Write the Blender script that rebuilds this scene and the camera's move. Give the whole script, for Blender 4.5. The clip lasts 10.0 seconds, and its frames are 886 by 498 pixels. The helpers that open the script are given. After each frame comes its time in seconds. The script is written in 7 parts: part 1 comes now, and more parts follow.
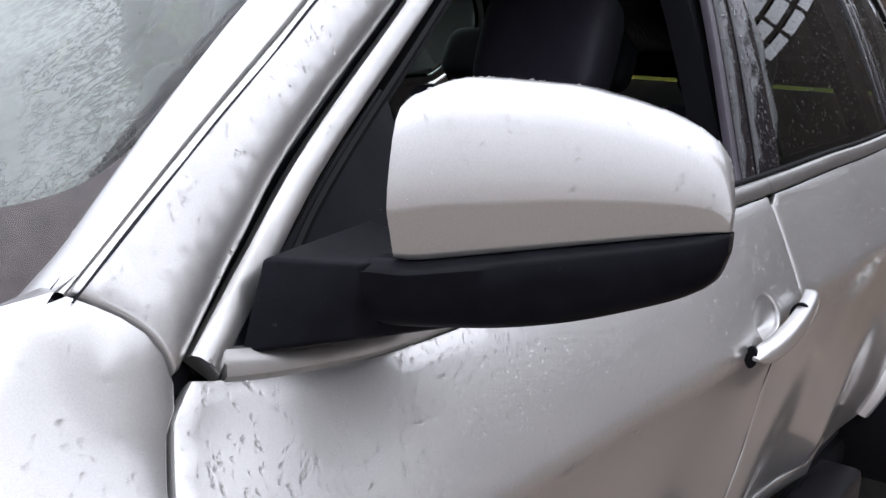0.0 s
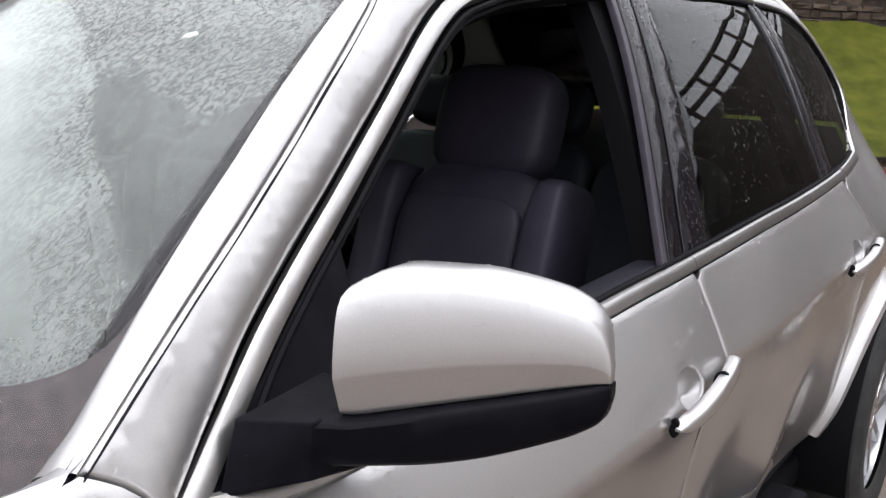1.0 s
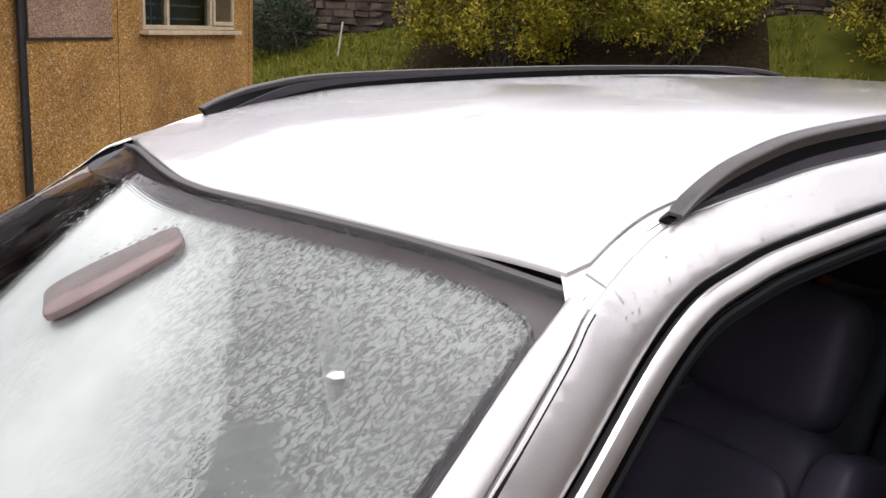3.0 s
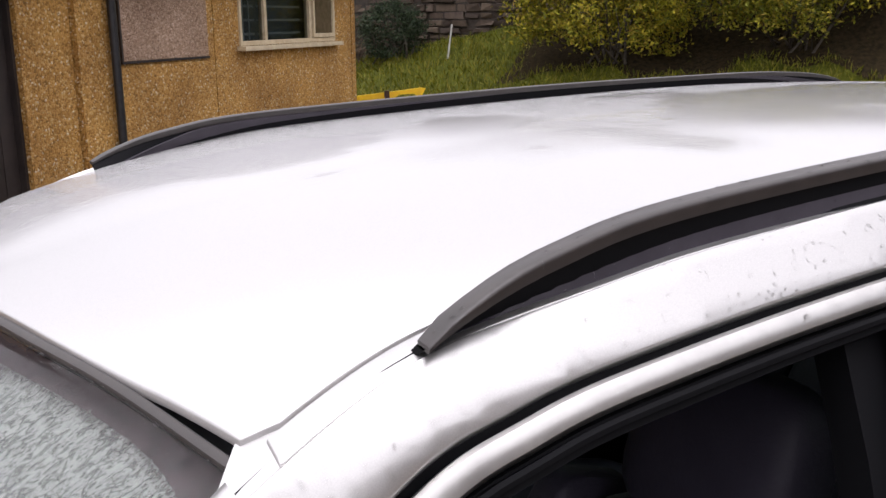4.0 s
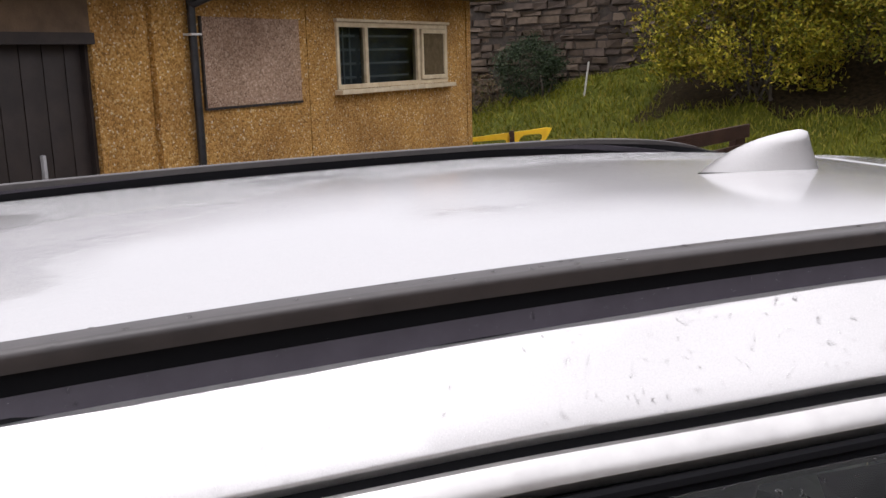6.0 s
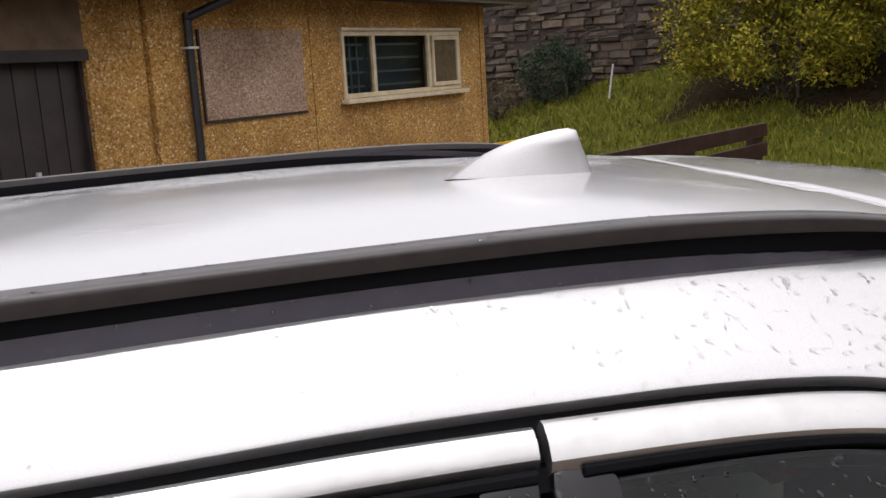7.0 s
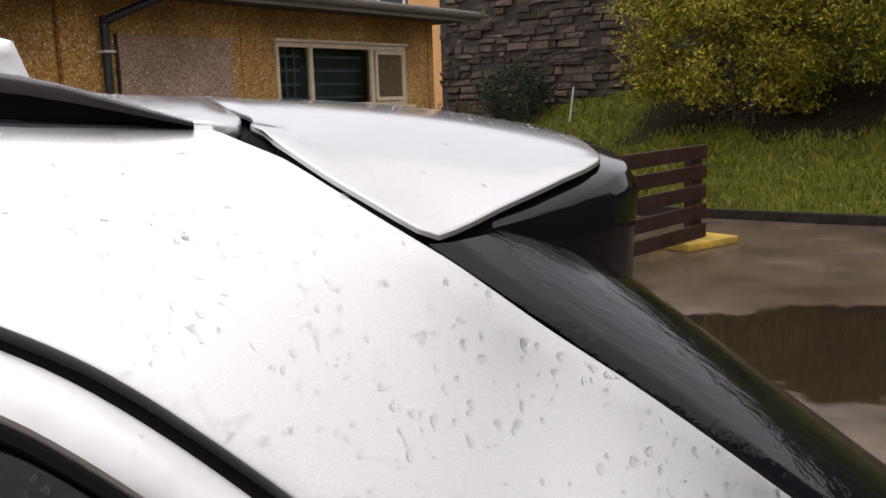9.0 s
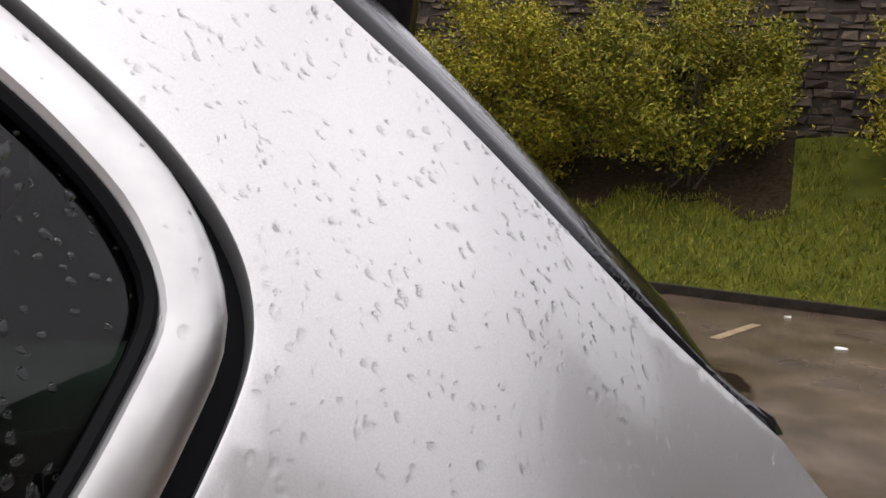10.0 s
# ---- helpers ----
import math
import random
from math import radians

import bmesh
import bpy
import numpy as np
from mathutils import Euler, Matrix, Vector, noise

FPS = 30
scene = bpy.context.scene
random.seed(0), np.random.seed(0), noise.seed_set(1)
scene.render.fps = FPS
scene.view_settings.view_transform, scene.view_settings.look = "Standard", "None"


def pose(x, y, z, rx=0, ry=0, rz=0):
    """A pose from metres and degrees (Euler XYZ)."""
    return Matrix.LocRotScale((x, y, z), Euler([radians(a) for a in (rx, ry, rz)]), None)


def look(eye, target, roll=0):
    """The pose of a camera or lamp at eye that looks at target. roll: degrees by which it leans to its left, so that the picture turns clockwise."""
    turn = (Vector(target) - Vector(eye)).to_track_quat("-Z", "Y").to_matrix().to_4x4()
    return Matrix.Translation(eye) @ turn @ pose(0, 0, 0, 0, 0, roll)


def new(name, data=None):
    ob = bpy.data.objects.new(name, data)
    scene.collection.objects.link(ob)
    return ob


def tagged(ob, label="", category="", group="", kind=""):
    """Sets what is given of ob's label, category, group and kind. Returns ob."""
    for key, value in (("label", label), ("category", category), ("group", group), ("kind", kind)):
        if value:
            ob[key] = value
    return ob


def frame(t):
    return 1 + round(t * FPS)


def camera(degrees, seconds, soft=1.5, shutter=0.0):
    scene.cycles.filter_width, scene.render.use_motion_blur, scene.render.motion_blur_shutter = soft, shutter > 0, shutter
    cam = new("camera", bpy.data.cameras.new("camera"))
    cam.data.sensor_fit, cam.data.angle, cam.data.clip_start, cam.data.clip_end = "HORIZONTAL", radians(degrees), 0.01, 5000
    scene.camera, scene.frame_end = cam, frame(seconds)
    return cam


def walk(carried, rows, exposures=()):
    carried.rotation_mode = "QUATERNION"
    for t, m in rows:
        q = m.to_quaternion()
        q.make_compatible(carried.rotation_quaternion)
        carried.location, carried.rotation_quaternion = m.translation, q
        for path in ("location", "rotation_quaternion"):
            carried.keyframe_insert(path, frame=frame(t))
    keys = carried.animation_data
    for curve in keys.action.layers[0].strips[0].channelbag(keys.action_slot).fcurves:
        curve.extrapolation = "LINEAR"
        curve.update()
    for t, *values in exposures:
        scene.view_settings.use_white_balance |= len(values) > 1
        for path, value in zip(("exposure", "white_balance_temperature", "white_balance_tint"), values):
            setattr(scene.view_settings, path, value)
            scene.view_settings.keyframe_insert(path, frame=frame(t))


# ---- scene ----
cam = camera(51.10, 10.0)

PATH = [
    (0, (0.321, -1.296, 1.292), (1.910, -0.148, 0.897), 3.82),
    (0.5, (0.288, -1.357, 1.361), (1.905, -0.248, 0.965), 1.90),
    (1, (0.243, -1.404, 1.468), (1.843, -0.276, 1.059), 2.19),
    (1.5, (0.232, -1.432, 1.580), (1.775, -0.228, 1.169), 3.47),
    (2, (0.295, -1.410, 1.669), (1.750, -0.083, 1.316), 2.96),
    (2.5, (0.409, -1.297, 1.747), (1.736, 0.149, 1.362), 3.62),
    (3, (0.590, -1.198, 1.817), (1.752, 0.360, 1.346), 3.11),
    (3.2, (0.670, -1.166, 1.830), (1.783, 0.424, 1.345), 2.78),
    (4.3, (1.217, -1.157, 1.888), (2.043, 0.602, 1.416), -1.59),
    (4.5, (1.300, -1.167, 1.894), (2.066, 0.622, 1.432), -2.22),
    (5, (1.534, -1.140, 1.880), (2.221, 0.693, 1.472), -2.76),
    (5.2, (1.661, -1.109, 1.894), (2.324, 0.734, 1.490), -2.66),
    (6.3, (2.226, -1.124, 1.904), (2.755, 0.763, 1.501), -2.14),
    (6.5, (2.312, -1.127, 1.907), (2.820, 0.767, 1.515), -3.00),
    (7, (2.520, -1.113, 1.873), (2.986, 0.793, 1.488), -3.30),
    (7.5, (2.715, -1.089, 1.874), (3.148, 0.825, 1.488), -3.32),
    (7.8, (2.872, -1.096, 1.860), (3.281, 0.823, 1.475), -3.40),
    (8, (2.966, -1.095, 1.850), (3.359, 0.828, 1.466), -3.43),
    (8.5, (3.119, -1.102, 1.790), (3.523, 0.821, 1.415), -3.32),
    (9, (3.161, -1.092, 1.714), (3.651, 0.819, 1.383), -1.92),
    (9.5, (3.167, -1.105, 1.607), (3.852, 0.758, 1.366), 1.74),
    (10, (3.134, -1.127, 1.488), (4.117, 0.603, 1.288), 4.83),
]
walk(cam, [(t, look(eye, target, roll)) for t, eye, target, roll in PATH], [(0, 1.45, 5900, 12), (0.7, 1.50, 6150, 12), (1.5, 1.48, 6200, 13), (2.5, 1.38, 6400, 17), (5, 1.12, 6250, 17), (7.5, 1.0, 6350, 14), (8.5, 0.88, 6350, 14), (9.5, 0.86, 6350, 15), (10, 0.98, 6350, 15)])

# ---- world and light ----
world = bpy.data.worlds.new("overcast_sky")
scene.world = world
world.use_nodes = True
wn = world.node_tree.nodes
sky = wn.new("ShaderNodeTexSky")
sky.sky_type = "NISHITA"
sky.sun_disc = False
sky.sun_elevation, sky.sun_rotation = radians(82), radians(234)
sky.air_density, sky.dust_density, sky.ozone_density = 1.0, 10.0, 1.0
soft = wn.new("ShaderNodeHueSaturation")
soft.inputs["Saturation"].default_value = 0.10
world.node_tree.links.new(sky.outputs[0], soft.inputs["Color"])
# an even cloud layer over the clear sky
cloud = wn.new("ShaderNodeMix")
cloud.data_type = "RGBA"
cloud.inputs["Factor"].default_value = 0.75
cloud.inputs["B"].default_value = (4.1, 4.05, 4.1, 1)
world.node_tree.links.new(soft.outputs[0], cloud.inputs["A"])
world.node_tree.links.new(cloud.outputs["Result"], wn["Background"].inputs["Color"])
wn["Background"].inputs["Strength"].default_value = 0.15
sun = new("sun", bpy.data.lights.new("sun", "SUN"))
sun.data.energy, sun.data.angle, sun.data.color = 0.5, radians(120), (1.0, 0.97, 0.93)
sun.matrix_world = look((-1.4, -1.0, 14), (0, 0, 0))


# ---- materials ----
def material(name, color, rough=0.5, metal=0.0, **more):
    m = bpy.data.materials.new(name)
    m.use_nodes = True
    b = m.node_tree.nodes["Principled BSDF"]
    b.inputs["Base Color"].default_value = (*color, 1)
    b.inputs["Roughness"].default_value = rough
    b.inputs["Metallic"].default_value = metal
    for k, v in more.items():
        b.inputs[k.replace("_", " ")].default_value = v
    return m


def node(m, kind, **inputs):
    n = m.node_tree.nodes.new(kind)
    for k, v in inputs.items():
        n.inputs[k.replace("_", " ")].default_value = v
    return n


def wire(m, a, b):
    m.node_tree.links.new(a, b)


def coords(m, scale=(1, 1, 1), space="Object"):
    t = m.node_tree.nodes.new("ShaderNodeTexCoord")
    p = m.node_tree.nodes.new("ShaderNodeMapping")
    p.inputs["Scale"].default_value = scale
    wire(m, t.outputs[space], p.inputs["Vector"])
    return p.outputs[0]


def ramp(m, fac, stops):
    r = m.node_tree.nodes.new("ShaderNodeValToRGB")
    while len(r.color_ramp.elements) < len(stops):
        r.color_ramp.elements.new(0.5)
    for e, (at, c) in zip(r.color_ramp.elements, stops):
        e.position = at
        e.color = (*c, 1) if len(c) == 3 else c
    wire(m, fac, r.inputs[0])
    return r.outputs[0]


def noise_of(m, vec, scale, detail=4, rough=0.55):
    n = node(m, "ShaderNodeTexNoise", Scale=scale, Detail=detail, Roughness=rough)
    wire(m, vec, n.inputs["Vector"])
    return n.outputs["Fac"]


def bump_of(m, height, strength, distance=0.01, onto=None):
    b = node(m, "ShaderNodeBump", Strength=strength, Distance=distance)
    wire(m, height, b.inputs["Height"])
    if onto is not None:
        wire(m, onto, b.inputs["Normal"])
    return b.outputs[0]


def bsdf(m):
    return m.node_tree.nodes["Principled BSDF"]


def mottled(name, low, high, scale, rough=0.6, bump=0.3, distance=0.004, fine=None, **more):
    """A surface whose colour wanders between two tones, with fine relief."""
    m = material(name, low, rough, 0.0, **more)
    v = coords(m)
    n1 = noise_of(m, v, scale)
    wire(m, ramp(m, n1, [(0.3, low), (0.7, high)]), bsdf(m).inputs["Base Color"])
    n2 = noise_of(m, v, fine or scale * 6, 6)
    wire(m, bump_of(m, n2, bump, distance), bsdf(m).inputs["Normal"])
    return m


def paint_material(name, film=False):
    m = material(name, (0.80, 0.79, 0.79), 0.36, 0.86, Coat_Weight=1.0, Coat_Roughness=0.03 if film else 0.10)
    v = coords(m)
    flake = noise_of(m, v, 900, 2)
    wire(m, ramp(m, flake, [(0.3, (0.502, 0.494, 0.490)), (0.7, (0.575, 0.564, 0.558))]), bsdf(m).inputs["Base Color"])
    dirt = noise_of(m, v, 5, 5)
    wire(m, ramp(m, dirt, [(0.35, (0.35, 0.35, 0.35)), (0.75, (0.39, 0.39, 0.39))]), bsdf(m).inputs["Roughness"])
    if film:
        # a running film of water in the clear coat, in patches and streaks across
        long = coords(m, (5, 9, 6))
        ripple = noise_of(m, long, 17, 6, 0.70)
        # more of it towards the far, lower side
        split = m.node_tree.nodes.new("ShaderNodeSeparateXYZ")
        wire(m, v, split.inputs[0])
        lean_ = m.node_tree.nodes.new("ShaderNodeMath")
        lean_.operation = "MULTIPLY_ADD"
        wire(m, split.outputs["Y"], lean_.inputs[0])
        lean_.inputs[1].default_value = 0.60
        wire(m, noise_of(m, v, 2.8, 4), lean_.inputs[2])
        patch = ramp(m, lean_.outputs[0], [(0.40, (0.02, 0.02, 0.02)), (0.54, (0.06, 0.06, 0.06)), (0.60, (0.45, 0.45, 0.45)), (0.64, (1, 1, 1))])
        mul = m.node_tree.nodes.new("ShaderNodeMath")
        mul.operation = "MULTIPLY"
        wire(m, ripple, mul.inputs[0])
        wire(m, patch, mul.inputs[1])
        wire(m, bump_of(m, mul.outputs[0], 0.8, 0.006), bsdf(m).inputs["Coat Normal"])
        wire(m, bump_of(m, mul.outputs[0], 0.8, 0.0022), bsdf(m).inputs["Normal"])
    return m


PAINT = paint_material("silver_paint")
WET_PAINT = paint_material("silver_paint_under_water", True)
BLACK_TRIM = mottled("black_plastic", (0.0030, 0.0030, 0.0046), (0.0060, 0.0060, 0.0085), 30, 0.36, 0.25, 0.0006, 900, Specular_IOR_Level=0.05)
RUBBER = material("black_rubber", (0.005, 0.005, 0.006), 0.65, Specular_IOR_Level=0.08)
GLOSS_BLACK = material("gloss_black", (0.007, 0.006, 0.008), 0.06, Specular_IOR_Level=0.32)
RAIL_BLACK = mottled("satin_black_rail", (0.022, 0.018, 0.017), (0.034, 0.027, 0.025), 40, 0.40, 0.2, 0.0004, 700, Specular_IOR_Level=0.62)
WET_BLACK = material("wet_black_glass", (0.006, 0.006, 0.008), 0.04, Specular_IOR_Level=0.28)
wire(WET_BLACK, bump_of(WET_BLACK, noise_of(WET_BLACK, coords(WET_BLACK, (0.7, 2.2, 0.7)), 34, 4, 0.6), 0.13, 0.010), bsdf(WET_BLACK).inputs["Normal"])
SKIRT = mottled("dark_grey_plastic", (0.034, 0.029, 0.038), (0.046, 0.040, 0.051), 30, 0.42, 0.25, 0.0006, 900, Specular_IOR_Level=0.32)
BRIGHT = mottled("satin_aluminium", (0.50, 0.49, 0.48), (0.58, 0.57, 0.555), 40, 0.28, 0.1, 0.0003, 700, Metallic=0.95)
WATER = material("rain_water", (1, 1, 1), 0.0, IOR=1.33, Transmission_Weight=1.0)
# thin beads let most of the light straight through
clear_ = node(WATER, "ShaderNodeBsdfTransparent")
half_ = node(WATER, "ShaderNodeMixShader", Fac=0.25)
wire(WATER, bsdf(WATER).outputs[0], half_.inputs[1])
wire(WATER, clear_.outputs[0], half_.inputs[2])
wire(WATER, half_.outputs[0], WATER.node_tree.nodes["Material Output"].inputs["Surface"])


def glass_material(name, tint, rough=0.0, clear=0.75, ior=1.52):
    """Thin glazing: sees through, with the gloss of glass by Fresnel."""
    m = bpy.data.materials.new(name)
    m.use_nodes = True
    n = m.node_tree.nodes
    n.clear()
    out = n.new("ShaderNodeOutputMaterial")
    tr = n.new("ShaderNodeBsdfTransparent")
    tr.inputs["Color"].default_value = (*[clear * c for c in tint], 1)
    gl = n.new("ShaderNodeBsdfGlossy")
    gl.inputs["Roughness"].default_value = rough
    fr = n.new("ShaderNodeFresnel")
    fr.inputs["IOR"].default_value = ior
    mix = n.new("ShaderNodeMixShader")
    wire(m, fr.outputs[0], mix.inputs[0])
    wire(m, tr.outputs[0], mix.inputs[1])
    wire(m, gl.outputs[0], mix.inputs[2])
    wire(m, mix.outputs[0], out.inputs["Surface"])
    return m


CLEAR_GLASS = glass_material("clear_glass", (0.9, 1.0, 0.95), clear=0.85)
TINT_GLASS = glass_material("tinted_glass", (0.80, 1.0, 0.86), clear=0.40, ior=1.36)
LEATHER = mottled("black_leather", (0.025, 0.022, 0.034), (0.037, 0.033, 0.048), 9, 0.5, 0.35, 0.002, 160, Specular_IOR_Level=0.25)
CABIN_DARK = mottled("dark_cabin_plastic", (0.010, 0.010, 0.014), (0.017, 0.016, 0.021), 12, 0.6, 0.3, 0.001, 300, Specular_IOR_Level=0.15)


# ---- shapes ----
def curve3(points, n=10):
    """A smooth line through points, as an array."""
    c = np.array(points, float)
    e = np.vstack([2 * c[0] - c[1], c, 2 * c[-1] - c[-2]])
    u = (np.arange(n) / n)[:, None]
    rows = []
    for i in range(1, len(e) - 2):
        a, b, d, f = e[i - 1 : i + 3]
        rows.append(0.5 * (2 * b + (d - a) * u + (2 * a - 5 * b + 4 * d - f) * u**2 + (3 * b - a - 3 * d + f) * u**3))
    return np.vstack(rows + [c[-1:]])


def even(line, step):
    """The same line with points at even steps."""
    line = np.asarray(line, float)
    run = np.r_[0, np.cumsum(np.linalg.norm(np.diff(line, axis=0), axis=1))]
    k = max(2, int(round(run[-1] / step)) + 1)
    at = np.linspace(0, run[-1], k)
    return np.stack([np.interp(at, run, line[:, i]) for i in range(line.shape[1])], 1)


def cut(line, lo, hi, axis=0):
    """The stretch of a line between two values of one coordinate."""
    line = np.asarray(line)
    ok = (line[:, axis] >= lo) & (line[:, axis] <= hi)
    return line[ok]


class Sheet:
    """A smooth sheet p(x, q) through its guide points (thin plate)."""

    def __init__(self, points, ease=1e-4):
        g = np.array(points, float)
        self.g, n = g, len(g)
        k = self.kernel(g[:, None, :2] - g[None, :, :2]) + ease * np.eye(n)
        a = np.c_[np.ones(n), g[:, :2]]
        m = np.block([[k, a], [a.T, np.zeros((3, 3))]])
        self.w = np.linalg.solve(m, np.r_[g[:, 2], 0, 0, 0])

    @staticmethod
    def kernel(d):
        r2 = (d**2).sum(-1) + 1e-12
        return 0.5 * r2 * np.log(r2)

    def __call__(self, xq):
        xq = np.atleast_2d(xq)
        k = self.kernel(xq[:, None] - self.g[None, :, :2])
        return k @ self.w[:-3] + np.c_[np.ones(len(xq)), xq] @ self.w[-3:]


def mesh_object(name, verts, faces, mat, parent=None, label="", smooth=True):
    me = bpy.data.meshes.new(name)
    me.from_pydata([tuple(v) for v in verts], [], [tuple(f) for f in faces])
    me.materials.append(mat)
    if smooth:
        me.shade_smooth()
    ob = new(name, me)
    ob.parent = parent
    if label:
        ob["label"] = label
    return ob


def part(name, bm, mat, parent, label="", smooth=True, turn=True):
    if turn:
        bmesh.ops.recalc_face_normals(bm, faces=bm.faces)
    me = bpy.data.meshes.new(name)
    bm.to_mesh(me)
    bm.free()
    me.materials.append(mat)
    if smooth:
        me.shade_smooth()
        me.set_sharp_from_angle(angle=radians(38))
    ob = new(name, me)
    ob.parent = parent
    if label:
        ob["label"] = label
    return ob


def thing(name, label, category, group="", at=None):
    ob = new(name)
    if at is not None:
        ob.matrix_world = at
    return tagged(ob, label, category, group)


def box(bm, x0, x1, y0, y1, z0, z1, bevel=0.0, m=None, segments=2):
    """A block between corners, with rounded edges."""
    made = bmesh.ops.create_cube(bm, size=1)["verts"]
    bmesh.ops.scale(bm, vec=(x1 - x0, y1 - y0, z1 - z0), verts=made)
    bmesh.ops.translate(bm, vec=((x0 + x1) / 2, (y0 + y1) / 2, (z0 + z1) / 2), verts=made)
    if bevel:
        edges = list({e for v in made for e in v.link_edges})
        made = bmesh.ops.bevel(bm, geom=edges + made, offset=bevel, segments=segments, affect="EDGES", profile=0.6)["verts"]
        made = [v for v in made if v.is_valid]
        seen, todo = set(made), list(made)
        while todo:
            for e in todo.pop().link_edges:
                for v in e.verts:
                    if v not in seen:
                        seen.add(v), todo.append(v)
        made = list(seen)
    if m is not None:
        bmesh.ops.transform(bm, matrix=m, verts=made)
    return made


def loft(rings, closed=True, caps=True):
    """Verts and faces of a skin over rings of equal length."""
    rings = [np.asarray(r, float) for r in rings]
    n = len(rings[0])
    verts = np.vstack(rings)
    faces = []
    for i in range(len(rings) - 1):
        for j in range(n if closed else n - 1):
            a, b = i * n + j, i * n + (j + 1) % n
            faces.append((a, b, b + n, a + n))
    if closed and caps:
        faces.append(tuple(range(n))[::-1])
        faces.append(tuple(range(len(verts) - n, len(verts))))
    return verts, faces


def loft_bm(rings, closed=True, caps=True):
    verts, faces = loft(rings, closed, caps)
    bm = bmesh.new()
    vs = [bm.verts.new(v) for v in verts]
    for f in faces:
        bm.faces.new([vs[i] for i in f])
    return bm


def sweep(line, profile, normals, closed=True, taper=None):
    """Rings of a profile (side, out) carried along a line; normals point out of the surface it lies on."""
    line, normals = np.asarray(line, float), np.asarray(normals, float)
    tang = np.gradient(line, axis=0)
    tang /= np.linalg.norm(tang, axis=1)[:, None]
    side = np.cross(tang, normals)
    side /= np.linalg.norm(side, axis=1)[:, None]
    out = np.cross(side, tang)
    rings = []
    for i in range(len(line)):
        k = 1 if taper is None else taper[i]
        rings.append([line[i] + k * (a * side[i]) + k * (b * out[i]) for a, b in profile])
    return rings


def inside(pts, poly):
    x, y = pts[:, 0], pts[:, 1]
    hit = np.zeros(len(pts), bool)
    for (x0, y0), (x1, y1) in zip(poly, np.roll(poly, -1, 0)):
        cross = (y0 > y) != (y1 > y)
        with np.errstate(divide="ignore", invalid="ignore"):
            hit ^= cross & (x < (x1 - x0) * (y - y0) / (y1 - y0) + x0)
    return hit


def inset(poly, d):
    """A closed 2D outline moved inwards."""
    poly = np.asarray(poly, float)
    area = 0.5 * np.sum(poly[:, 0] * np.roll(poly[:, 1], -1) - np.roll(poly[:, 0], -1) * poly[:, 1])
    t1 = poly - np.roll(poly, 1, 0)
    t2 = np.roll(poly, -1, 0) - poly
    t1 /= np.linalg.norm(t1, axis=1)[:, None] + 1e-9
    t2 /= np.linalg.norm(t2, axis=1)[:, None] + 1e-9
    n = np.stack([-(t1 + t2)[:, 1], (t1 + t2)[:, 0]], 1)
    n /= np.linalg.norm(n, axis=1)[:, None] + 1e-9
    n1 = np.stack([-t1[:, 1], t1[:, 0]], 1)
    k = 1 / np.clip((n * n1).sum(1), 0.5, 1)
    return poly + np.sign(area) * d * n * k[:, None]


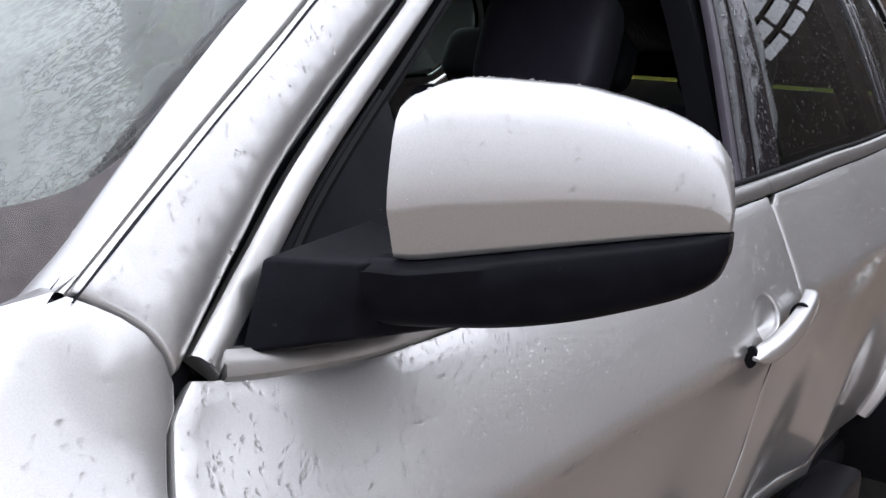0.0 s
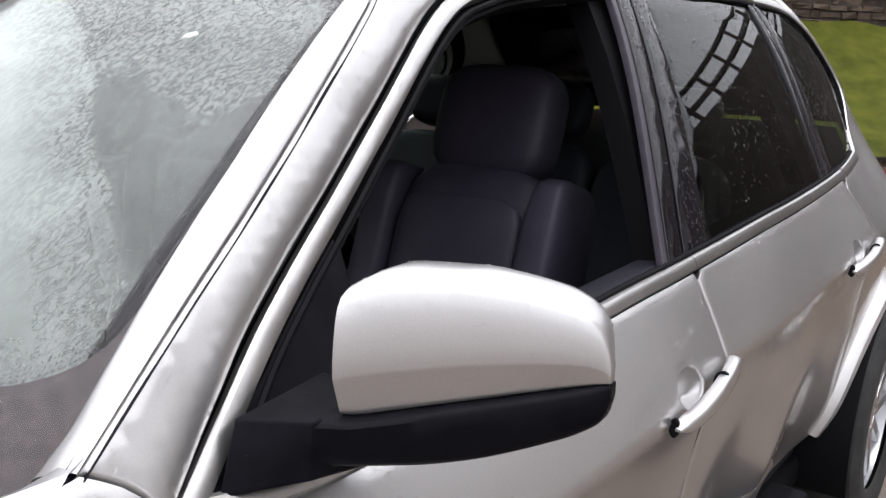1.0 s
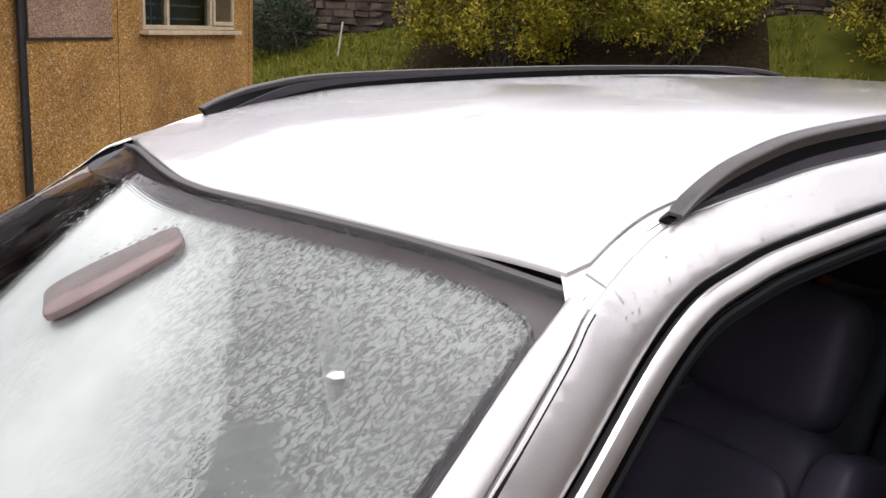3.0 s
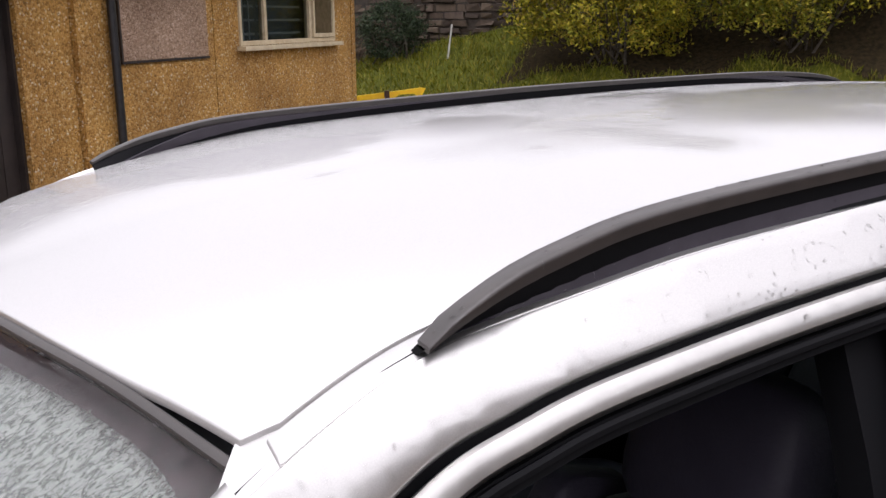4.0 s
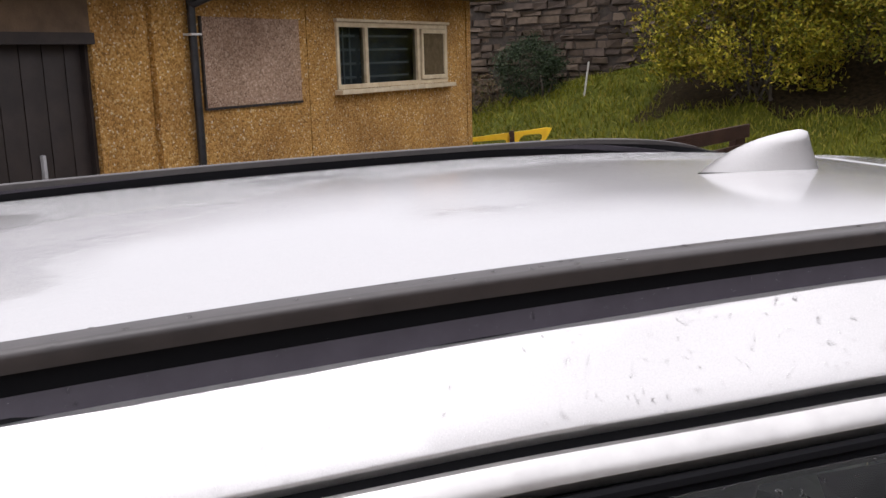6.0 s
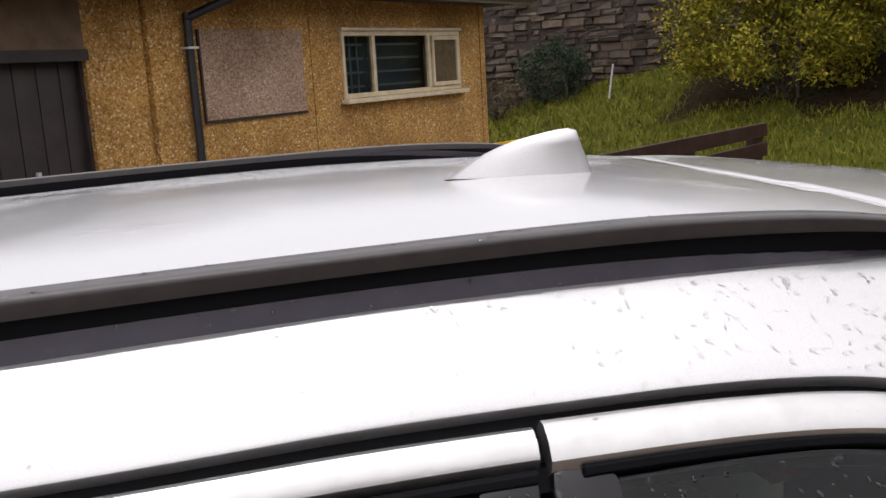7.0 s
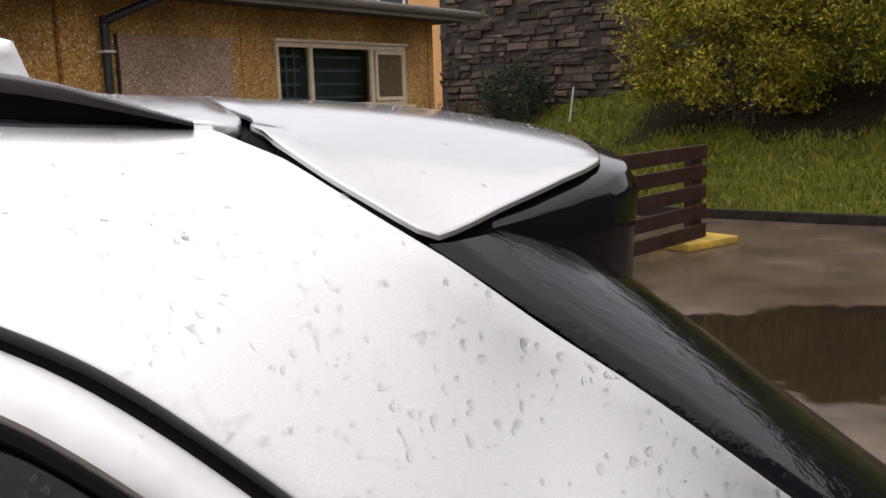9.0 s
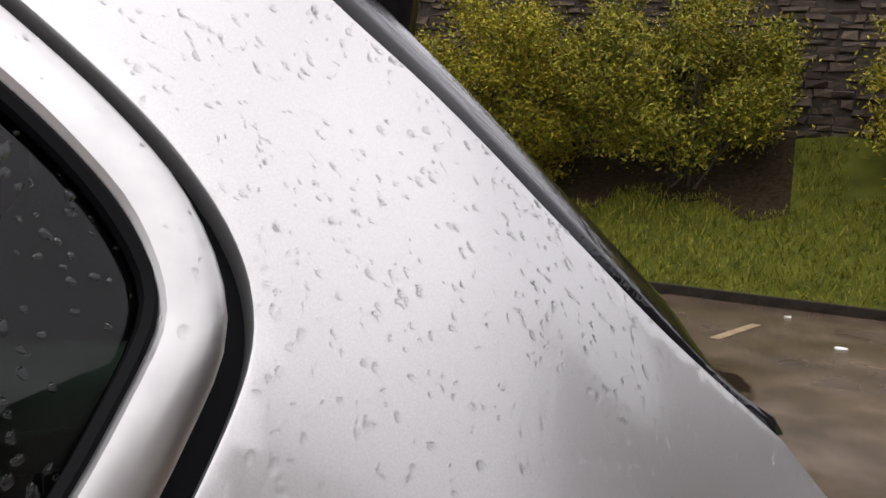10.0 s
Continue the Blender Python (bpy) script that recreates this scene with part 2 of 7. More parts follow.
def panel(name, outline, place, mat, parent, label="", step=0.03, lip=0.004, fold=0.012, hole=None, drop=0.0):
    """A sheet-metal panel: the outline (2D) filled with a net, laid on a surface, with rolled edges and a folded flange.
    place(uv, depth) gives points in the world."""
    from mathutils.geometry import delaunay_2d_cdt
    ring = even(np.vstack([outline, outline[:1]]), step * 0.6)[:-1]
    rings = [(ring, -lip * 0.9), (inset(ring, lip * 0.35), -lip * 0.25), (inset(ring, lip), 0.0)]
    holes = []
    if hole is not None:
        h = even(np.vstack([hole, hole[:1]]), step * 0.4)[:-1]
        holes = [(h, -lip * 0.9), (inset(h, -lip * 0.35), -lip * 0.25), (inset(h, -lip), 0.0)]
    lo, hi = ring.min(0), ring.max(0)
    gx, gy = np.meshgrid(np.arange(lo[0], hi[0], step), np.arange(lo[1], hi[1], step))
    net = np.c_[gx.ravel() + 0.013 * step, gy.ravel()]
    net = net[inside(net, inset(ring, lip + 0.35 * step))]
    if hole is not None:
        net = net[~inside(net, inset(h, -lip - 0.35 * step))]
    pts, edges = [net], []
    depth = [np.zeros(len(net))]
    base = len(net)
    for r, d in rings + holes:
        pts.append(r)
        depth.append(np.full(len(r), d))
        edges += [(base + i, base + (i + 1) % len(r)) for i in range(len(r))]
        base += len(r)
    allp = np.vstack(pts)
    got = delaunay_2d_cdt([Vector(p) for p in allp], edges, [], 0, 1e-6)
    v2 = np.array([tuple(v) for v in got[0]])
    tri = np.array([list(f) for f in got[2]])
    mid = v2[tri].mean(1)
    ok = inside(mid, ring)
    if hole is not None:
        ok &= ~inside(mid, h)
    tri = tri[ok]
    src = np.array([o[0] if o else -1 for o in got[3]])
    dep = np.where(src >= 0, np.concatenate(depth)[src], 0) - drop
    top = place(v2, dep)
    verts, faces = [top], [tuple(t) for t in tri]
    count = len(v2)
    where = {int(s): i for i, s in enumerate(src) if s >= 0}
    start = len(net)
    loops = [(start, len(ring))]
    if hole is not None:
        loops.append((start + sum(len(r) for r, _ in rings), len(h)))
    for s, n in loops:
        ids = [where.get(s + i) for i in range(n)]
        ids = [i for i in ids if i is not None]
        verts.append(place(v2[ids], dep[ids] - fold))
        for a in range(len(ids)):
            b = (a + 1) % len(ids)
            faces.append((ids[a], ids[b], count + b, count + a))
        count += len(ids)
    used = np.vstack(verts)
    # faces look outwards
    a, b, c = top[tri[0]]
    if np.dot(np.cross(b - a, c - a), place(v2[tri[0]], dep[tri[0]] + 0.01).mean(0) - top[tri[0]].mean(0)) < 0:
        faces = [f[::-1] for f in faces]
    bm = bmesh.new()
    vs = [bm.verts.new(v) for v in used]
    for f in faces:
        try:
            bm.faces.new([vs[i] for i in f])
        except ValueError:
            pass
    for v in [v for v in bm.verts if not v.link_faces]:
        bm.verts.remove(v)
    return part(name, bm, mat, parent, label, turn=False)


# ---- the car's lines (x to the rear, s out from the middle, z up) ----
EDGE = curve3([(0.628, 0.797, 1.141), (0.76, 0.757, 1.235), (0.899, 0.714, 1.329), (1.06, 0.660, 1.443), (1.17, 0.622, 1.525), (1.225, 0.600, 1.566), (1.374, 0.556, 1.619),
               (1.55, 0.558, 1.655), (1.73, 0.557, 1.678), (2.2, 0.542, 1.704), (2.63, 0.525, 1.716), (2.95, 0.511, 1.710), (3.17, 0.502, 1.698)])
TAIL = curve3([(3.183, 0.505, 1.697), (3.277, 0.566, 1.634), (3.40, 0.597, 1.541), (3.524, 0.618, 1.442), (3.66, 0.630, 1.338), (3.735, 0.645, 1.292)])
GAP = curve3([(0.687, 0.824, 1.080), (0.775, 0.783, 1.150), (0.865, 0.750, 1.225), (1.095, 0.672, 1.372), (1.316, 0.614, 1.537), (1.44, 0.600, 1.583), (1.577, 0.598, 1.608), (1.875, 0.598, 1.640),
              (2.342, 0.590, 1.657), (2.708, 0.585, 1.659), (2.94, 0.594, 1.648), (3.07, 0.625, 1.608), (3.16, 0.655, 1.550), (3.239, 0.690, 1.477),
              (3.266, 0.726, 1.410), (3.232, 0.764, 1.339), (3.165, 0.800, 1.245)])
BELT = curve3([(0.687, 0.826, 1.079), (0.80, 0.838, 1.064), (0.97, 0.852, 1.066), (1.42, 0.864, 1.106), (1.73, 0.875, 1.128), (2.08, 0.879, 1.149), (2.5, 0.877, 1.173), (2.85, 0.862, 1.198), (3.13, 0.818, 1.215)])
CREASE = curve3([(-0.5, 0.84, 0.80), (0.4, 0.91, 0.925), (1.0, 0.926, 0.932), (1.5, 0.930, 0.950), (1.8, 0.937, 0.972), (2.3, 0.943, 0.992), (2.75, 0.94, 1.015), (3.75, 0.86, 1.04)])


def low_guides():
    rows = []
    for x, k in ((-0.7, 0.80), (-0.35, 0.93), (0.1, 0.955), (0.65, 0.955), (1.2, 0.955), (1.8, 0.96), (2.4, 0.965), (2.95, 0.975), (3.4, 0.955), (3.8, 0.85)):
        c = np.interp(x, CREASE[:, 0], CREASE[:, 2])
        for s, z in ((k - 0.020, c), (k + 0.030, c - 0.17), (k + 0.042, 0.62), (k + 0.010, 0.45), (k - 0.08, 0.28)):
            rows.append((x, s, z))
    for x in (0.1, 0.42):
        rows.append((x, 0.80, 1.06 + 0.1 * x))
    rows.append((-0.35, 0.78, 0.93))
    return rows


def pq(p):
    """(x, s, z) as place on the side's net: along, and up the slant."""
    p = np.atleast_2d(p)
    return np.c_[p[:, 0], (p[:, 2] - p[:, 1]) / math.sqrt(2)]


GUIDES = np.vstack([EDGE[::8], TAIL[4::8], GAP[2::7], BELT[::9], low_guides(), BELT[::12] + (0, 0.022, -0.04),
                    [(3.335, 0.604, 1.547), (3.327, 0.634, 1.506), (3.341, 0.667, 1.464), (3.449, 0.672, 1.415), (3.24, 0.591, 1.598), (3.45, 0.78, 1.25), (3.65, 0.73, 1.2), (3.80, 0.68, 1.2)]])
SIDE = Sheet(np.c_[pq(GUIDES), (GUIDES[:, 2] + GUIDES[:, 1]) / math.sqrt(2)], 2e-4)


pillar_edge, pillar_gap = pq(EDGE[EDGE[:, 0] < 1.7]), pq(GAP[:80][GAP[:80, 0] < 1.7])


def side_point(uv, depth=0.0, sign=-1):
    """Points of the flank; depth goes outwards; sign -1 is the near flank."""
    uv = np.atleast_2d(uv)
    # the front pillar is crowned between its two seams
    qe, qg = np.interp(uv[:, 0], pillar_edge[:, 0], pillar_edge[:, 1]), np.interp(uv[:, 0], pillar_gap[:, 0], pillar_gap[:, 1])
    t = np.clip((uv[:, 1] - qg) / (qe - qg), 0, 1)
    p = SIDE(uv) + depth + 0.020 * np.clip((1.55 - uv[:, 0]) / 0.4, 0, 1) * np.clip((uv[:, 0] - 0.60) / 0.12, 0, 1) * (1 - t) * (1 - np.exp(-t / 0.16))
    s, z = (p - uv[:, 1]) / math.sqrt(2), (p + uv[:, 1]) / math.sqrt(2)
    c = np.interp(uv[:, 0], CREASE[:, 0], CREASE[:, 2])
    t = c - z
    under = 0.5 * (t + np.sqrt(t * t + 0.004**2))
    s = s - 0.150 * (1 - np.exp(-under / 0.17)) * np.clip((z - 0.05) / 0.35, 0, 1)
    return np.c_[uv[:, 0], sign * s, z]


def side_normal(uv, sign=-1):
    e = 1e-3
    a = side_point(uv + (e, 0), 0, sign) - side_point(uv - (e, 0), 0, sign)
    b = side_point(uv + (0, e), 0, sign) - side_point(uv - (0, e), 0, sign)
    n = np.cross(a, b)
    n /= np.linalg.norm(n, axis=1)[:, None]
    flip = np.sign((n * (0, sign, 0.6)).sum(1))
    return n * flip[:, None]


def on_side(sign):
    return lambda uv, depth=0.0: side_point(uv, depth, sign)


def zline(rows):
    """Points (x, z) of a seam on the flank, as net places."""
    qs = np.linspace(-0.75, 0.95, 700)
    out = []
    for x, z in rows:
        pts = side_point(np.c_[np.full(700, x), qs])
        out.append((x, np.interp(z, pts[:, 2], qs)))
    return np.array(out)


def arc(cx, cz, r, a0, a1, n=18):
    return [(cx + r * math.cos(radians(a)), cz + r * math.sin(radians(a))) for a in np.linspace(a0, a1, n)]


CAR = thing("car", "silver five-door estate car beaded with rain, front side window open", "car")

edge2, tail2, gap2, belt2 = pq(EDGE), pq(TAIL), pq(GAP), pq(BELT)
root2 = pq(curve3([(0.628, 0.797, 1.141), (0.655, 0.803, 1.122), (0.674, 0.811, 1.102), (0.686, 0.825, 1.080)], 5))


def shift_net(line2, d):
    """A net line moved sideways by d (to the right of its way)."""
    t = np.gradient(line2, axis=0)
    t /= np.linalg.norm(t, axis=1)[:, None]
    return line2 + d * np.c_[-t[:, 1], t[:, 0]]


rear_edge = zline([(2.80, 1.17), (2.92, 1.03), (2.955, 0.93), (2.957, 0.82)])
frame_outline = np.vstack([edge2, tail2[3:], zline([(3.815, 1.20), (3.83, 1.0), (3.81, 0.70)] + arc(3.40, 0.37, 0.43, 34, 176)), rear_edge[::-1],
                           pq(cut(BELT, 2.80, 3.13) - (0, 0, 0.004)), gap2[::-1], shift_net(root2, 0.0014)[::-1][1:-1]])
front_gap = [(0.689, 1.070), (0.675, 1.058), (0.655, 1.020), (0.648, 0.97), (0.645, 0.7), (0.65, 0.42)]
b_gap = [(1.734, 1.115), (1.757, 0.975), (1.745, 0.72), (1.70, 0.42)]
door_1 = np.vstack([pq(cut(BELT, 0.69, 1.73)), zline(b_gap), zline(front_gap[::-1])])
door_2 = np.vstack([pq(cut(BELT, 1.741, 2.79)), zline([(2.794, 1.17), (2.912, 1.03), (2.945, 0.935), (2.947, 0.82), (2.949, 0.62), (2.952, 0.42)]),
                    zline([(x + 0.006, z) for x, z in b_gap[::-1]])])
wing = np.vstack([shift_net(root2, -0.0014), zline([(0.683, 1.066), (0.669, 1.055), (0.649, 1.018), (0.642, 0.97), (0.638, 0.7), (0.64, 0.40)] + arc(0, 0.37, 0.43, 5, 150) + [(-0.62, 0.62), (-0.66, 0.74)]),
                  zline([(-0.45, 0.865), (-0.2, 0.965), (0.1, 1.035), (0.4, 1.09)])])
DOORS = {}


def bowl_rim(x, z, k=1.0):
    """The oval rim of a grip bowl in a door, on the net."""
    a = np.linspace(0, 2 * math.pi, 28, endpoint=False)
    return zline([(x, z)]) + k * np.c_[0.046 * np.cos(a), 0.030 * np.sin(a)]


for sign in (-1, 1):
    panel("side_panel", frame_outline, on_side(sign), PAINT, CAR, "silver roof side and rear quarter panel, beaded with rain", 0.016, 0.0028)
    DOORS[sign, 0] = panel("front_door", door_1, on_side(sign), PAINT, CAR, "silver front door with its window open", 0.014, hole=bowl_rim(1.585, 0.978))
    DOORS[sign, 1] = panel("rear_door", door_2, on_side(sign), PAINT, CAR, "silver rear door, wet", 0.014, hole=bowl_rim(2.685, 1.028))
    panel("front_wing", wing, on_side(sign), PAINT, CAR, "", 0.03, 0.0025)


# ---- roof ----
crown_line = curve3([(0.98, 1.570), (1.12, 1.605), (1.3, 1.645), (1.6, 1.688), (2.0, 1.716), (2.4, 1.730), (2.8, 1.734), (3.0, 1.730), (3.3, 1.706), (3.6, 1.662)])


def roof_point(uv, depth=0.0):
    x, y = uv[:, 0], uv[:, 1]
    both = np.vstack([EDGE, TAIL[2:3]])
    ze, se = np.interp(x, both[:, 0], both[:, 2]), np.interp(x, both[:, 0], both[:, 1])
    zc = np.interp(x, crown_line[:, 0], crown_line[:, 1])
    k = np.clip(np.abs(y) / se, 0, 1.2)
    return np.c_[x, y, zc + (ze - zc) * k**2.4 + depth]


roof_inner = np.array([(x, s - 0.036) for x, s, z in EDGE if x > 1.245])
half = [(1.232, 0.548), (1.176, 0.40), (1.122, 0.25), (1.076, 0.10)]
header = curve3([(x, -y) for x, y in half] + [(1.060, 0.0)] + half[::-1])
half = [(3.184, 0.466), (3.189, 0.430), (3.191, 0.390), (3.186, 0.362), (3.178, 0.32), (3.173, 0.26), (3.165, 0.147)]
rear_cut = curve3(half + [(3.153, 0.0)] + [(x, -y) for x, y in half[::-1]], 6)
roof_outline = np.vstack([header, roof_inner[1:-1], rear_cut, (roof_inner * (1, -1))[1:-1][::-1]])
panel("roof", roof_outline, roof_point, WET_PAINT, CAR, "silver roof skin under a film of rain", 0.025, 0.0022, 0.006)
for sign in (-1, 1):
    e = EDGE[EDGE[:, 0] > 1.238]
    strip = np.vstack([np.c_[e[:, 0], sign * (e[:, 1] - 0.0335)], np.c_[e[:, 0], sign * (e[:, 1] - 0.003)][::-1]])
    panel("roof_moulding", strip, roof_point, PAINT, CAR, "", 0.012, 0.0015, 0.01, drop=0.002)

# ---- wind screen ----
half = [(1.224, 0.572, 1.560), (1.166, 0.40, 1.577), (1.112, 0.25, 1.583), (1.066, 0.10, 1.584)]
ws_top = curve3([(x, -y, z) for x, y, z in half] + [(1.050, 0.0, 1.583)] + half[::-1], 6)
ws_low = curve3([(0.60, -0.735, 1.098), (0.47, -0.5, 1.075), (0.37, -0.25, 1.062), (0.34, 0, 1.058), (0.37, 0.25, 1.062), (0.47, 0.5, 1.075), (0.60, 0.735, 1.098)], 6)
SCREEN_OUT = np.array([-0.55, 0.0, 0.83])


def screen_point(u, v, lift=0.0):
    """u across, v up the wind screen."""
    u, v = np.asarray(u, float), np.asarray(v, float)
    yt, yb = ws_top[0, 1] * (1 - 2 * u), ws_low[0, 1] * (1 - 2 * u)
    t = np.stack([np.interp(yt, ws_top[:, 1], ws_top[:, k]) for k in range(3)], -1)
    b = np.stack([np.interp(yb, ws_low[:, 1], ws_low[:, k]) for k in range(3)], -1)
    p = b + (t - b) * v[..., None]
    wide = 1 + 0.046 * np.interp(v, [0, 0.1, 0.5, 0.75, 1], [0.5, 1, 1, 0.6, 0]) * np.abs(1 - 2 * u) ** 6
    p = p * np.stack([np.ones_like(wide), wide, np.ones_like(wide)], -1)
    return p + SCREEN_OUT * (0.022 * 4 * v * (1 - v) + lift)[..., None]


def screen_glass():
    """Wind screen glass with a broken film of rain on it."""
    m = glass_material("wet_screen_glass", (0.95, 0.98, 0.96), 0.02, 0.98, 1.42)
    n = m.node_tree.nodes
    v = coords(m, (0.5, 1.0, 0.5))
    film = n.new("ShaderNodeTexNoise")
    film.inputs["Scale"].default_value, film.inputs["Detail"].default_value, film.inputs["Distortion"].default_value = 200, 4, 0.9
    wire(m, v, film.inputs["Vector"])
    ripple = bump_of(m, film.outputs["Fac"], 0.20, 0.002)
    for nd in list(n):
        if nd.bl_idname in ("ShaderNodeBsdfGlossy", "ShaderNodeFresnel"):
            wire(m, ripple, nd.inputs["Normal"])
    # where the film lies, its brighter reflections are put in as pale diffuse spots
    old = n["Material Output"].inputs["Surface"].links[0].from_socket if "Material Output" in n else None
    film_sheen = n.new("ShaderNodeBsdfDiffuse")
    film_sheen.inputs["Color"].default_value = (0.78, 0.77, 0.77, 1)
    veil = n.new("ShaderNodeMixShader")
    broad = ramp(m, noise_of(m, coords(m), 5.0, 3), [(0.40, (0.1, 0.1, 0.1)), (0.58, (1, 1, 1))])
    spots = ramp(m, film.outputs["Fac"], [(0.48, (0, 0, 0)), (0.55, (0.04, 0.04, 0.04))])
    mul = n.new("ShaderNodeMath")
    mul.operation = "MULTIPLY"
    wire(m, broad, mul.inputs[0])
    wire(m, spots, mul.inputs[1])
    wire(m, mul.outputs[0], veil.inputs[0])
    wire(m, old, veil.inputs[1])
    wire(m, film_sheen.outputs[0], veil.inputs[2])
    wire(m, veil.outputs[0], n["Material Output"].inputs["Surface"])
    return m


def mist_material():
    """Breath mist on the inside of the glass, thick in the middle of the car."""
    m = bpy.data.materials.new("breath_mist")
    m.use_nodes = True
    n = m.node_tree.nodes
    n.clear()
    out = n.new("ShaderNodeOutputMaterial")
    tr = n.new("ShaderNodeBsdfTransparent")
    haze = n.new("ShaderNodeBsdfDiffuse")
    haze.inputs["Color"].default_value = (0.83, 0.845, 0.825, 1)
    mixed = n.new("ShaderNodeMixShader")
    v = coords(m)
    # distance from the line where the demister has cleared the glass
    dot = n.new("ShaderNodeVectorMath")
    dot.operation = "DOT_PRODUCT"
    dot.inputs[1].default_value = (-1.8, 1.0, 0.0)
    wire(m, v, dot.inputs[0])
    wob = noise_of(m, v, 6, 3)
    add = n.new("ShaderNodeMath")
    add.operation = "MULTIPLY_ADD"
    wire(m, wob, add.inputs[0])
    add.inputs[1].default_value = 0.16
    wire(m, dot.outputs["Value"], add.inputs[2])
    shift_ = n.new("ShaderNodeMath")
    shift_.operation = "ADD"
    wire(m, add.outputs[0], shift_.inputs[0])
    shift_.inputs[1].default_value = 2.068 - 0.08
    dens = ramp(m, shift_.outputs[0], [(0.0, (0.40, 0.40, 0.40)), (0.012, (0.46, 0.46, 0.46)), (0.03, (0.66, 0.66, 0.66)), (0.22, (0.93, 0.93, 0.93)), (0.7, (0.93, 0.93, 0.93))])
    broad = ramp(m, noise_of(m, v, 3.2, 3), [(0.32, (0.66, 0.66, 0.66)), (0.58, (1.06, 1.06, 1.06))])
    mul = n.new("ShaderNodeMath")
    mul.operation = "MULTIPLY"
    # thinner low down, where the warm air comes out
    split = n.new("ShaderNodeSeparateXYZ")
    wire(m, v, split.inputs[0])
    low = n.new("ShaderNodeMapRange")
    low.inputs["From Min"].default_value, low.inputs["From Max"].default_value = 1.10, 1.57
    low.inputs["To Min"].default_value, low.inputs["To Max"].default_value = 0.24, 1.0
    wire(m, split.outputs["Z"], low.inputs["Value"])
    thin = n.new("ShaderNodeMath")
    thin.operation = "MULTIPLY"
    wire(m, dens, thin.inputs[0])
    wire(m, low.outputs["Result"], thin.inputs[1])
    wire(m, thin.outputs[0], mul.inputs[0])
    wire(m, broad, mul.inputs[1])
    # fine runs and islands where drops have gathered
    runs = n.new("ShaderNodeTexNoise")
    runs.inputs["Scale"].default_value, runs.inputs["Detail"].default_value, runs.inputs["Distortion"].default_value = 210, 4, 0.9
    wire(m, coords(m, (0.5, 1.0, 0.5)), runs.inputs["Vector"])
    islands = ramp(m, runs.outputs["Fac"], [(0.44, (0.62, 0.62, 0.62)), (0.55, (1.08, 1.08, 1.08))])
    fine = n.new("ShaderNodeMath")
    fine.operation = "MULTIPLY"
    wire(m, mul.outputs[0], fine.inputs[0])
    clear_side = ramp(m, shift_.outputs[0], [(0.0, (0, 0, 0)), (0.30, (1, 1, 1))])
    blend = n.new("ShaderNodeMix")
    blend.data_type = "RGBA"
    wire(m, clear_side, blend.inputs["Factor"])
    wire(m, islands, blend.inputs["A"])
    blend.inputs["B"].default_value = (1, 1, 1, 1)
    wire(m, blend.outputs["Result"], fine.inputs[1])
    # the far edge of the glass has stayed clear
    edge = n.new("ShaderNodeVectorMath")
    edge.operation = "DOT_PRODUCT"
    edge.inputs[1].default_value = (0.62, -1.0, 0.0)
    wire(m, v, edge.inputs[0])
    side_ = n.new("ShaderNodeMapRange")
    side_.inputs["From Min"].default_value, side_.inputs["From Max"].default_value = 0.370, 0.425
    wire(m, edge.outputs["Value"], side_.inputs["Value"])
    left = n.new("ShaderNodeMath")
    left.operation = "MULTIPLY"
    wire(m, fine.outputs[0], left.inputs[0])
    wire(m, side_.outputs["Result"], left.inputs[1])
    wire(m, left.outputs[0], mixed.inputs[0])
    wire(m, tr.outputs[0], mixed.inputs[1])
    wire(m, haze.outputs[0], mixed.inputs[2])
    wire(m, mixed.outputs[0], out.inputs["Surface"])
    return m


SCREEN_GLASS = screen_glass()
MIST = mist_material()


def grid_faces(nu, nv):
    return [(j * nu + i, j * nu + i + 1, (j + 1) * nu + i + 1, (j + 1) * nu + i) for j in range(nv - 1) for i in range(nu - 1)]


def screen_mesh(name, uv_rows, lift, mat, parent, label=""):
    """A skin on the wind screen from rows of (u, v)."""
    rows = np.array(uv_rows)
    nv, nu = rows.shape[:2]
    p = screen_point(rows[..., 0], rows[..., 1], lift).reshape(-1, 3)
    q = p - SCREEN_OUT * 0.004
    faces = grid_faces(nu, nv)
    k = len(p)
    rim = [j for j in range(nu)] + [j * nu + nu - 1 for j in range(1, nv)] + [(nv - 1) * nu + j for j in range(nu - 2, -1, -1)] + [j * nu for j in range(nv - 2, 0, -1)]
    skirt = [(a, b, b + k, a + k) for a, b in zip(rim, rim[1:] + rim[:1])]
    return mesh_object(name, np.vstack([p, q]), [f[::-1] for f in faces + skirt], mat, parent, label)


u, v = np.meshgrid(0.5 - 0.498 * np.cos(np.linspace(0, math.pi, 100)), np.linspace(0, 1, 40))
windscreen = screen_mesh("windscreen", np.stack([u, v], -1), 0.0, SCREEN_GLASS, CAR, "rain-wet windscreen, misted on the inside")
screen_mesh("mist_film", np.stack([0.026 + 0.968 * (u - 0.002) / 0.996, 0.02 + 0.968 * v], -1), -0.0165, MIST, windscreen, "breath mist on the inside of the glass")
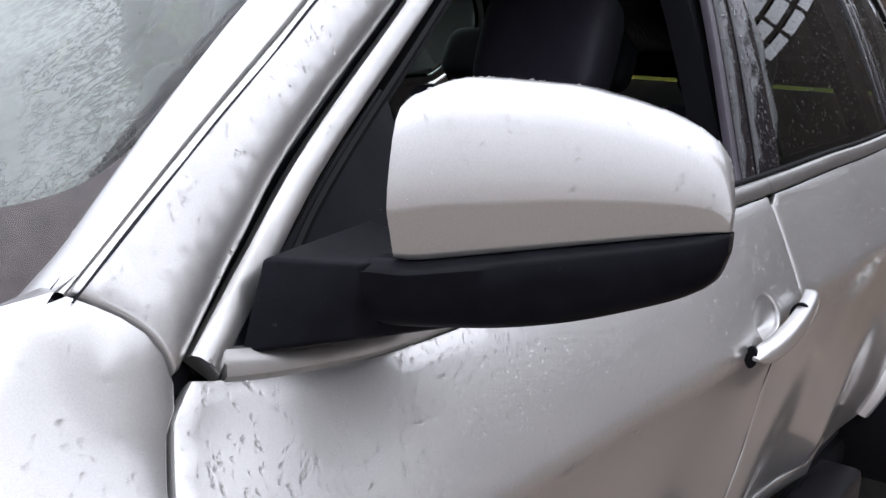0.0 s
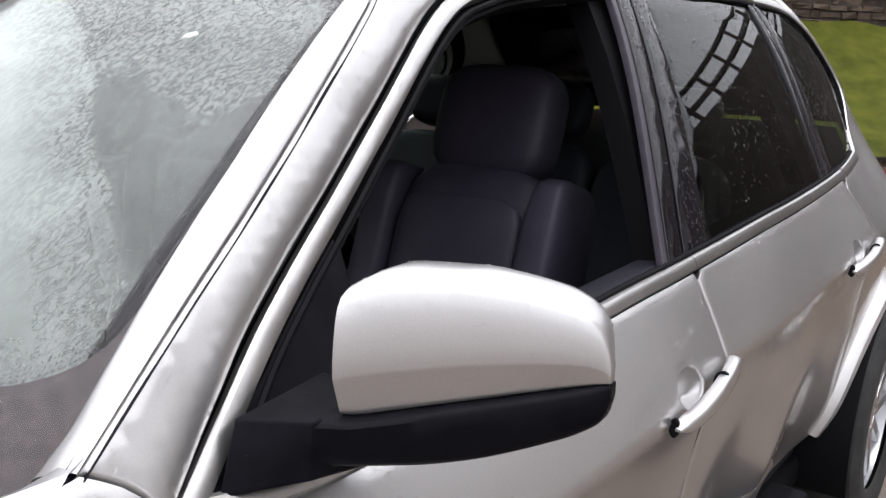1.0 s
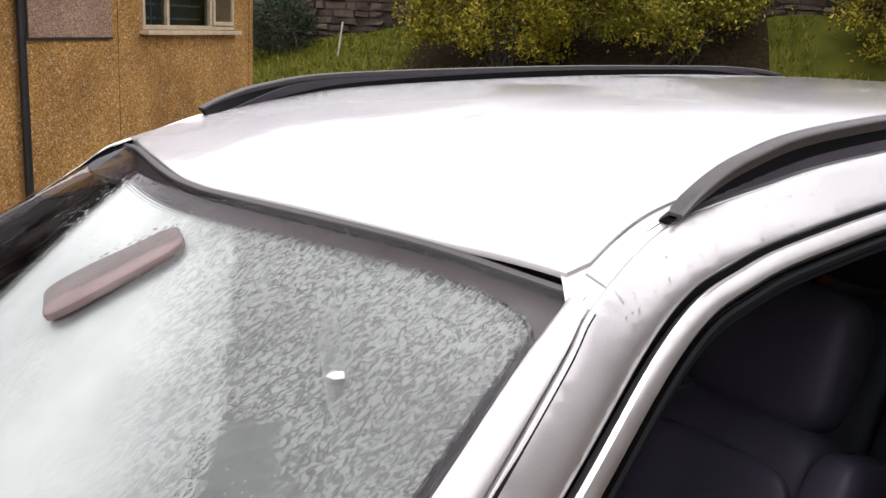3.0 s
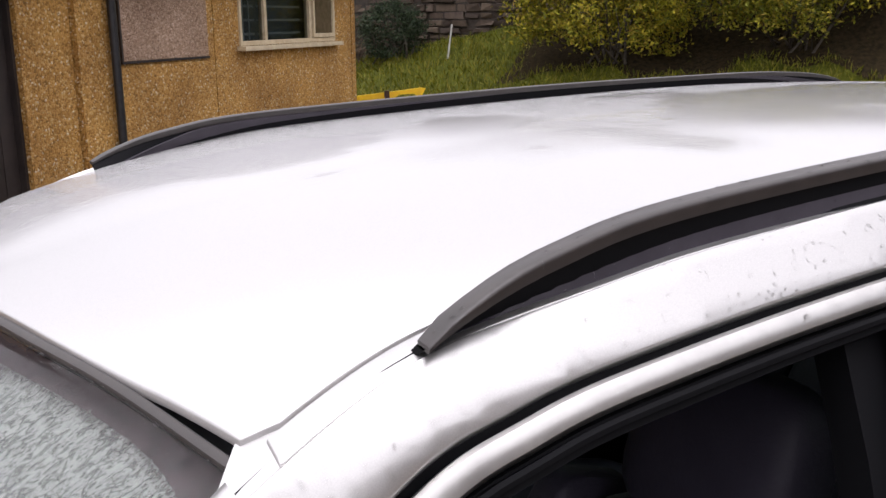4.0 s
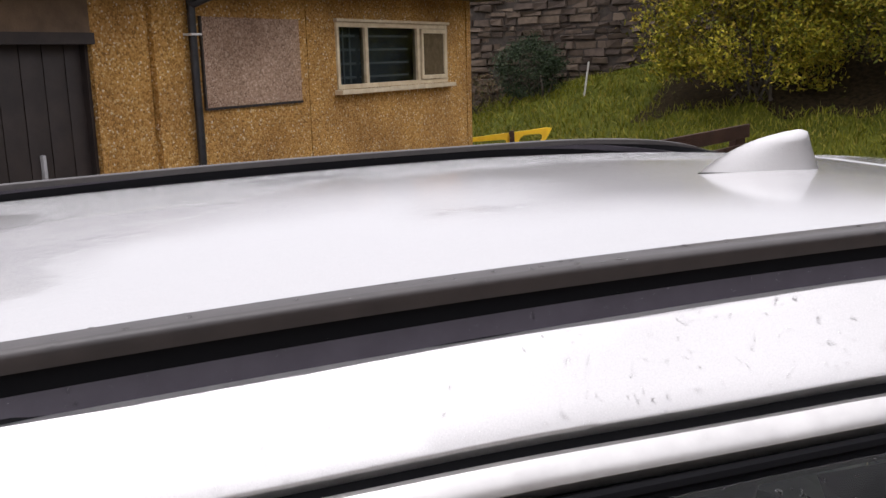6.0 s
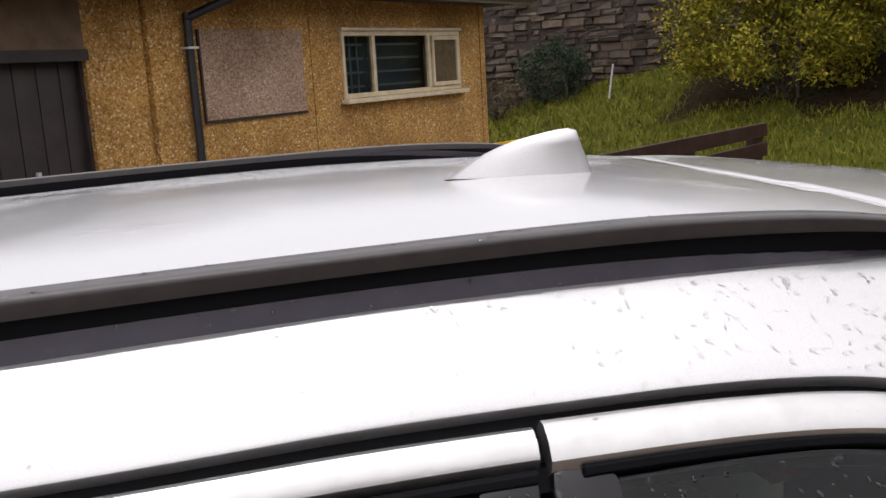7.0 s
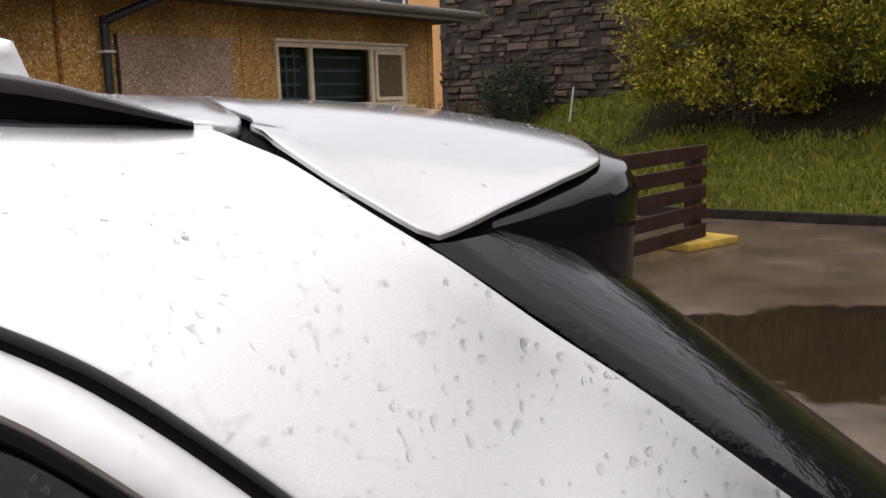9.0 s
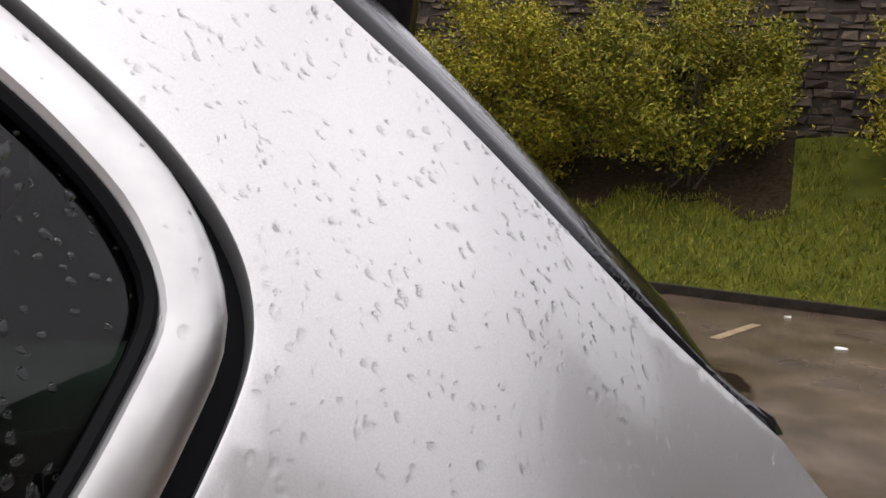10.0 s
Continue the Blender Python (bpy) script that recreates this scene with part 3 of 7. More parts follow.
# dark printed border with a dotted edge, under the glass
FRIT = mottled("black_border_print", (0.030, 0.016, 0.020), (0.075, 0.045, 0.052), 60, 0.35, 0.1, 0.001)
k = np.linspace(0, 1, 60)
border = []
for a in (0.0, 1.0):
    ring = []
    outer = [(0.002, 0.0), (0.998, 0.0), (0.998, 1.0), (0.002, 1.0), (0.002, 0.0)]
    inner_ = [(0.014, 0.145), (0.955, 0.145), (0.945, 0.952), (0.004, 0.980), (0.014, 0.145)]
    for (x0, y0), (x1, y1) in zip((outer, inner_)[int(a)][:-1], (outer, inner_)[int(a)][1:]):
        for t in k[:-1]:
            ring.append((x0 + (x1 - x0) * t, y0 + (y1 - y0) * t))
    ring = np.array(ring)
    if a:
        # round the inner corners
        for _ in range(40):
            ring = (np.roll(ring, 1, 0) + 2 * ring + np.roll(ring, -1, 0)) / 4
    border.append(ring)
pts = np.vstack([screen_point(r[:, 0], r[:, 1], -0.012) for r in border])
n_ring = len(border[0])
mesh_object("screen_border", pts, [(i, (i + 1) % n_ring, n_ring + (i + 1) % n_ring, n_ring + i) for i in range(n_ring)], FRIT, windscreen, "dark printed border of the glass")
dots_v, dots_f = [], []
ring = even(np.vstack([border[1], border[1][:1]]), 0.0042)[:-1]
mid = np.array([0.5, 0.5])
for row, size in ((0.0022, 0.0016), (0.0062, 0.0012), (0.0098, 0.0009)):
    c = mid + (ring - mid) * (1 - row / 0.35)
    p = screen_point(c[:, 0], c[:, 1], -0.0112)
    for q in p:
        b0 = len(dots_v)
        for a in range(6):
            w = a * math.pi / 3
            dots_v.append(q + size * (math.cos(w) * np.array([0, 1, 0]) + math.sin(w) * np.array([0.83, 0, 0.55])))
        dots_f.append(tuple(range(b0, b0 + 6)))
tagged(mesh_object("border_dots", dots_v, dots_f, FRIT, windscreen), kind="stuff")

# top moulding of the wind screen
h = screen_point(np.linspace(0.0, 1.0, 60), np.full(60, 1.0), 0.0) + (0.004, 0, 0.002)
part("screen_moulding", loft_bm(sweep(h, [(-0.004, -0.008), (-0.004, 0.000), (-0.002, 0.0022), (0.003, 0.0026), (0.006, 0.001), (0.008, -0.008)], np.tile(SCREEN_OUT, (60, 1)))), RAIL_BLACK, CAR, "black rubber moulding above the windscreen")
# a fallen leaf scrap on the glass
LEAF_PALE = mottled("pale_leaf", (0.62, 0.66, 0.62), (0.8, 0.82, 0.78), 90, 0.6)
c0 = screen_point(np.array(0.121), np.array(0.778), 0.003)
scrap = [c0 + SCREEN_OUT * 0.002 * (i % 2) + r * (math.cos(a) * np.array([0, 1, 0]) + 0.7 * math.sin(a) * np.array([0.83, 0, 0.55])) for i, (a, r) in enumerate((0.7 * j, 0.010 + 0.004 * math.sin(5 * j)) for j in range(9))]
bm = bmesh.new()
vs = [bm.verts.new(p) for p in scrap]
f = bm.faces.new(vs)
ext = bmesh.ops.extrude_face_region(bm, geom=[f])
bmesh.ops.translate(bm, vec=tuple(SCREEN_OUT * 0.0012), verts=[g for g in ext["geom"] if isinstance(g, bmesh.types.BMVert)])
tagged(part("leaf", bm, LEAF_PALE, None, smooth=False), "small pale wet leaf scrap stuck to the windscreen", "leaf")

# strips between the wind screen and the pillar seams
for sign in (-1, 1):
    e = EDGE[EDGE[:, 0] < 1.222]
    inner_line = screen_point(np.zeros(40), np.linspace(0.04, 0.990, 40), 0.004) * (1, -sign, 1)
    outer = even(np.c_[e[:, 0], sign * e[:, 1], e[:, 2]], 0.02)
    outer = np.stack([np.interp(np.linspace(0, 1, 40), np.linspace(0, 1, len(outer)), outer[:, k]) for k in range(3)], 1)
    rings = []
    for a, b in zip(inner_line, outer):
        nrm = np.array([-0.35, 0.45 * sign, 0.75])
        if sign > 0:
            a, b = a - (0, 0, 0.02), b - (0, 0, 0.02)
        b = b - (b - a) / np.linalg.norm(b - a) * 0.004
        a = a - (b - a) * 0.22 + nrm * 0.003
        rings.append([a - nrm * 0.012, a + nrm * 0.001, a + (b - a) * 0.12 + nrm * 0.005, a + (b - a) * 0.5 + nrm * 0.007, a + (b - a) * 0.9 + nrm * 0.003, b, b - nrm * 0.012])
    part("pillar_strip", loft_bm(rings, closed=False), PAINT, CAR)
    rings = [[p + np.array([0.0, 0.006 * sign * q, -0.006 - 0.02 * (sign > 0)]) for q in (-1, 1)] for p in outer]
    part("pillar_seam", loft_bm(rings, closed=False), RUBBER, CAR)

# seam floors under the gaps
for sign in (-1, 1):
    for line, wide in ((EDGE, 0.010), (GAP, 0.040), (TAIL, 0.012)):
        uv = pq(even(line, 0.03))
        p = side_point(uv, -0.014, sign)
        nn = side_normal(uv, sign)
        tg = np.gradient(p, axis=0)
        sd = np.cross(tg, nn)
        sd /= np.linalg.norm(sd, axis=1)[:, None]
        part("seam_seal", loft_bm([[a - s * wide * (0.4 if line is GAP else 1), a + s * wide] if sign > 0 else [a + s * wide * (0.4 if line is GAP else 1), a - s * wide] for a, s in zip(p, sd)], closed=False), RUBBER, CAR)
    for seam in (b_gap, front_gap):
        p = side_point(zline(seam), -0.012, sign)
        part("door_seal", loft_bm([[a - (0.02, 0, 0), a + (0.02, 0, 0)] for a in p], closed=False), RUBBER, CAR)

# ---- window surrounds ----
def shift(line2, d):
    """A net line moved sideways by d (to the right of its way)."""
    t = np.gradient(line2, axis=0)
    t /= np.linalg.norm(t, axis=1)[:, None]
    return line2 + d * np.c_[t[:, 1], -t[:, 0]]


def surround(name, line2, sign, profile, mat, parent, label="", lift=0.0):
    line2 = even(line2, 0.012)
    p = side_point(line2, lift, sign)
    n = side_normal(line2, sign)
    prof = profile if sign < 0 else [(-a, b) for a, b in profile][::-1]
    return part(name, loft_bm(sweep(p, prof, n)), mat, parent, label)


TRIM_PROFILE = [(-0.0125, -0.010), (-0.0130, 0.001), (-0.0095, 0.0055), (0.0, 0.0075), (0.0095, 0.0045), (0.0130, -0.002), (0.0125, -0.010)]
WIDE_PROFILE = [(1.27 * a, b) for a, b in TRIM_PROFILE]
LIP_PROFILE = [(-0.004, -0.012), (-0.004, 0.000), (0.0, 0.002), (0.004, 0.0), (0.004, -0.012)]
gap_even = even(gap2, 0.015)
trim_line = even(shift(gap_even, np.interp(np.arange(len(gap_even)), [0, 12, 100, 160], [0.015, 0.0215, 0.0225, 0.028])[:, None]), 0.001)
lip_line = shift(even(gap2, 0.015), 0.0445)
lip_in = shift(even(gap2, 0.015), 0.052)
belt_even = even(belt2, 0.015)
low_line = even(shift(belt_even, np.interp(np.arange(len(belt_even)), [0, 20], [-0.008, -0.013])[:, None]), 0.001)
for sign in (-1, 1):
    d1, d2 = DOORS[sign, 0], DOORS[sign, 1]
    top = lambda line, lo, hi: line[(np.arange(len(line)) < len(line) * 0.9) & (line[:, 0] >= lo) & (line[:, 0] <= hi)]
    surround("window_trim", top(trim_line, 0.711, 1.898), sign, TRIM_PROFILE, BRIGHT, d1, "satin aluminium window surround")
    surround("window_trim", top(trim_line, 1.902, 2.696), sign, TRIM_PROFILE, BRIGHT, d2, "satin aluminium window surround")
    surround("window_seal", top(lip_line, 0.75, 2.694), sign, LIP_PROFILE, RUBBER, d1)
    rear = trim_line[(trim_line[:, 0] >= 2.702)]
    rear = np.vstack([rear, low_line[(low_line[:, 0] > 2.80) & (low_line[:, 0] < 3.10)][::-1]])
    surround("quarter_trim", curve3(even(rear, 0.05), 4), sign, WIDE_PROFILE, BRIGHT, CAR, "satin aluminium surround of the rear quarter window")
    rear = np.vstack([lip_line[lip_line[:, 0] >= 2.71][:-2]])
    surround("quarter_seal", rear, sign, LIP_PROFILE, RUBBER, CAR)
    surround("belt_trim", low_line[(low_line[:, 0] > 0.724) & (low_line[:, 0] < 1.7345)], sign, TRIM_PROFILE, BRIGHT, d1)
    surround("belt_trim", low_line[(low_line[:, 0] > 1.7355) & (low_line[:, 0] < 2.79)], sign, TRIM_PROFILE, BRIGHT, d2)
    belt_seal = shift(even(belt2, 0.015), -0.030)
    surround("belt_seal", belt_seal[(belt_seal[:, 0] > 0.95) & (belt_seal[:, 0] < 3.08)], sign, LIP_PROFILE, RUBBER, d1)


def lean(top, low, z0, z1):
    """A line leaning from x=low at the belt to x=top at the roof, on the flank."""
    rows = [(low + (top - low) * t, z0 + (z1 - z0) * t) for t in np.linspace(0, 1, 12)]
    return zline(rows)


def lip_cut(lo, hi):
    ln = even(lip_in, 0.02)
    ok = (np.arange(len(ln)) < len(ln) * 0.86) & (ln[:, 0] >= lo) & (ln[:, 0] <= hi)
    return ln[ok]


def even_glass(outline, sign):
    """The flank under a pane, smoothed to one even curve."""
    c = outline.mean(0)
    basis = lambda uv: np.c_[np.ones(len(uv)), uv - c, (uv - c) ** 2, np.prod(uv - c, axis=1)]
    k = np.linalg.lstsq(basis(outline), SIDE(outline), rcond=None)[0]

    def at(uv, depth=0.0):
        uv = np.atleast_2d(uv)
        p = basis(uv) @ k + depth
        return np.c_[uv[:, 0], sign * (p - uv[:, 1]) / math.sqrt(2), (p + uv[:, 1]) / math.sqrt(2)]
    return at


for sign in (-1, 1):
    d1, d2 = DOORS[sign, 0], DOORS[sign, 1]
    place = on_side(sign)
    channel = np.vstack([lean(1.846, 1.633, 1.135, 1.606), lean(1.865, 1.652, 1.135, 1.611)[::-1]])
    panel("window_channel", channel, place, SKIRT, d1, "dark grey rubber window channel", 0.02, 0.002, 0.012, drop=0.003)
    bpost = np.vstack([lean(1.868, 1.655, 1.135, 1.612), lean(1.921, 1.708, 1.14, 1.616)[::-1]])
    panel("pillar_cover", bpost, place, GLOSS_BLACK, d1, "gloss black pillar cover with rain drops", 0.03, 0.003, 0.01, drop=0.002)
    bpost = np.vstack([lean(1.929, 1.716, 1.14, 1.616), lean(1.996, 1.818, 1.15, 1.620)[::-1]])
    panel("pillar_cover", bpost, place, GLOSS_BLACK, d2, "gloss black pillar cover with rain drops", 0.03, 0.003, 0.01, drop=0.002)
    cpost = np.vstack([lean(2.655, 2.60, 1.195, 1.632), lean(2.694, 2.655, 1.2, 1.632)[::-1]])
    panel("pillar_cover", cpost, place, GLOSS_BLACK, d2, "", 0.03, 0.003, 0.01, drop=0.002)
    cpost = np.vstack([lean(2.702, 2.663, 1.2, 1.632), lean(2.745, 2.72, 1.2, 1.630)[::-1]])
    panel("pillar_cover", cpost, place, GLOSS_BLACK, CAR, "gloss black pillar cover with rain drops", 0.03, 0.003, 0.01, drop=0.002)
    low_in = shift(even(belt2, 0.02), -0.030)
    pane = np.vstack([lip_cut(1.99, 2.655), lean(2.65, 2.60, 1.20, 1.63)[::-1], low_in[(low_in[:, 0] > 1.82) & (low_in[:, 0] < 2.60)][::-1], lean(1.99, 1.816, 1.16, 1.61)])
    panel("rear_window", pane, even_glass(pane, sign), TINT_GLASS, d2, "rain-beaded tinted rear door window", 0.04, 0.001, 0.004, drop=0.006)
    rim_ = even(shift(gap_even, 0.042), 0.02)
    rim_ = rim_[(rim_[:, 0] > 2.745) & (np.arange(len(rim_)) > len(rim_) // 2)]
    low_q = shift(belt_even, -0.026)
    low_q = low_q[(low_q[:, 0] > 2.72) & (low_q[:, 0] < rim_[-1, 0] - 0.015)]
    pane = np.vstack([rim_, low_q[::-1], lean(2.743, 2.718, 1.21, 1.62)[1:-1]])
    panel("quarter_window", pane, even_glass(pane, sign), TINT_GLASS, CAR, "rain-beaded tinted rear quarter window", 0.04, 0.001, 0.004, drop=0.006)
    if sign > 0:
        pane = np.vstack([lip_cut(0.95, 1.865), lean(1.866, 1.655, 1.14, 1.60)[::-1], low_in[(low_in[:, 0] > 0.95) & (low_in[:, 0] < 1.65)][::-1]])
        panel("front_window", pane, place, CLEAR_GLASS, d1, "", 0.05, 0.001, 0.004, drop=0.006)
    # sail panel that carries the mirror
    under = shift(gap_even, np.interp(np.arange(len(gap_even)), [0, 12], [0.018, 0.036])[:, None])
    under = under[(under[:, 0] > 0.715) & (under[:, 0] < 1.005)][: len(gap_even) // 2]
    foot_ = shift(belt_even, -0.014)
    sail = np.vstack([under, zline([(1.004, 1.25), (0.985, 1.10)]), foot_[(foot_[:, 0] > 0.735) & (foot_[:, 0] < 0.985)][::-1]])
    panel("sail_panel", sail, place, BLACK_TRIM, d1, "matt black sail panel that carries the mirror", 0.02, 0.002, 0.006, drop=0.002)

# ---- door handles ----
for sign in (-1, 1):
    for door, x0, z0, x1, z1, bx, bz in ((DOORS[sign, 0], 1.488, 0.944, 1.760, 0.980, 1.585, 0.978), (DOORS[sign, 1], 2.588, 0.996, 2.86, 1.032, 2.685, 1.028)):
        rings = [side_point(bowl_rim(bx, bz, k), -dd, sign) for k, dd in ((1.02, 0.006), (0.97, 0.010), (0.88, 0.020), (0.70, 0.030), (0.40, 0.037), (0.08, 0.039))]
        part("handle_bowl", loft_bm(rings, True, False), PAINT, door, "grip bowl behind the handle")
        rings = []
        for t in np.linspace(0, 1, 26):
            x, z = x0 + (x1 - x0) * t, z0 + (z1 - z0) * t + 0.003 * math.sin(math.pi * t)
            base = side_point(zline([(x, z)]), 0, sign)[0]
            end = min(1.0, math.sqrt(max(0.0, min(t, 1 - t)) / 0.09 + 0.03))
            off = 0.004 + 0.020 * min(1.0, math.sin(math.pi * min(max(t, 0.05), 0.95)) ** 0.35)
            hgt, thk = 0.0165 * end * (0.75 + 0.45 * t), 0.010 * end + 0.003
            mid_ = base + np.array([0, sign * off, 0])
            ring = []
            for a in np.linspace(0, 2 * math.pi, 16, endpoint=False):
                c, q = math.cos(a), math.sin(a)
                ring.append(mid_ + np.array([0, sign * thk * math.copysign(abs(c) ** 0.6, c), hgt * math.copysign(abs(q) ** 0.7, q)]))
            rings.append(ring)
        part("door_handle", loft_bm(rings), PAINT, door, "silver grip handle, wet")
        for t, wd in ((0.02, 0.003), (0.64, 0.003)):
            x, z = x0 + (x1 - x0) * t, z0 + (z1 - z0) * t + 0.003 * math.sin(math.pi * t)
            base = side_point(zline([(x, z)]), 0, sign)[0]
            rings = [[base + np.array([dx, sign * (0.006 + 0.014 * (t > 0.1) + (0.015 if t > 0.1 else 0.008) * math.cos(a)), (0.021 if t > 0.1 else 0.015) * math.sin(a)]) for a in np.linspace(0, 2 * math.pi, 16, endpoint=False)] for dx in (-wd, wd)]
            part("handle_gasket", loft_bm(rings), RUBBER, door)

# ---- wing mirrors ----
def wing_mirror(sign):
    mir = new("wing_mirror")
    mir.parent = CAR
    mir["label"] = "door mirror with silver cap and black lower shell"
    a0, d = np.array([0.813, 0.882]), np.array([0.646, 0.763])
    back = np.array([0.93, -0.10])
    def along(u):
        return a0 + d * u
    def shell(name, us, top, low, deep, mat, label, profile):
        prof = np.array(profile)
        rings = []
        for u in us:
            p = along(u)
            zt, zb, t = top(u), low(u), deep(u)
            ring = []
            for dep, hh in prof:
                xy = p + back * dep * t
                ring.append((xy[0], sign * xy[1], zb + (zt - zb) * hh))
            rings.append(ring)
        return part(name, loft_bm(rings), mat, mir, label)
    cap_profile = [(0.16, 0.0), (0.13, 0.02), (0.122, 0.04), (0.012, 0.285), (0.004, 0.305), (0.0, 0.325), (-0.004, 0.45), (0.008, 0.60), (0.03, 0.74), (0.065, 0.855), (0.12, 0.93), (0.21, 0.975), (0.34, 0.995), (0.50, 1.0), (0.68, 1.0), (0.85, 0.97), (0.95, 0.92), (1.0, 0.84), (1.0, 0.10), (0.97, 0.0)]
    low_profile = [(0.30, 0.0), (0.18, 0.03), (0.08, 0.14), (0.02, 0.35), (0.0, 0.60), (-0.01, 0.84), (0.02, 0.90), (0.10, 0.985), (0.18, 1.0), (0.9, 1.0), (1.0, 0.9), (1.0, 0.3), (0.9, 0.06), (0.75, 0.0)]
    us = np.r_[0.006, 0.009, np.linspace(0.016, 0.20, 16), 0.216, 0.230, 0.240, 0.247, 0.251, 0.2535]
    tz = lambda u: np.interp(u, [0.006, 0.009, 0.034, 0.06, 0.12, 0.16, 0.19, 0.22, 0.235, 0.245, 0.2535], [1.267, 1.270, 1.2830, 1.2838, 1.282, 1.274, 1.266, 1.254, 1.244, 1.232, 1.205])
    bz = lambda u: np.interp(u, [0, 0.02, 0.254], [1.152, 1.150, 1.185])
    dz = lambda u: np.interp(u, [0, 0.004, 0.03, 0.2, 0.235, 0.2535], [0.085, 0.095, 0.105, 0.075, 0.05, 0.012])
    shell("cap", us, tz, bz, dz, PAINT, "silver mirror cap with rain drops", cap_profile)
    us = np.r_[-0.010, -0.008, np.linspace(-0.004, 0.20, 22), 0.208, 0.216, 0.223, 0.230, 0.236, 0.241, 0.246, 0.250, 0.2530, 0.2545]
    keel = curve3([(-0.035, 1.100), (0.0, 1.0985), (0.05, 1.0985), (0.09, 1.1005), (0.14, 1.108), (0.2, 1.124), (0.228, 1.135), (0.245, 1.147), (0.2545, 1.168)])
    shell("lower_shell", us, lambda u: bz(u) - 0.001, lambda u: np.interp(u, keel[:, 0], keel[:, 1]),
          lambda u: np.interp(u, [-0.035, 0.0, 0.05, 0.2, 0.235, 0.2545], [0.09, 0.10, 0.105, 0.078, 0.055, 0.015]), BLACK_TRIM, "black plastic lower shell of the mirror", low_profile)
    # wedge-shaped arm with a flat top, let into the sail panel
    top_ = [(0.770, 0.812, 1.146), (0.806, 0.876, 1.149), (0.900, 0.900, 1.150), (0.874, 0.822, 1.166)]
    low_ = [(0.742, 0.822, 1.082), (0.806, 0.874, 1.092), (0.900, 0.895, 1.088), (0.905, 0.832, 1.072)]
    bm = bmesh.new()
    vs = [[bm.verts.new((x, sign * y, z)) for x, y, z in ring] for ring in (low_, top_)]
    for i in range(4):
        bm.faces.new([vs[0][i], vs[0][(i + 1) % 4], vs[1][(i + 1) % 4], vs[1][i]])
    bm.faces.new(vs[0])
    bm.faces.new(vs[1])
    bmesh.ops.bevel(bm, geom=bm.edges[:], offset=0.004, segments=3, affect="EDGES", profile=0.6)
    part("arm", bm, BLACK_TRIM, mir, "matt black mirror arm")
    # glass at the back
    g = [along(u) + back * (dz(u) + 0.001) for u in (0.015, 0.225)]
    bm = bmesh.new()
    vs = [bm.verts.new((p[0], sign * p[1], z)) for p, z in ((g[0], 1.165), (g[1], 1.185), (g[1], 1.235), (g[0], 1.262))]
    bm.faces.new(vs)
    bmesh.ops.solidify(bm, geom=bm.faces[:], thickness=0.003)
    part("mirror_glass", bm, material("mirror_silver", (0.85, 0.87, 0.88), 0.02, 1.0), mir, smooth=False)


for sign in (-1, 1):
    wing_mirror(sign)

# ---- bonnet and scuttle ----
BONNET = Sheet([(x, y, zc + (ze - zc) * k) for x, zc, ze in ((-0.72, 0.80, 0.70), (-0.45, 0.91, 0.865), (-0.1, 1.00, 0.975), (0.25, 1.055, 1.05), (0.62, 1.11, 1.125)) for y, k in ((-0.78, 1), (-0.4, 0.22), (0, 0), (0.4, 0.22), (0.78, 1))], 1e-4)
bl = curve3([(0.50, -0.735), (0.43, -0.62), (0.35, -0.48), (0.24, -0.25), (0.21, 0), (0.24, 0.25), (0.35, 0.48), (0.43, 0.62), (0.50, 0.735)])
nose = curve3([(-0.62, 0.66), (-0.74, 0.35), (-0.77, 0), (-0.74, -0.35), (-0.62, -0.66)])
bonnet_outline = np.vstack([bl, [(0.605, 0.785), (0.1, 0.785), (-0.3, 0.77)], nose, [(-0.3, -0.77), (0.1, -0.785), (0.605, -0.785)]])
panel("bonnet", bonnet_outline, lambda uv, d=0.0: np.c_[uv, BONNET(uv) + d], PAINT, CAR, "silver bonnet", 0.04)
# painted cowl between the bonnet's rear edge and the foot of the glass
us = np.linspace(0.0, 1.0, 60)
foot = screen_point(us, np.full(60, 0.02), 0.001)
bx = np.interp(foot[:, 1], bl[:, 1], bl[:, 0]) + 0.006
lip_ = np.c_[bx, foot[:, 1], BONNET(np.c_[bx, foot[:, 1]]) - 0.004]
rings = [foot - SCREEN_OUT * 0.006, foot + SCREEN_OUT * 0.002, foot * 0.7 + lip_ * 0.3 + (0, 0, 0.004), foot * 0.3 + lip_ * 0.7 + (0, 0, 0.003), lip_, lip_ - (0, 0, 0.02)]
part("cowl", loft_bm(rings, closed=False), PAINT, CAR, "silver cowl at the foot of the windscreen")
# corner pieces that join strip, cowl and bonnet
for sign in (-1, 1):
    a0 = screen_point(np.zeros(1), np.full(1, 0.045), 0.003)[0] * (1, -sign, 1)
    b0 = EDGE[1] * (1, sign, 1)
    top_ = np.array([a0, 0.5 * (a0 + b0) + (0, 0, 0.004), b0 + (0, -0.004 * sign, 0)])
    rows = [top_]
    for k, dz in ((0.5, 0.004), (1.0, -0.004), (1.3, -0.02)):
        feet = np.array([(0.475, sign * 0.725), (0.545, sign * 0.765), (0.606, sign * 0.790)])
        feet = np.c_[feet, BONNET(feet)]
        rows.append(top_ + (feet - top_) * k + (0, 0, dz))
    part("cowl_corner", loft_bm(rows, closed=False), PAINT, CAR)
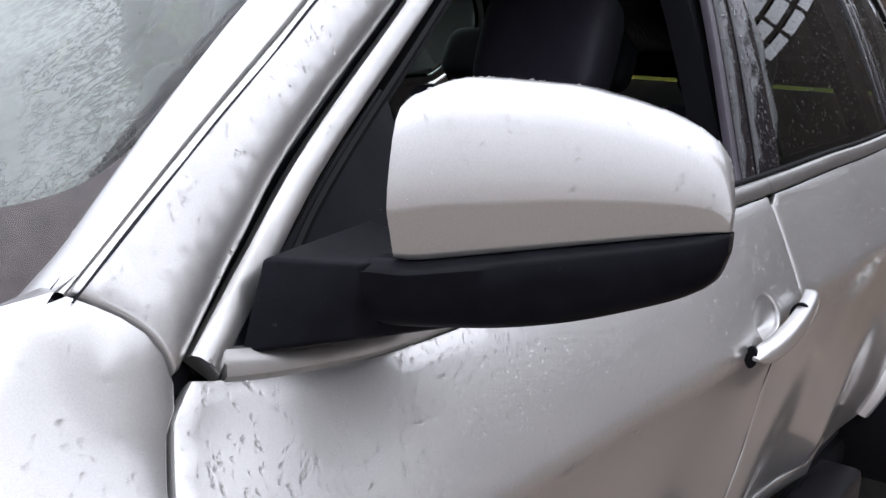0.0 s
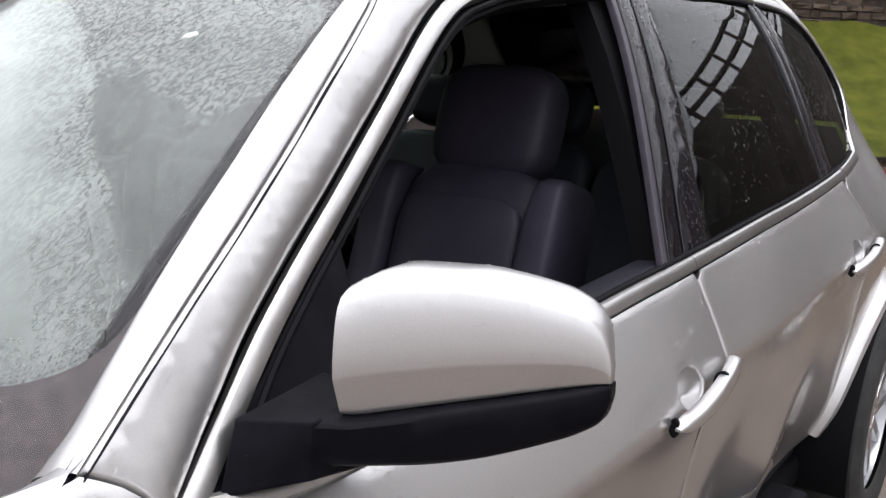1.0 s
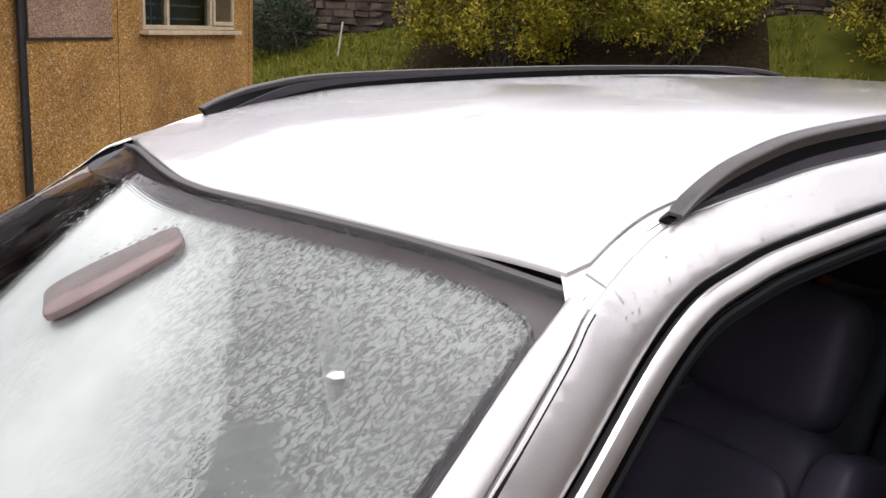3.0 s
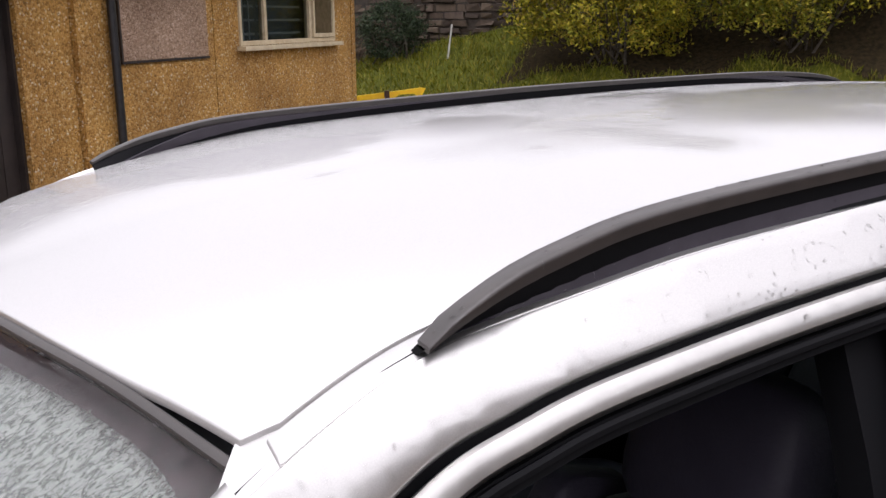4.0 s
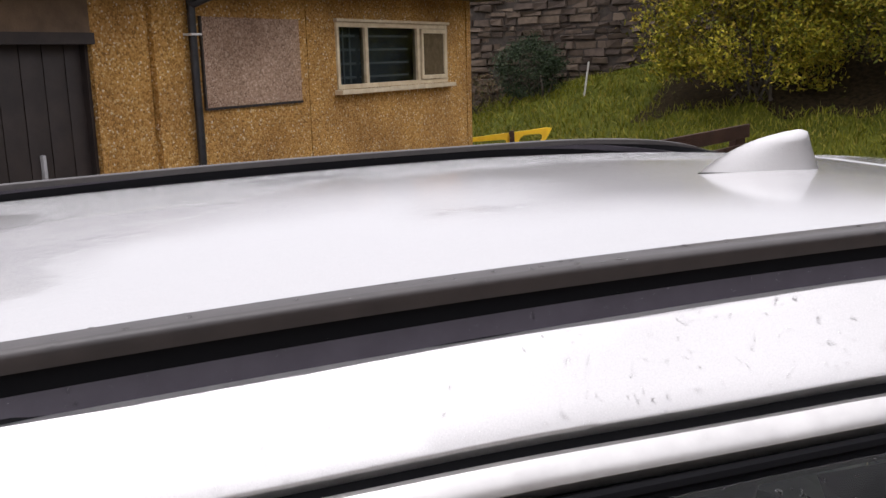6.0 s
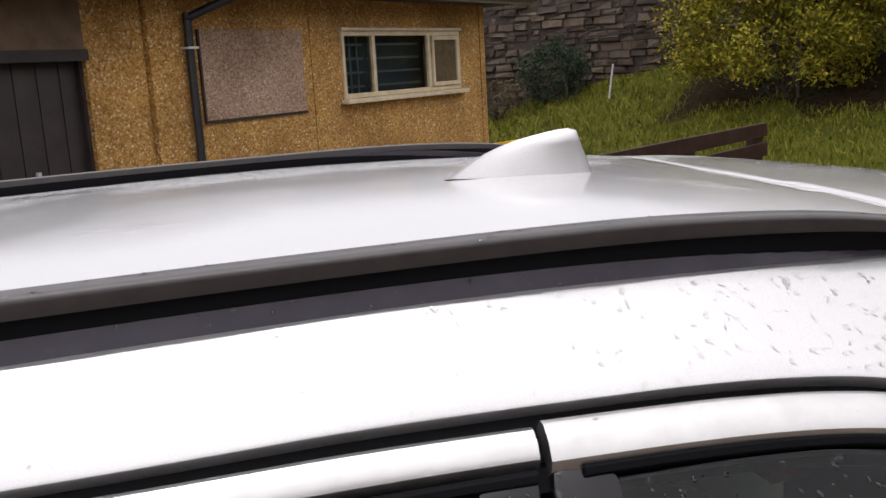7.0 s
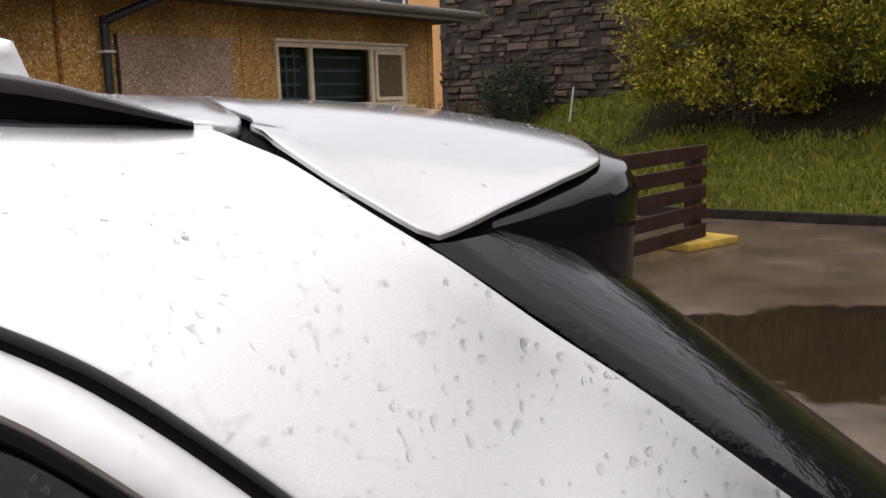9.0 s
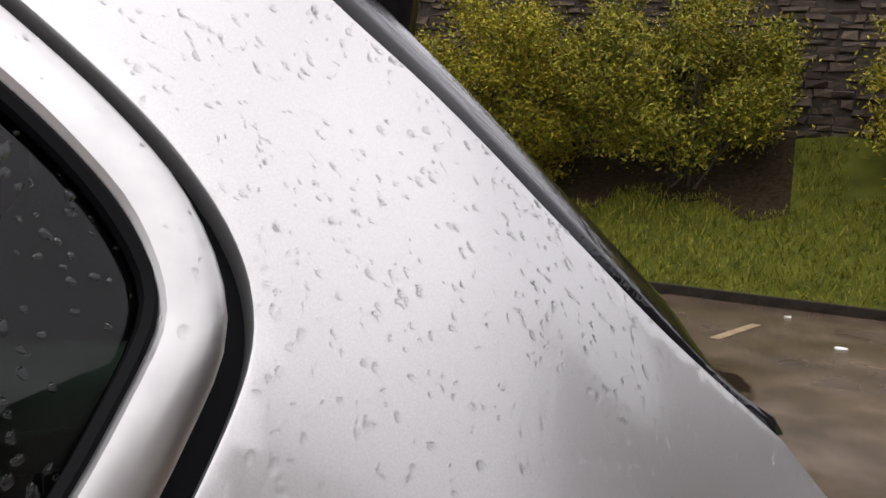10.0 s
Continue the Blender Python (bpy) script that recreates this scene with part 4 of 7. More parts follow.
# sheet under the corner where roof, moulding and pillar strip meet
for sign in (-1, 1):
    rows = [[(x, sign * s, roof_point(np.array([[x, min(s, np.interp(x, EDGE[:, 0], EDGE[:, 1]))]]))[0, 2] - 0.0055) for s in np.linspace(np.interp(x, [1.205, 1.235, 1.26, 1.32], [0.578, 0.535, 0.49, 0.48]), np.interp(x, EDGE[:, 0], EDGE[:, 1]) - 0.002, 6)] for x in np.linspace(1.205, 1.32, 8)]
    part("roof_gusset", loft_bm(rows, closed=False), PAINT, CAR)
for y0, y1 in ((-0.38, 0.04), (0.04, 0.60)):
    t = np.linspace(0, 1, 16)
    yy = y0 + (y1 - y0) * t
    base = screen_point(0.5 + yy / 1.47, 0.035 + 0.03 * t, 0.012)
    wiper = new("wiper")
    wiper.parent = CAR
    wiper["label"] = "black wiper arm and blade at rest"
    part("blade", loft_bm(sweep(base, [(-0.008, -0.006), (-0.006, 0.008), (0.006, 0.008), (0.008, -0.006)], np.tile(SCREEN_OUT, (16, 1)))), BLACK_TRIM, wiper)
    part("arm", loft_bm(sweep(base[5:] - np.array([0.02, 0, 0]) * np.linspace(1, 3, 11)[:, None] + SCREEN_OUT * 0.014, [(-0.007, -0.004), (-0.005, 0.005), (0.005, 0.005), (0.007, -0.004)], np.tile(SCREEN_OUT, (11, 1)))), BLACK_TRIM, wiper)

# ---- roof rails ----
RAIL = curve3([(1.374, 0.561, 1.633), (1.41, 0.557, 1.657), (1.50, 0.549, 1.690), (1.68, 0.541, 1.719), (2.2, 0.521, 1.748), (2.68, 0.502, 1.756), (2.90, 0.496, 1.752), (3.05, 0.495, 1.735), (3.158, 0.500, 1.702)])
for sign in (-1, 1):
    rail = new("roof_rail")
    rail.parent = CAR
    rail["label"] = "satin black roof rail"
    r = even(RAIL, 0.025)
    r[:, 1] *= sign
    r[:, 2] -= 0.016 * (sign > 0) * np.sin(np.linspace(0, math.pi, len(r))) ** 0.5
    base = np.stack([np.interp(r[:, 0], EDGE[:, 0], EDGE[:, k]) for k in range(3)], 1)
    base[:, 0] = r[:, 0]
    base[:, 1] *= sign
    out, up = np.array([0, sign, 0.0]), np.array([0, 0, 1.0])
    rings = []
    for i, p in enumerate(r):
        tall = max(p[2] - base[i, 2] + 0.004, 0.006)
        w = 0.0125 * min(1.0, 0.25 + tall / 0.03)
        h = min(0.0155, 0.34 * tall)
        rings.append([p + out * a + up * b for a, b in ((-w, -0.6 * h), (-w, -0.12 * h), (-w * 0.8, 0.0), (w * 0.45, -0.03 * h), (w * 0.78, -0.08 * h), (w * 0.92, -0.20 * h), (w * 0.96, -0.36 * h), (w * 0.78, -h), (w * 0.5, -h * 1.05), (-w * 0.8, -h))])
    part("rail_bar", loft_bm(rings), RAIL_BLACK, rail)
    rings, inner_rings = [], []
    for p, b in zip(r, base):
        low = b[2] - 0.004
        ends = min(1.0, max(0.0, (p[0] - 1.38) / 0.16)) * min(1.0, max(0.0, (3.12 - p[0]) / 0.25))
        top = low + max(0.72 * ends**0.7 * (p[2] - low), 0.002)
        y1 = b[1] - 0.012 * sign
        rings.append([(p[0], y1 - 0.012 * sign, low - 0.004), (p[0], y1 - 0.019 * sign, top - 0.001), (p[0], y1 - 0.016 * sign, top), (p[0], y1 - 0.0145 * sign, top - 0.0005), (p[0], y1, low + 0.004), (p[0], y1 + 0.001 * sign, low - 0.004)])
        web = p[2] - 0.6 * min(0.0145, 0.34 * max(p[2] - low, 0.006))
        inner_rings.append([(p[0], b[1] - 0.030 * sign, low - 0.004), (p[0], p[1] - 0.010 * sign, web), (p[0], p[1] + 0.004 * sign, web), (p[0], b[1] - 0.020 * sign, low - 0.004)])
    part("rail_skirt", loft_bm(rings), SKIRT, rail)
    part("rail_web", loft_bm(inner_rings), RUBBER, rail)

# ---- antenna fin ----
fin = []
z0 = roof_point(np.array([[2.9, 0.0]]))[0, 2] - 0.003
lead = curve3([(2.800, 0.0), (2.822, 0.015), (2.852, 0.031), (2.89, 0.045), (2.93, 0.054), (2.960, 0.0585), (2.972, 0.0580), (2.978, 0.054)], 6)
for k in np.r_[np.linspace(0, 0.95, 12), 0.985, 1.0]:
    h = 0.0585 * k
    up_ = lead[: np.argmax(lead[:, 1]) + 1]
    x_front = np.interp(h, up_[:, 1], up_[:, 0])
    x_back = 2.995 - 0.020 * k - 0.010 * max(0, k - 0.95) * 20
    x_back = max(x_back, x_front + 0.003)
    w = 0.017 * (1 - k) ** 1.3 + 0.0075 * (1 - 0.75 * max(0, k - 0.8) * 5)
    w *= min(1.0, 0.25 + (x_back - x_front) / 0.05)
    ring = []
    for a in np.linspace(0, 2 * math.pi, 32, endpoint=False):
        c, s = math.cos(a), math.sin(a)
        t = 0.5 * (1 + math.copysign(abs(c) ** 0.8, c))
        xx = x_front + (x_back - x_front) * t
        wide = (1 - (1 - t) ** 2.2) ** 0.9 if t < 0.98 else 0.95
        ring.append((xx, w * wide * math.copysign(abs(s) ** 0.75, s), z0 + h - 0.03 * (xx - 2.9)))
    fin.append(ring)
antenna = part("antenna_fin", loft_bm(fin), PAINT, CAR, "silver shark-fin antenna with rain drops")
foot_ring = [[(2.9 + (x - 2.9) * k + dx, y * k * 1.06, z + dz) for x, y, z in fin[0]] for k, dx, dz in ((1.015, 0.001, -0.006), (1.015, 0.001, 0.0012), (0.97, 0.0, 0.0016))]
part("fin_gasket", loft_bm(foot_ring), RUBBER, antenna, "thin black gasket under the antenna")

# ---- tailgate: spoiler, rear window ----
SPOIL = Sheet([(x, sg * y, z) for sg in (-1, 1) for x, y, z in ((3.17, 0.470, 1.700), (3.19, 0.508, 1.690), (3.23, 0.530, 1.664), (3.262, 0.550, 1.643), (3.293, 0.562, 1.625), (3.34, 0.532, 1.637), (3.39, 0.505, 1.648), (3.438, 0.478, 1.658),
                                                                   (3.47, 0.40, 1.667), (3.50, 0.25, 1.674), (3.30, 0.40, 1.693), (3.24, 0.25, 1.711), (3.35, 0.25, 1.699), (3.27, 0.47, 1.678), (3.38, 0.44, 1.668))]
              + [(3.25, 0, 1.714), (3.35, 0, 1.706), (3.45, 0, 1.693), (3.52, 0, 1.678)]
              + [(x + 0.006, y, z) for x, y, z in roof_point(rear_cut)[4:-4:6]], 1e-5)
tail_in = TAIL[(TAIL[:, 0] > 3.197) & (TAIL[:, 0] < 3.288)]
spoil_edge = np.vstack([[(3.195, -0.484)], np.c_[tail_in[:, 0] + 0.004, -tail_in[:, 1] + 0.008]])
spoil_rear = curve3([(3.295, -0.560), (3.34, -0.535), (3.39, -0.507), (3.425, -0.484), (3.447, -0.455), (3.462, -0.41), (3.488, -0.28), (3.505, 0.0), (3.488, 0.28), (3.462, 0.41), (3.447, 0.455), (3.425, 0.484), (3.39, 0.507), (3.34, 0.535), (3.295, 0.560)])
spoil_front = rear_cut[::-1] + np.c_[np.interp(np.abs(rear_cut[:, 1]), [0, 0.34, 0.39, 0.47], [0.0030, 0.0035, 0.007, 0.009]), np.zeros(len(rear_cut))]
floor_line = rear_cut + (0.004, 0)
floor_z = roof_point(floor_line)[:, 2] - 0.010
part("roof_seal", loft_bm([[(x - 0.02, y, z), (x + 0.022, y, z - 0.001)] for (x, y), z in zip(floor_line, floor_z)], closed=False), RUBBER, CAR)
spoil_outline = np.vstack([spoil_edge, spoil_rear, (spoil_edge * (1, -1))[::-1], spoil_front[::-1]])
def spoiler_point(uv, d=0.0):
    """The spoiler's skin, standing a little proud of the roof sides."""
    lift = 0.006 * np.clip((np.abs(uv[:, 1]) - 0.44) / 0.06, 0, 1)
    return np.c_[uv, SPOIL(uv) + lift + d]


TAILGATE = new("tailgate")
TAILGATE.parent = CAR
TAILGATE["label"] = "closed tailgate with roof spoiler and dark rear window"
panel("spoiler_top", spoil_outline, spoiler_point, WET_PAINT, TAILGATE, "silver roof spoiler wet with rain", 0.022, 0.0015, 0.003)
for sign in (-1, 1):
    edge_ = even(spoil_edge[1:] * (1, -sign) + (0.001, -0.003 * sign), 0.012)
    top_ = spoiler_point(edge_, -0.001)
    part("side_seal", loft_bm([[p + (0.002, 0.004 * sign, -0.02), p + (0, 0, -0.012), p, p + (0.003, -0.006 * sign, 0)] for p in top_], closed=False), RUBBER, TAILGATE, "black gap seal along the spoiler")
# black underside that turns down to the rear window
rings = []
for y in np.linspace(-1, 1, 61):
    e = spoil_rear[np.argmin(np.abs(spoil_rear[:, 1] - y * 0.553))]
    yy = y * 0.553
    a = abs(y)
    lip_x = np.interp(abs(yy), [0.0, 0.28, 0.41, 0.455, 0.484, 0.505, 0.531, 0.553], [3.505, 3.488, 3.462, 3.447, 3.425, 3.39, 3.34, 3.294])
    zt = float(SPOIL(np.array([[lip_x, yy]]))[0]) - 0.0045
    ext = 0.034 * np.interp(abs(yy), [0, 0.40, 0.47, 0.50, 0.545], [1, 1, 0.95, 0.5, 0])
    drop = np.interp(abs(yy), [0, 0.40, 0.47, 0.51, 0.552], [0.080, 0.085, 0.088, 0.05, 0.004])
    x_in = lip_x - 0.06 - 0.05 * (1 - a)
    gx = np.interp(zt - drop, TAIL[::-1, 2], TAIL[::-1, 0]) + 0.055 * (1 - a**3)
    x_low = lip_x + ext * 0.85
    rings.append([(x_in, yy, zt - 0.004), (lip_x - 0.003, yy, zt), (lip_x + ext * 0.7, yy, zt - 0.004 * (ext > 0)), (lip_x + ext, yy, zt - 0.018 * (ext / 0.034) - 0.001), (lip_x + ext * 0.9, yy, zt - drop * 0.6), (x_low, yy, zt - drop), (x_in, yy, zt - drop * 0.9 - 0.002)])
part("spoiler_under", loft_bm(rings), GLOSS_BLACK, TAILGATE, "gloss black underside of the spoiler")
# rear window and its dark rounded edges
zs = np.linspace(1.622, 1.285, 26)
ys = np.sin(np.linspace(-math.pi / 2, math.pi / 2, 41))
rows = []
for z in zs:
    xt, st = np.interp(z, TAIL[::-1, 2], TAIL[::-1, 0]), np.interp(z, TAIL[::-1, 2], TAIL[::-1, 1])
    st -= 0.008
    rows.append([(xt + 0.006 + 0.115 * min(1.0, (z - 1.283) / 0.09) ** 0.7 * (1 - abs(y) ** 8.0) - 0.012 * (abs(y) > 0.999), st * y, z + 0.004) for y in ys])
rows = np.array(rows)
mesh_object("rear_window", rows.reshape(-1, 3), grid_faces(41, 26), WET_BLACK, TAILGATE, "gloss black rear window edge, streaked with rain")

# ---- unseen ends of the car: lower tailgate, bumpers, lamps ----
rows = []
for z in np.linspace(1.275, 0.72, 12):
    x = np.interp(z, [0.72, 1.0, 1.2, 1.275], [3.86, 3.88, 3.84, 3.76])
    s = np.interp(z, [0.72, 1.0, 1.2, 1.275], [0.70, 0.70, 0.66, 0.635])
    rows.append([(x - 0.10 * abs(y) ** 4, s * y, z) for y in np.linspace(-1, 1, 31)])
part("tailgate_skin", loft_bm(rows, closed=False), PAINT, TAILGATE, "silver lower tailgate")
RED_LAMP = material("red_lamp_plastic", (0.35, 0.01, 0.01), 0.1, Coat_Weight=0.5)
LAMP_CLEAR = material("lamp_plastic", (0.6, 0.6, 0.6), 0.08, 0.5)
for sign in (-1, 1):
    rings = []
    for z in np.linspace(0.90, 1.13, 8):
        rings.append([(3.68 + dx, sign * sy, z) for dx, sy in ((0, 0.62), (0, 0.865), (0.06, 0.845), (0.13, 0.78), (0.16, 0.70), (0.10, 0.62))])
    part("tail_lamp", loft_bm(rings), RED_LAMP, CAR)
    rings = []
    for z in np.linspace(0.68, 0.83, 6):
        rings.append([(-0.72 + 0.35 * (z - 0.68) + dx, sign * sy, z) for dx, sy in ((0.0, 0.46), (-0.02, 0.52), (0.12, 0.74), (0.25, 0.80), (0.25, 0.46))])
    part("headlamp", loft_bm(rings), LAMP_CLEAR, CAR)


def bumper(name, ends, mat, label):
    rings = []
    for y in np.linspace(-1, 1, 31):
        ring = []
        for x, z in ends:
            k = abs(y) ** 3.5
            ring.append((x + (-1 if x > 1 else 1) * 0.34 * k, 0.90 * y, z))
        rings.append(ring)
    part(name, loft_bm(rings), mat, CAR, label)


bumper("front_bumper", [(-0.76, 0.70), (-0.84, 0.62), (-0.87, 0.45), (-0.82, 0.28), (-0.55, 0.26), (-0.55, 0.70)], PAINT, "silver front bumper")
bumper("rear_bumper", [(3.86, 0.72), (3.95, 0.64), (3.97, 0.48), (3.88, 0.32), (3.5, 0.30), (3.5, 0.72)], PAINT, "silver rear bumper")
grille = new("grille")
grille.parent = CAR
for i in range(-7, 8):
    bm = bmesh.new()
    box(bm, -0.83, -0.76, 0.05 * i - 0.008, 0.05 * i + 0.008, 0.60, 0.76, 0.003)
    part("grille_bar", bm, BLACK_TRIM, grille)
bm = bmesh.new()
box(bm, -0.60, 3.62, -0.80, 0.80, 0.24, 0.34, 0.03)
part("underbody", bm, RUBBER, CAR)
for sign in (-1, 1):
    bm = bmesh.new()
    box(bm, 0.44, 2.56, sign * 0.88 - 0.05, sign * 0.88 + 0.05, 0.25, 0.43, 0.02)
    part("sill", bm, BLACK_TRIM, CAR, "black side sill")

# wheels
TYRE = mottled("tyre_rubber", (0.012, 0.012, 0.012), (0.03, 0.03, 0.03), 20, 0.8, 0.4, 0.002, 200)
RIM = material("alloy_rim", (0.5, 0.5, 0.51), 0.3, 0.9)


def wheel(x, sign):
    w = new("wheel")
    w.parent = CAR
    w.matrix_local = pose(x, sign * 0.815, 0.37)
    prof = [(0.0, 0.12), (0.235, 0.125), (0.25, 0.135), (0.33, 0.14), (0.362, 0.12), (0.37, 0.09), (0.37, -0.09), (0.362, -0.12), (0.33, -0.14), (0.25, -0.13)]
    rings = [[(r * math.cos(a), sign * yv, r * math.sin(a)) for a in np.linspace(0, 2 * math.pi, 48, endpoint=False)] for r, yv in prof[1:]]
    part("tyre", loft_bm(rings, True, False), TYRE, w)
    bm = bmesh.new()
    for i in range(10):
        box(bm, 0.04, 0.245, 0.085 * sign - 0.018, 0.085 * sign + 0.018, -0.018, 0.018, 0.006, Matrix.Rotation(i * math.pi / 5, 4, "Y"))
    part("rim", bm, RIM, w)
    rings = [[(r * math.cos(a), sign * yv, r * math.sin(a)) for a in np.linspace(0, 2 * math.pi, 40, endpoint=False)] for r, yv in ((0.03, 0.10), (0.06, 0.10), (0.065, 0.07), (0.235, 0.03), (0.245, 0.11), (0.25, 0.11), (0.25, -0.1))]
    part("hub", loft_bm(rings, True, True), RIM, w)
    rings = [[(r * math.cos(a), 0.18 * sign * k - 0.06 * sign, r * math.sin(a)) for a in np.linspace(radians(-20), radians(200), 30)] for r, k in ((0.41, 1), (0.415, 0.2), (0.40, -0.8))]
    part("arch_liner", loft_bm(rings, False, False), RUBBER, w)


for x in (0.0, 3.40):
    for sign in (-1, 1):
        wheel(x, sign)
ARCH = material("silver_arch_trim", (0.6, 0.59, 0.58), 0.35, 0.6)
for sign in (-1, 1):
    for cx, a0, a1 in ((0.0, 8, 150), (3.40, 34, 176)):
        p = side_point(zline(arc(cx, 0.37, 0.437, a0, a1, 30)), 0.030, sign)
        nn = np.tile([0, sign, 0.0], (30, 1))
        part("arch_trim", loft_bm(sweep(p, [(-0.030, -0.075), (-0.026, 0.004), (-0.018, 0.014), (0.006, 0.010), (0.024, -0.012), (0.046, -0.075)], nn)), ARCH, CAR)
    p = side_point(zline([(x, 0.42 + 0.018 * (x - 0.75)) for x in np.linspace(0.75, 2.60, 20)]), 0.003, sign)
    part("door_moulding", loft_bm(sweep(p, [(-0.016, -0.01), (-0.014, 0.006), (0, 0.010), (0.014, 0.006), (0.016, -0.01)], np.tile([0, sign, 0.0], (20, 1)))), BRIGHT, CAR)

# ---- cabin ----
def soft_block(bm, cx, cy, cz, sx, sy, sz, bend=0.0, m=None, power=0.35):
    """An upholstered block: a rounded super-ellipsoid."""
    rings = []
    nu, nv = 28, 16
    for i in range(nv + 1):
        ph = -math.pi / 2 + math.pi * i / nv
        ring = []
        for j in range(nu):
            th = 2 * math.pi * j / nu
            f = lambda w: math.copysign(abs(w) ** power, w)
            x, y, z = f(math.cos(ph)) * f(math.cos(th)), f(math.cos(ph)) * f(math.sin(th)), f(math.sin(ph))
            ring.append((cx + sx / 2 * x + bend * (y * y), cy + sy / 2 * y, cz + sz / 2 * z))
        rings.append(ring)
    verts, faces = loft(rings, True, False)
    vs = [bm.verts.new((m @ Vector(v)) if m is not None else v) for v in verts]
    for fc in faces:
        try:
            bm.faces.new([vs[i] for i in fc])
        except ValueError:
            pass


STITCH = material("grey_stitching", (0.16, 0.16, 0.18), 0.7)


def seat(y, x=1.62):
    st = new("front_seat")
    st.parent = CAR
    st["label"] = "black leather front seat with headrest"
    bm = bmesh.new()
    soft_block(bm, x - 0.22, y, 0.62, 0.56, 0.50, 0.20)
    part("cushion", bm, LEATHER, st)
    tilt = Matrix.Translation((x + 0.06, y, 0.62)) @ Matrix.Rotation(radians(17), 4, "Y")
    bm = bmesh.new()
    soft_block(bm, 0, 0, 0.32, 0.17, 0.36, 0.66, 0, tilt, 0.45)
    part("backrest", bm, LEATHER, st)
    for sgn in (-1, 1):
        bm = bmesh.new()
        soft_block(bm, -0.020, sgn * 0.196, 0.325, 0.19, 0.085, 0.62, 0, tilt, 0.38)
        part("bolster", bm, LEATHER, st)
        bm = bmesh.new()
        rings = [[tilt @ Vector((-0.088 + 0.004 * math.cos(a), sgn * 0.165 + 0.003 * math.sin(a), z)) for a in np.linspace(0, 6.283, 6, endpoint=False)] for z in np.linspace(0.06, 0.58, 12)]
        part("seam", loft_bm(rings), STITCH, st)
    for z0, z1 in ((0.06, 0.27), (0.285, 0.58)):
        bm = bmesh.new()
        soft_block(bm, -0.062, 0, (z0 + z1) / 2, 0.07, 0.30, z1 - z0, 0, tilt, 0.4)
        part("insert", bm, LEATHER, st, "black leather centre panel")
    bm = bmesh.new()
    soft_block(bm, 0.0, 0, 0.745, 0.12, 0.28, 0.24, 0, tilt, 0.5)
    part("headrest", bm, LEATHER, st)
    for sgn in (-1, 1):
        rings = [[tilt @ Vector((0.01 + 0.006 * math.cos(a), sgn * 0.06 + 0.006 * math.sin(a), z)) for a in np.linspace(0, 6.283, 8, endpoint=False)] for z in (0.60, 0.72)]
        part("headrest_post", loft_bm(rings), BRIGHT, st)


seat(-0.37)
seat(0.37)
rear_seat = new("rear_bench")
rear_seat.parent = CAR
rear_seat["label"] = "black leather rear bench with headrests"
bm = bmesh.new()
soft_block(bm, 2.28, 0, 0.68, 0.50, 1.30, 0.22)
part("cushion", bm, LEATHER, rear_seat)
for y in (-0.40, 0.0, 0.40):
    tilt = Matrix.Translation((2.56, y, 0.66)) @ Matrix.Rotation(radians(20), 4, "Y")
    bm = bmesh.new()
    soft_block(bm, 0, 0, 0.29, 0.16, 0.40, 0.60, 0, tilt, 0.45)
    part("backrest", bm, LEATHER, rear_seat)
    bm = bmesh.new()
    soft_block(bm, 0, 0, 0.70, 0.10, 0.25, 0.17, 0, tilt, 0.5)
    part("headrest", bm, LEATHER, rear_seat)
bm = bmesh.new()
box(bm, 0.40, 0.92, -0.72, 0.72, 0.70, 1.03, 0.06, None, 3)
box(bm, 0.55, 1.45, -0.10, 0.10, 0.40, 0.75, 0.04, None, 3)
part("dashboard", bm, CABIN_DARK, CAR, "dark dashboard and centre console")
bm = bmesh.new()
box(bm, 0.40, 3.60, -0.78, 0.78, 0.34, 0.40, 0.01)
part("cabin_floor", bm, CABIN_DARK, CAR)
wheel_m = Matrix.Translation((1.05, 0.37, 0.98)) @ Matrix.Rotation(radians(-65), 4, "Y")
steer = new("steering_wheel")
steer.parent = CAR
rings = [[wheel_m @ Vector(((0.185 + 0.015 * math.cos(b)) * math.cos(a), (0.185 + 0.015 * math.cos(b)) * math.sin(a), 0.015 * math.sin(b))) for b in np.linspace(0, 6.283, 10, endpoint=False)] for a in np.linspace(0, 2 * math.pi, 37)]
part("rim", loft_bm(rings, True, False), LEATHER, steer)
bm = bmesh.new()
box(bm, -0.17, 0.17, -0.03, 0.03, -0.02, 0.02, 0.01, wheel_m)
box(bm, -0.06, 0.06, -0.08, 0.08, -0.03, 0.03, 0.015, wheel_m)
part("spoke", bm, CABIN_DARK, steer)
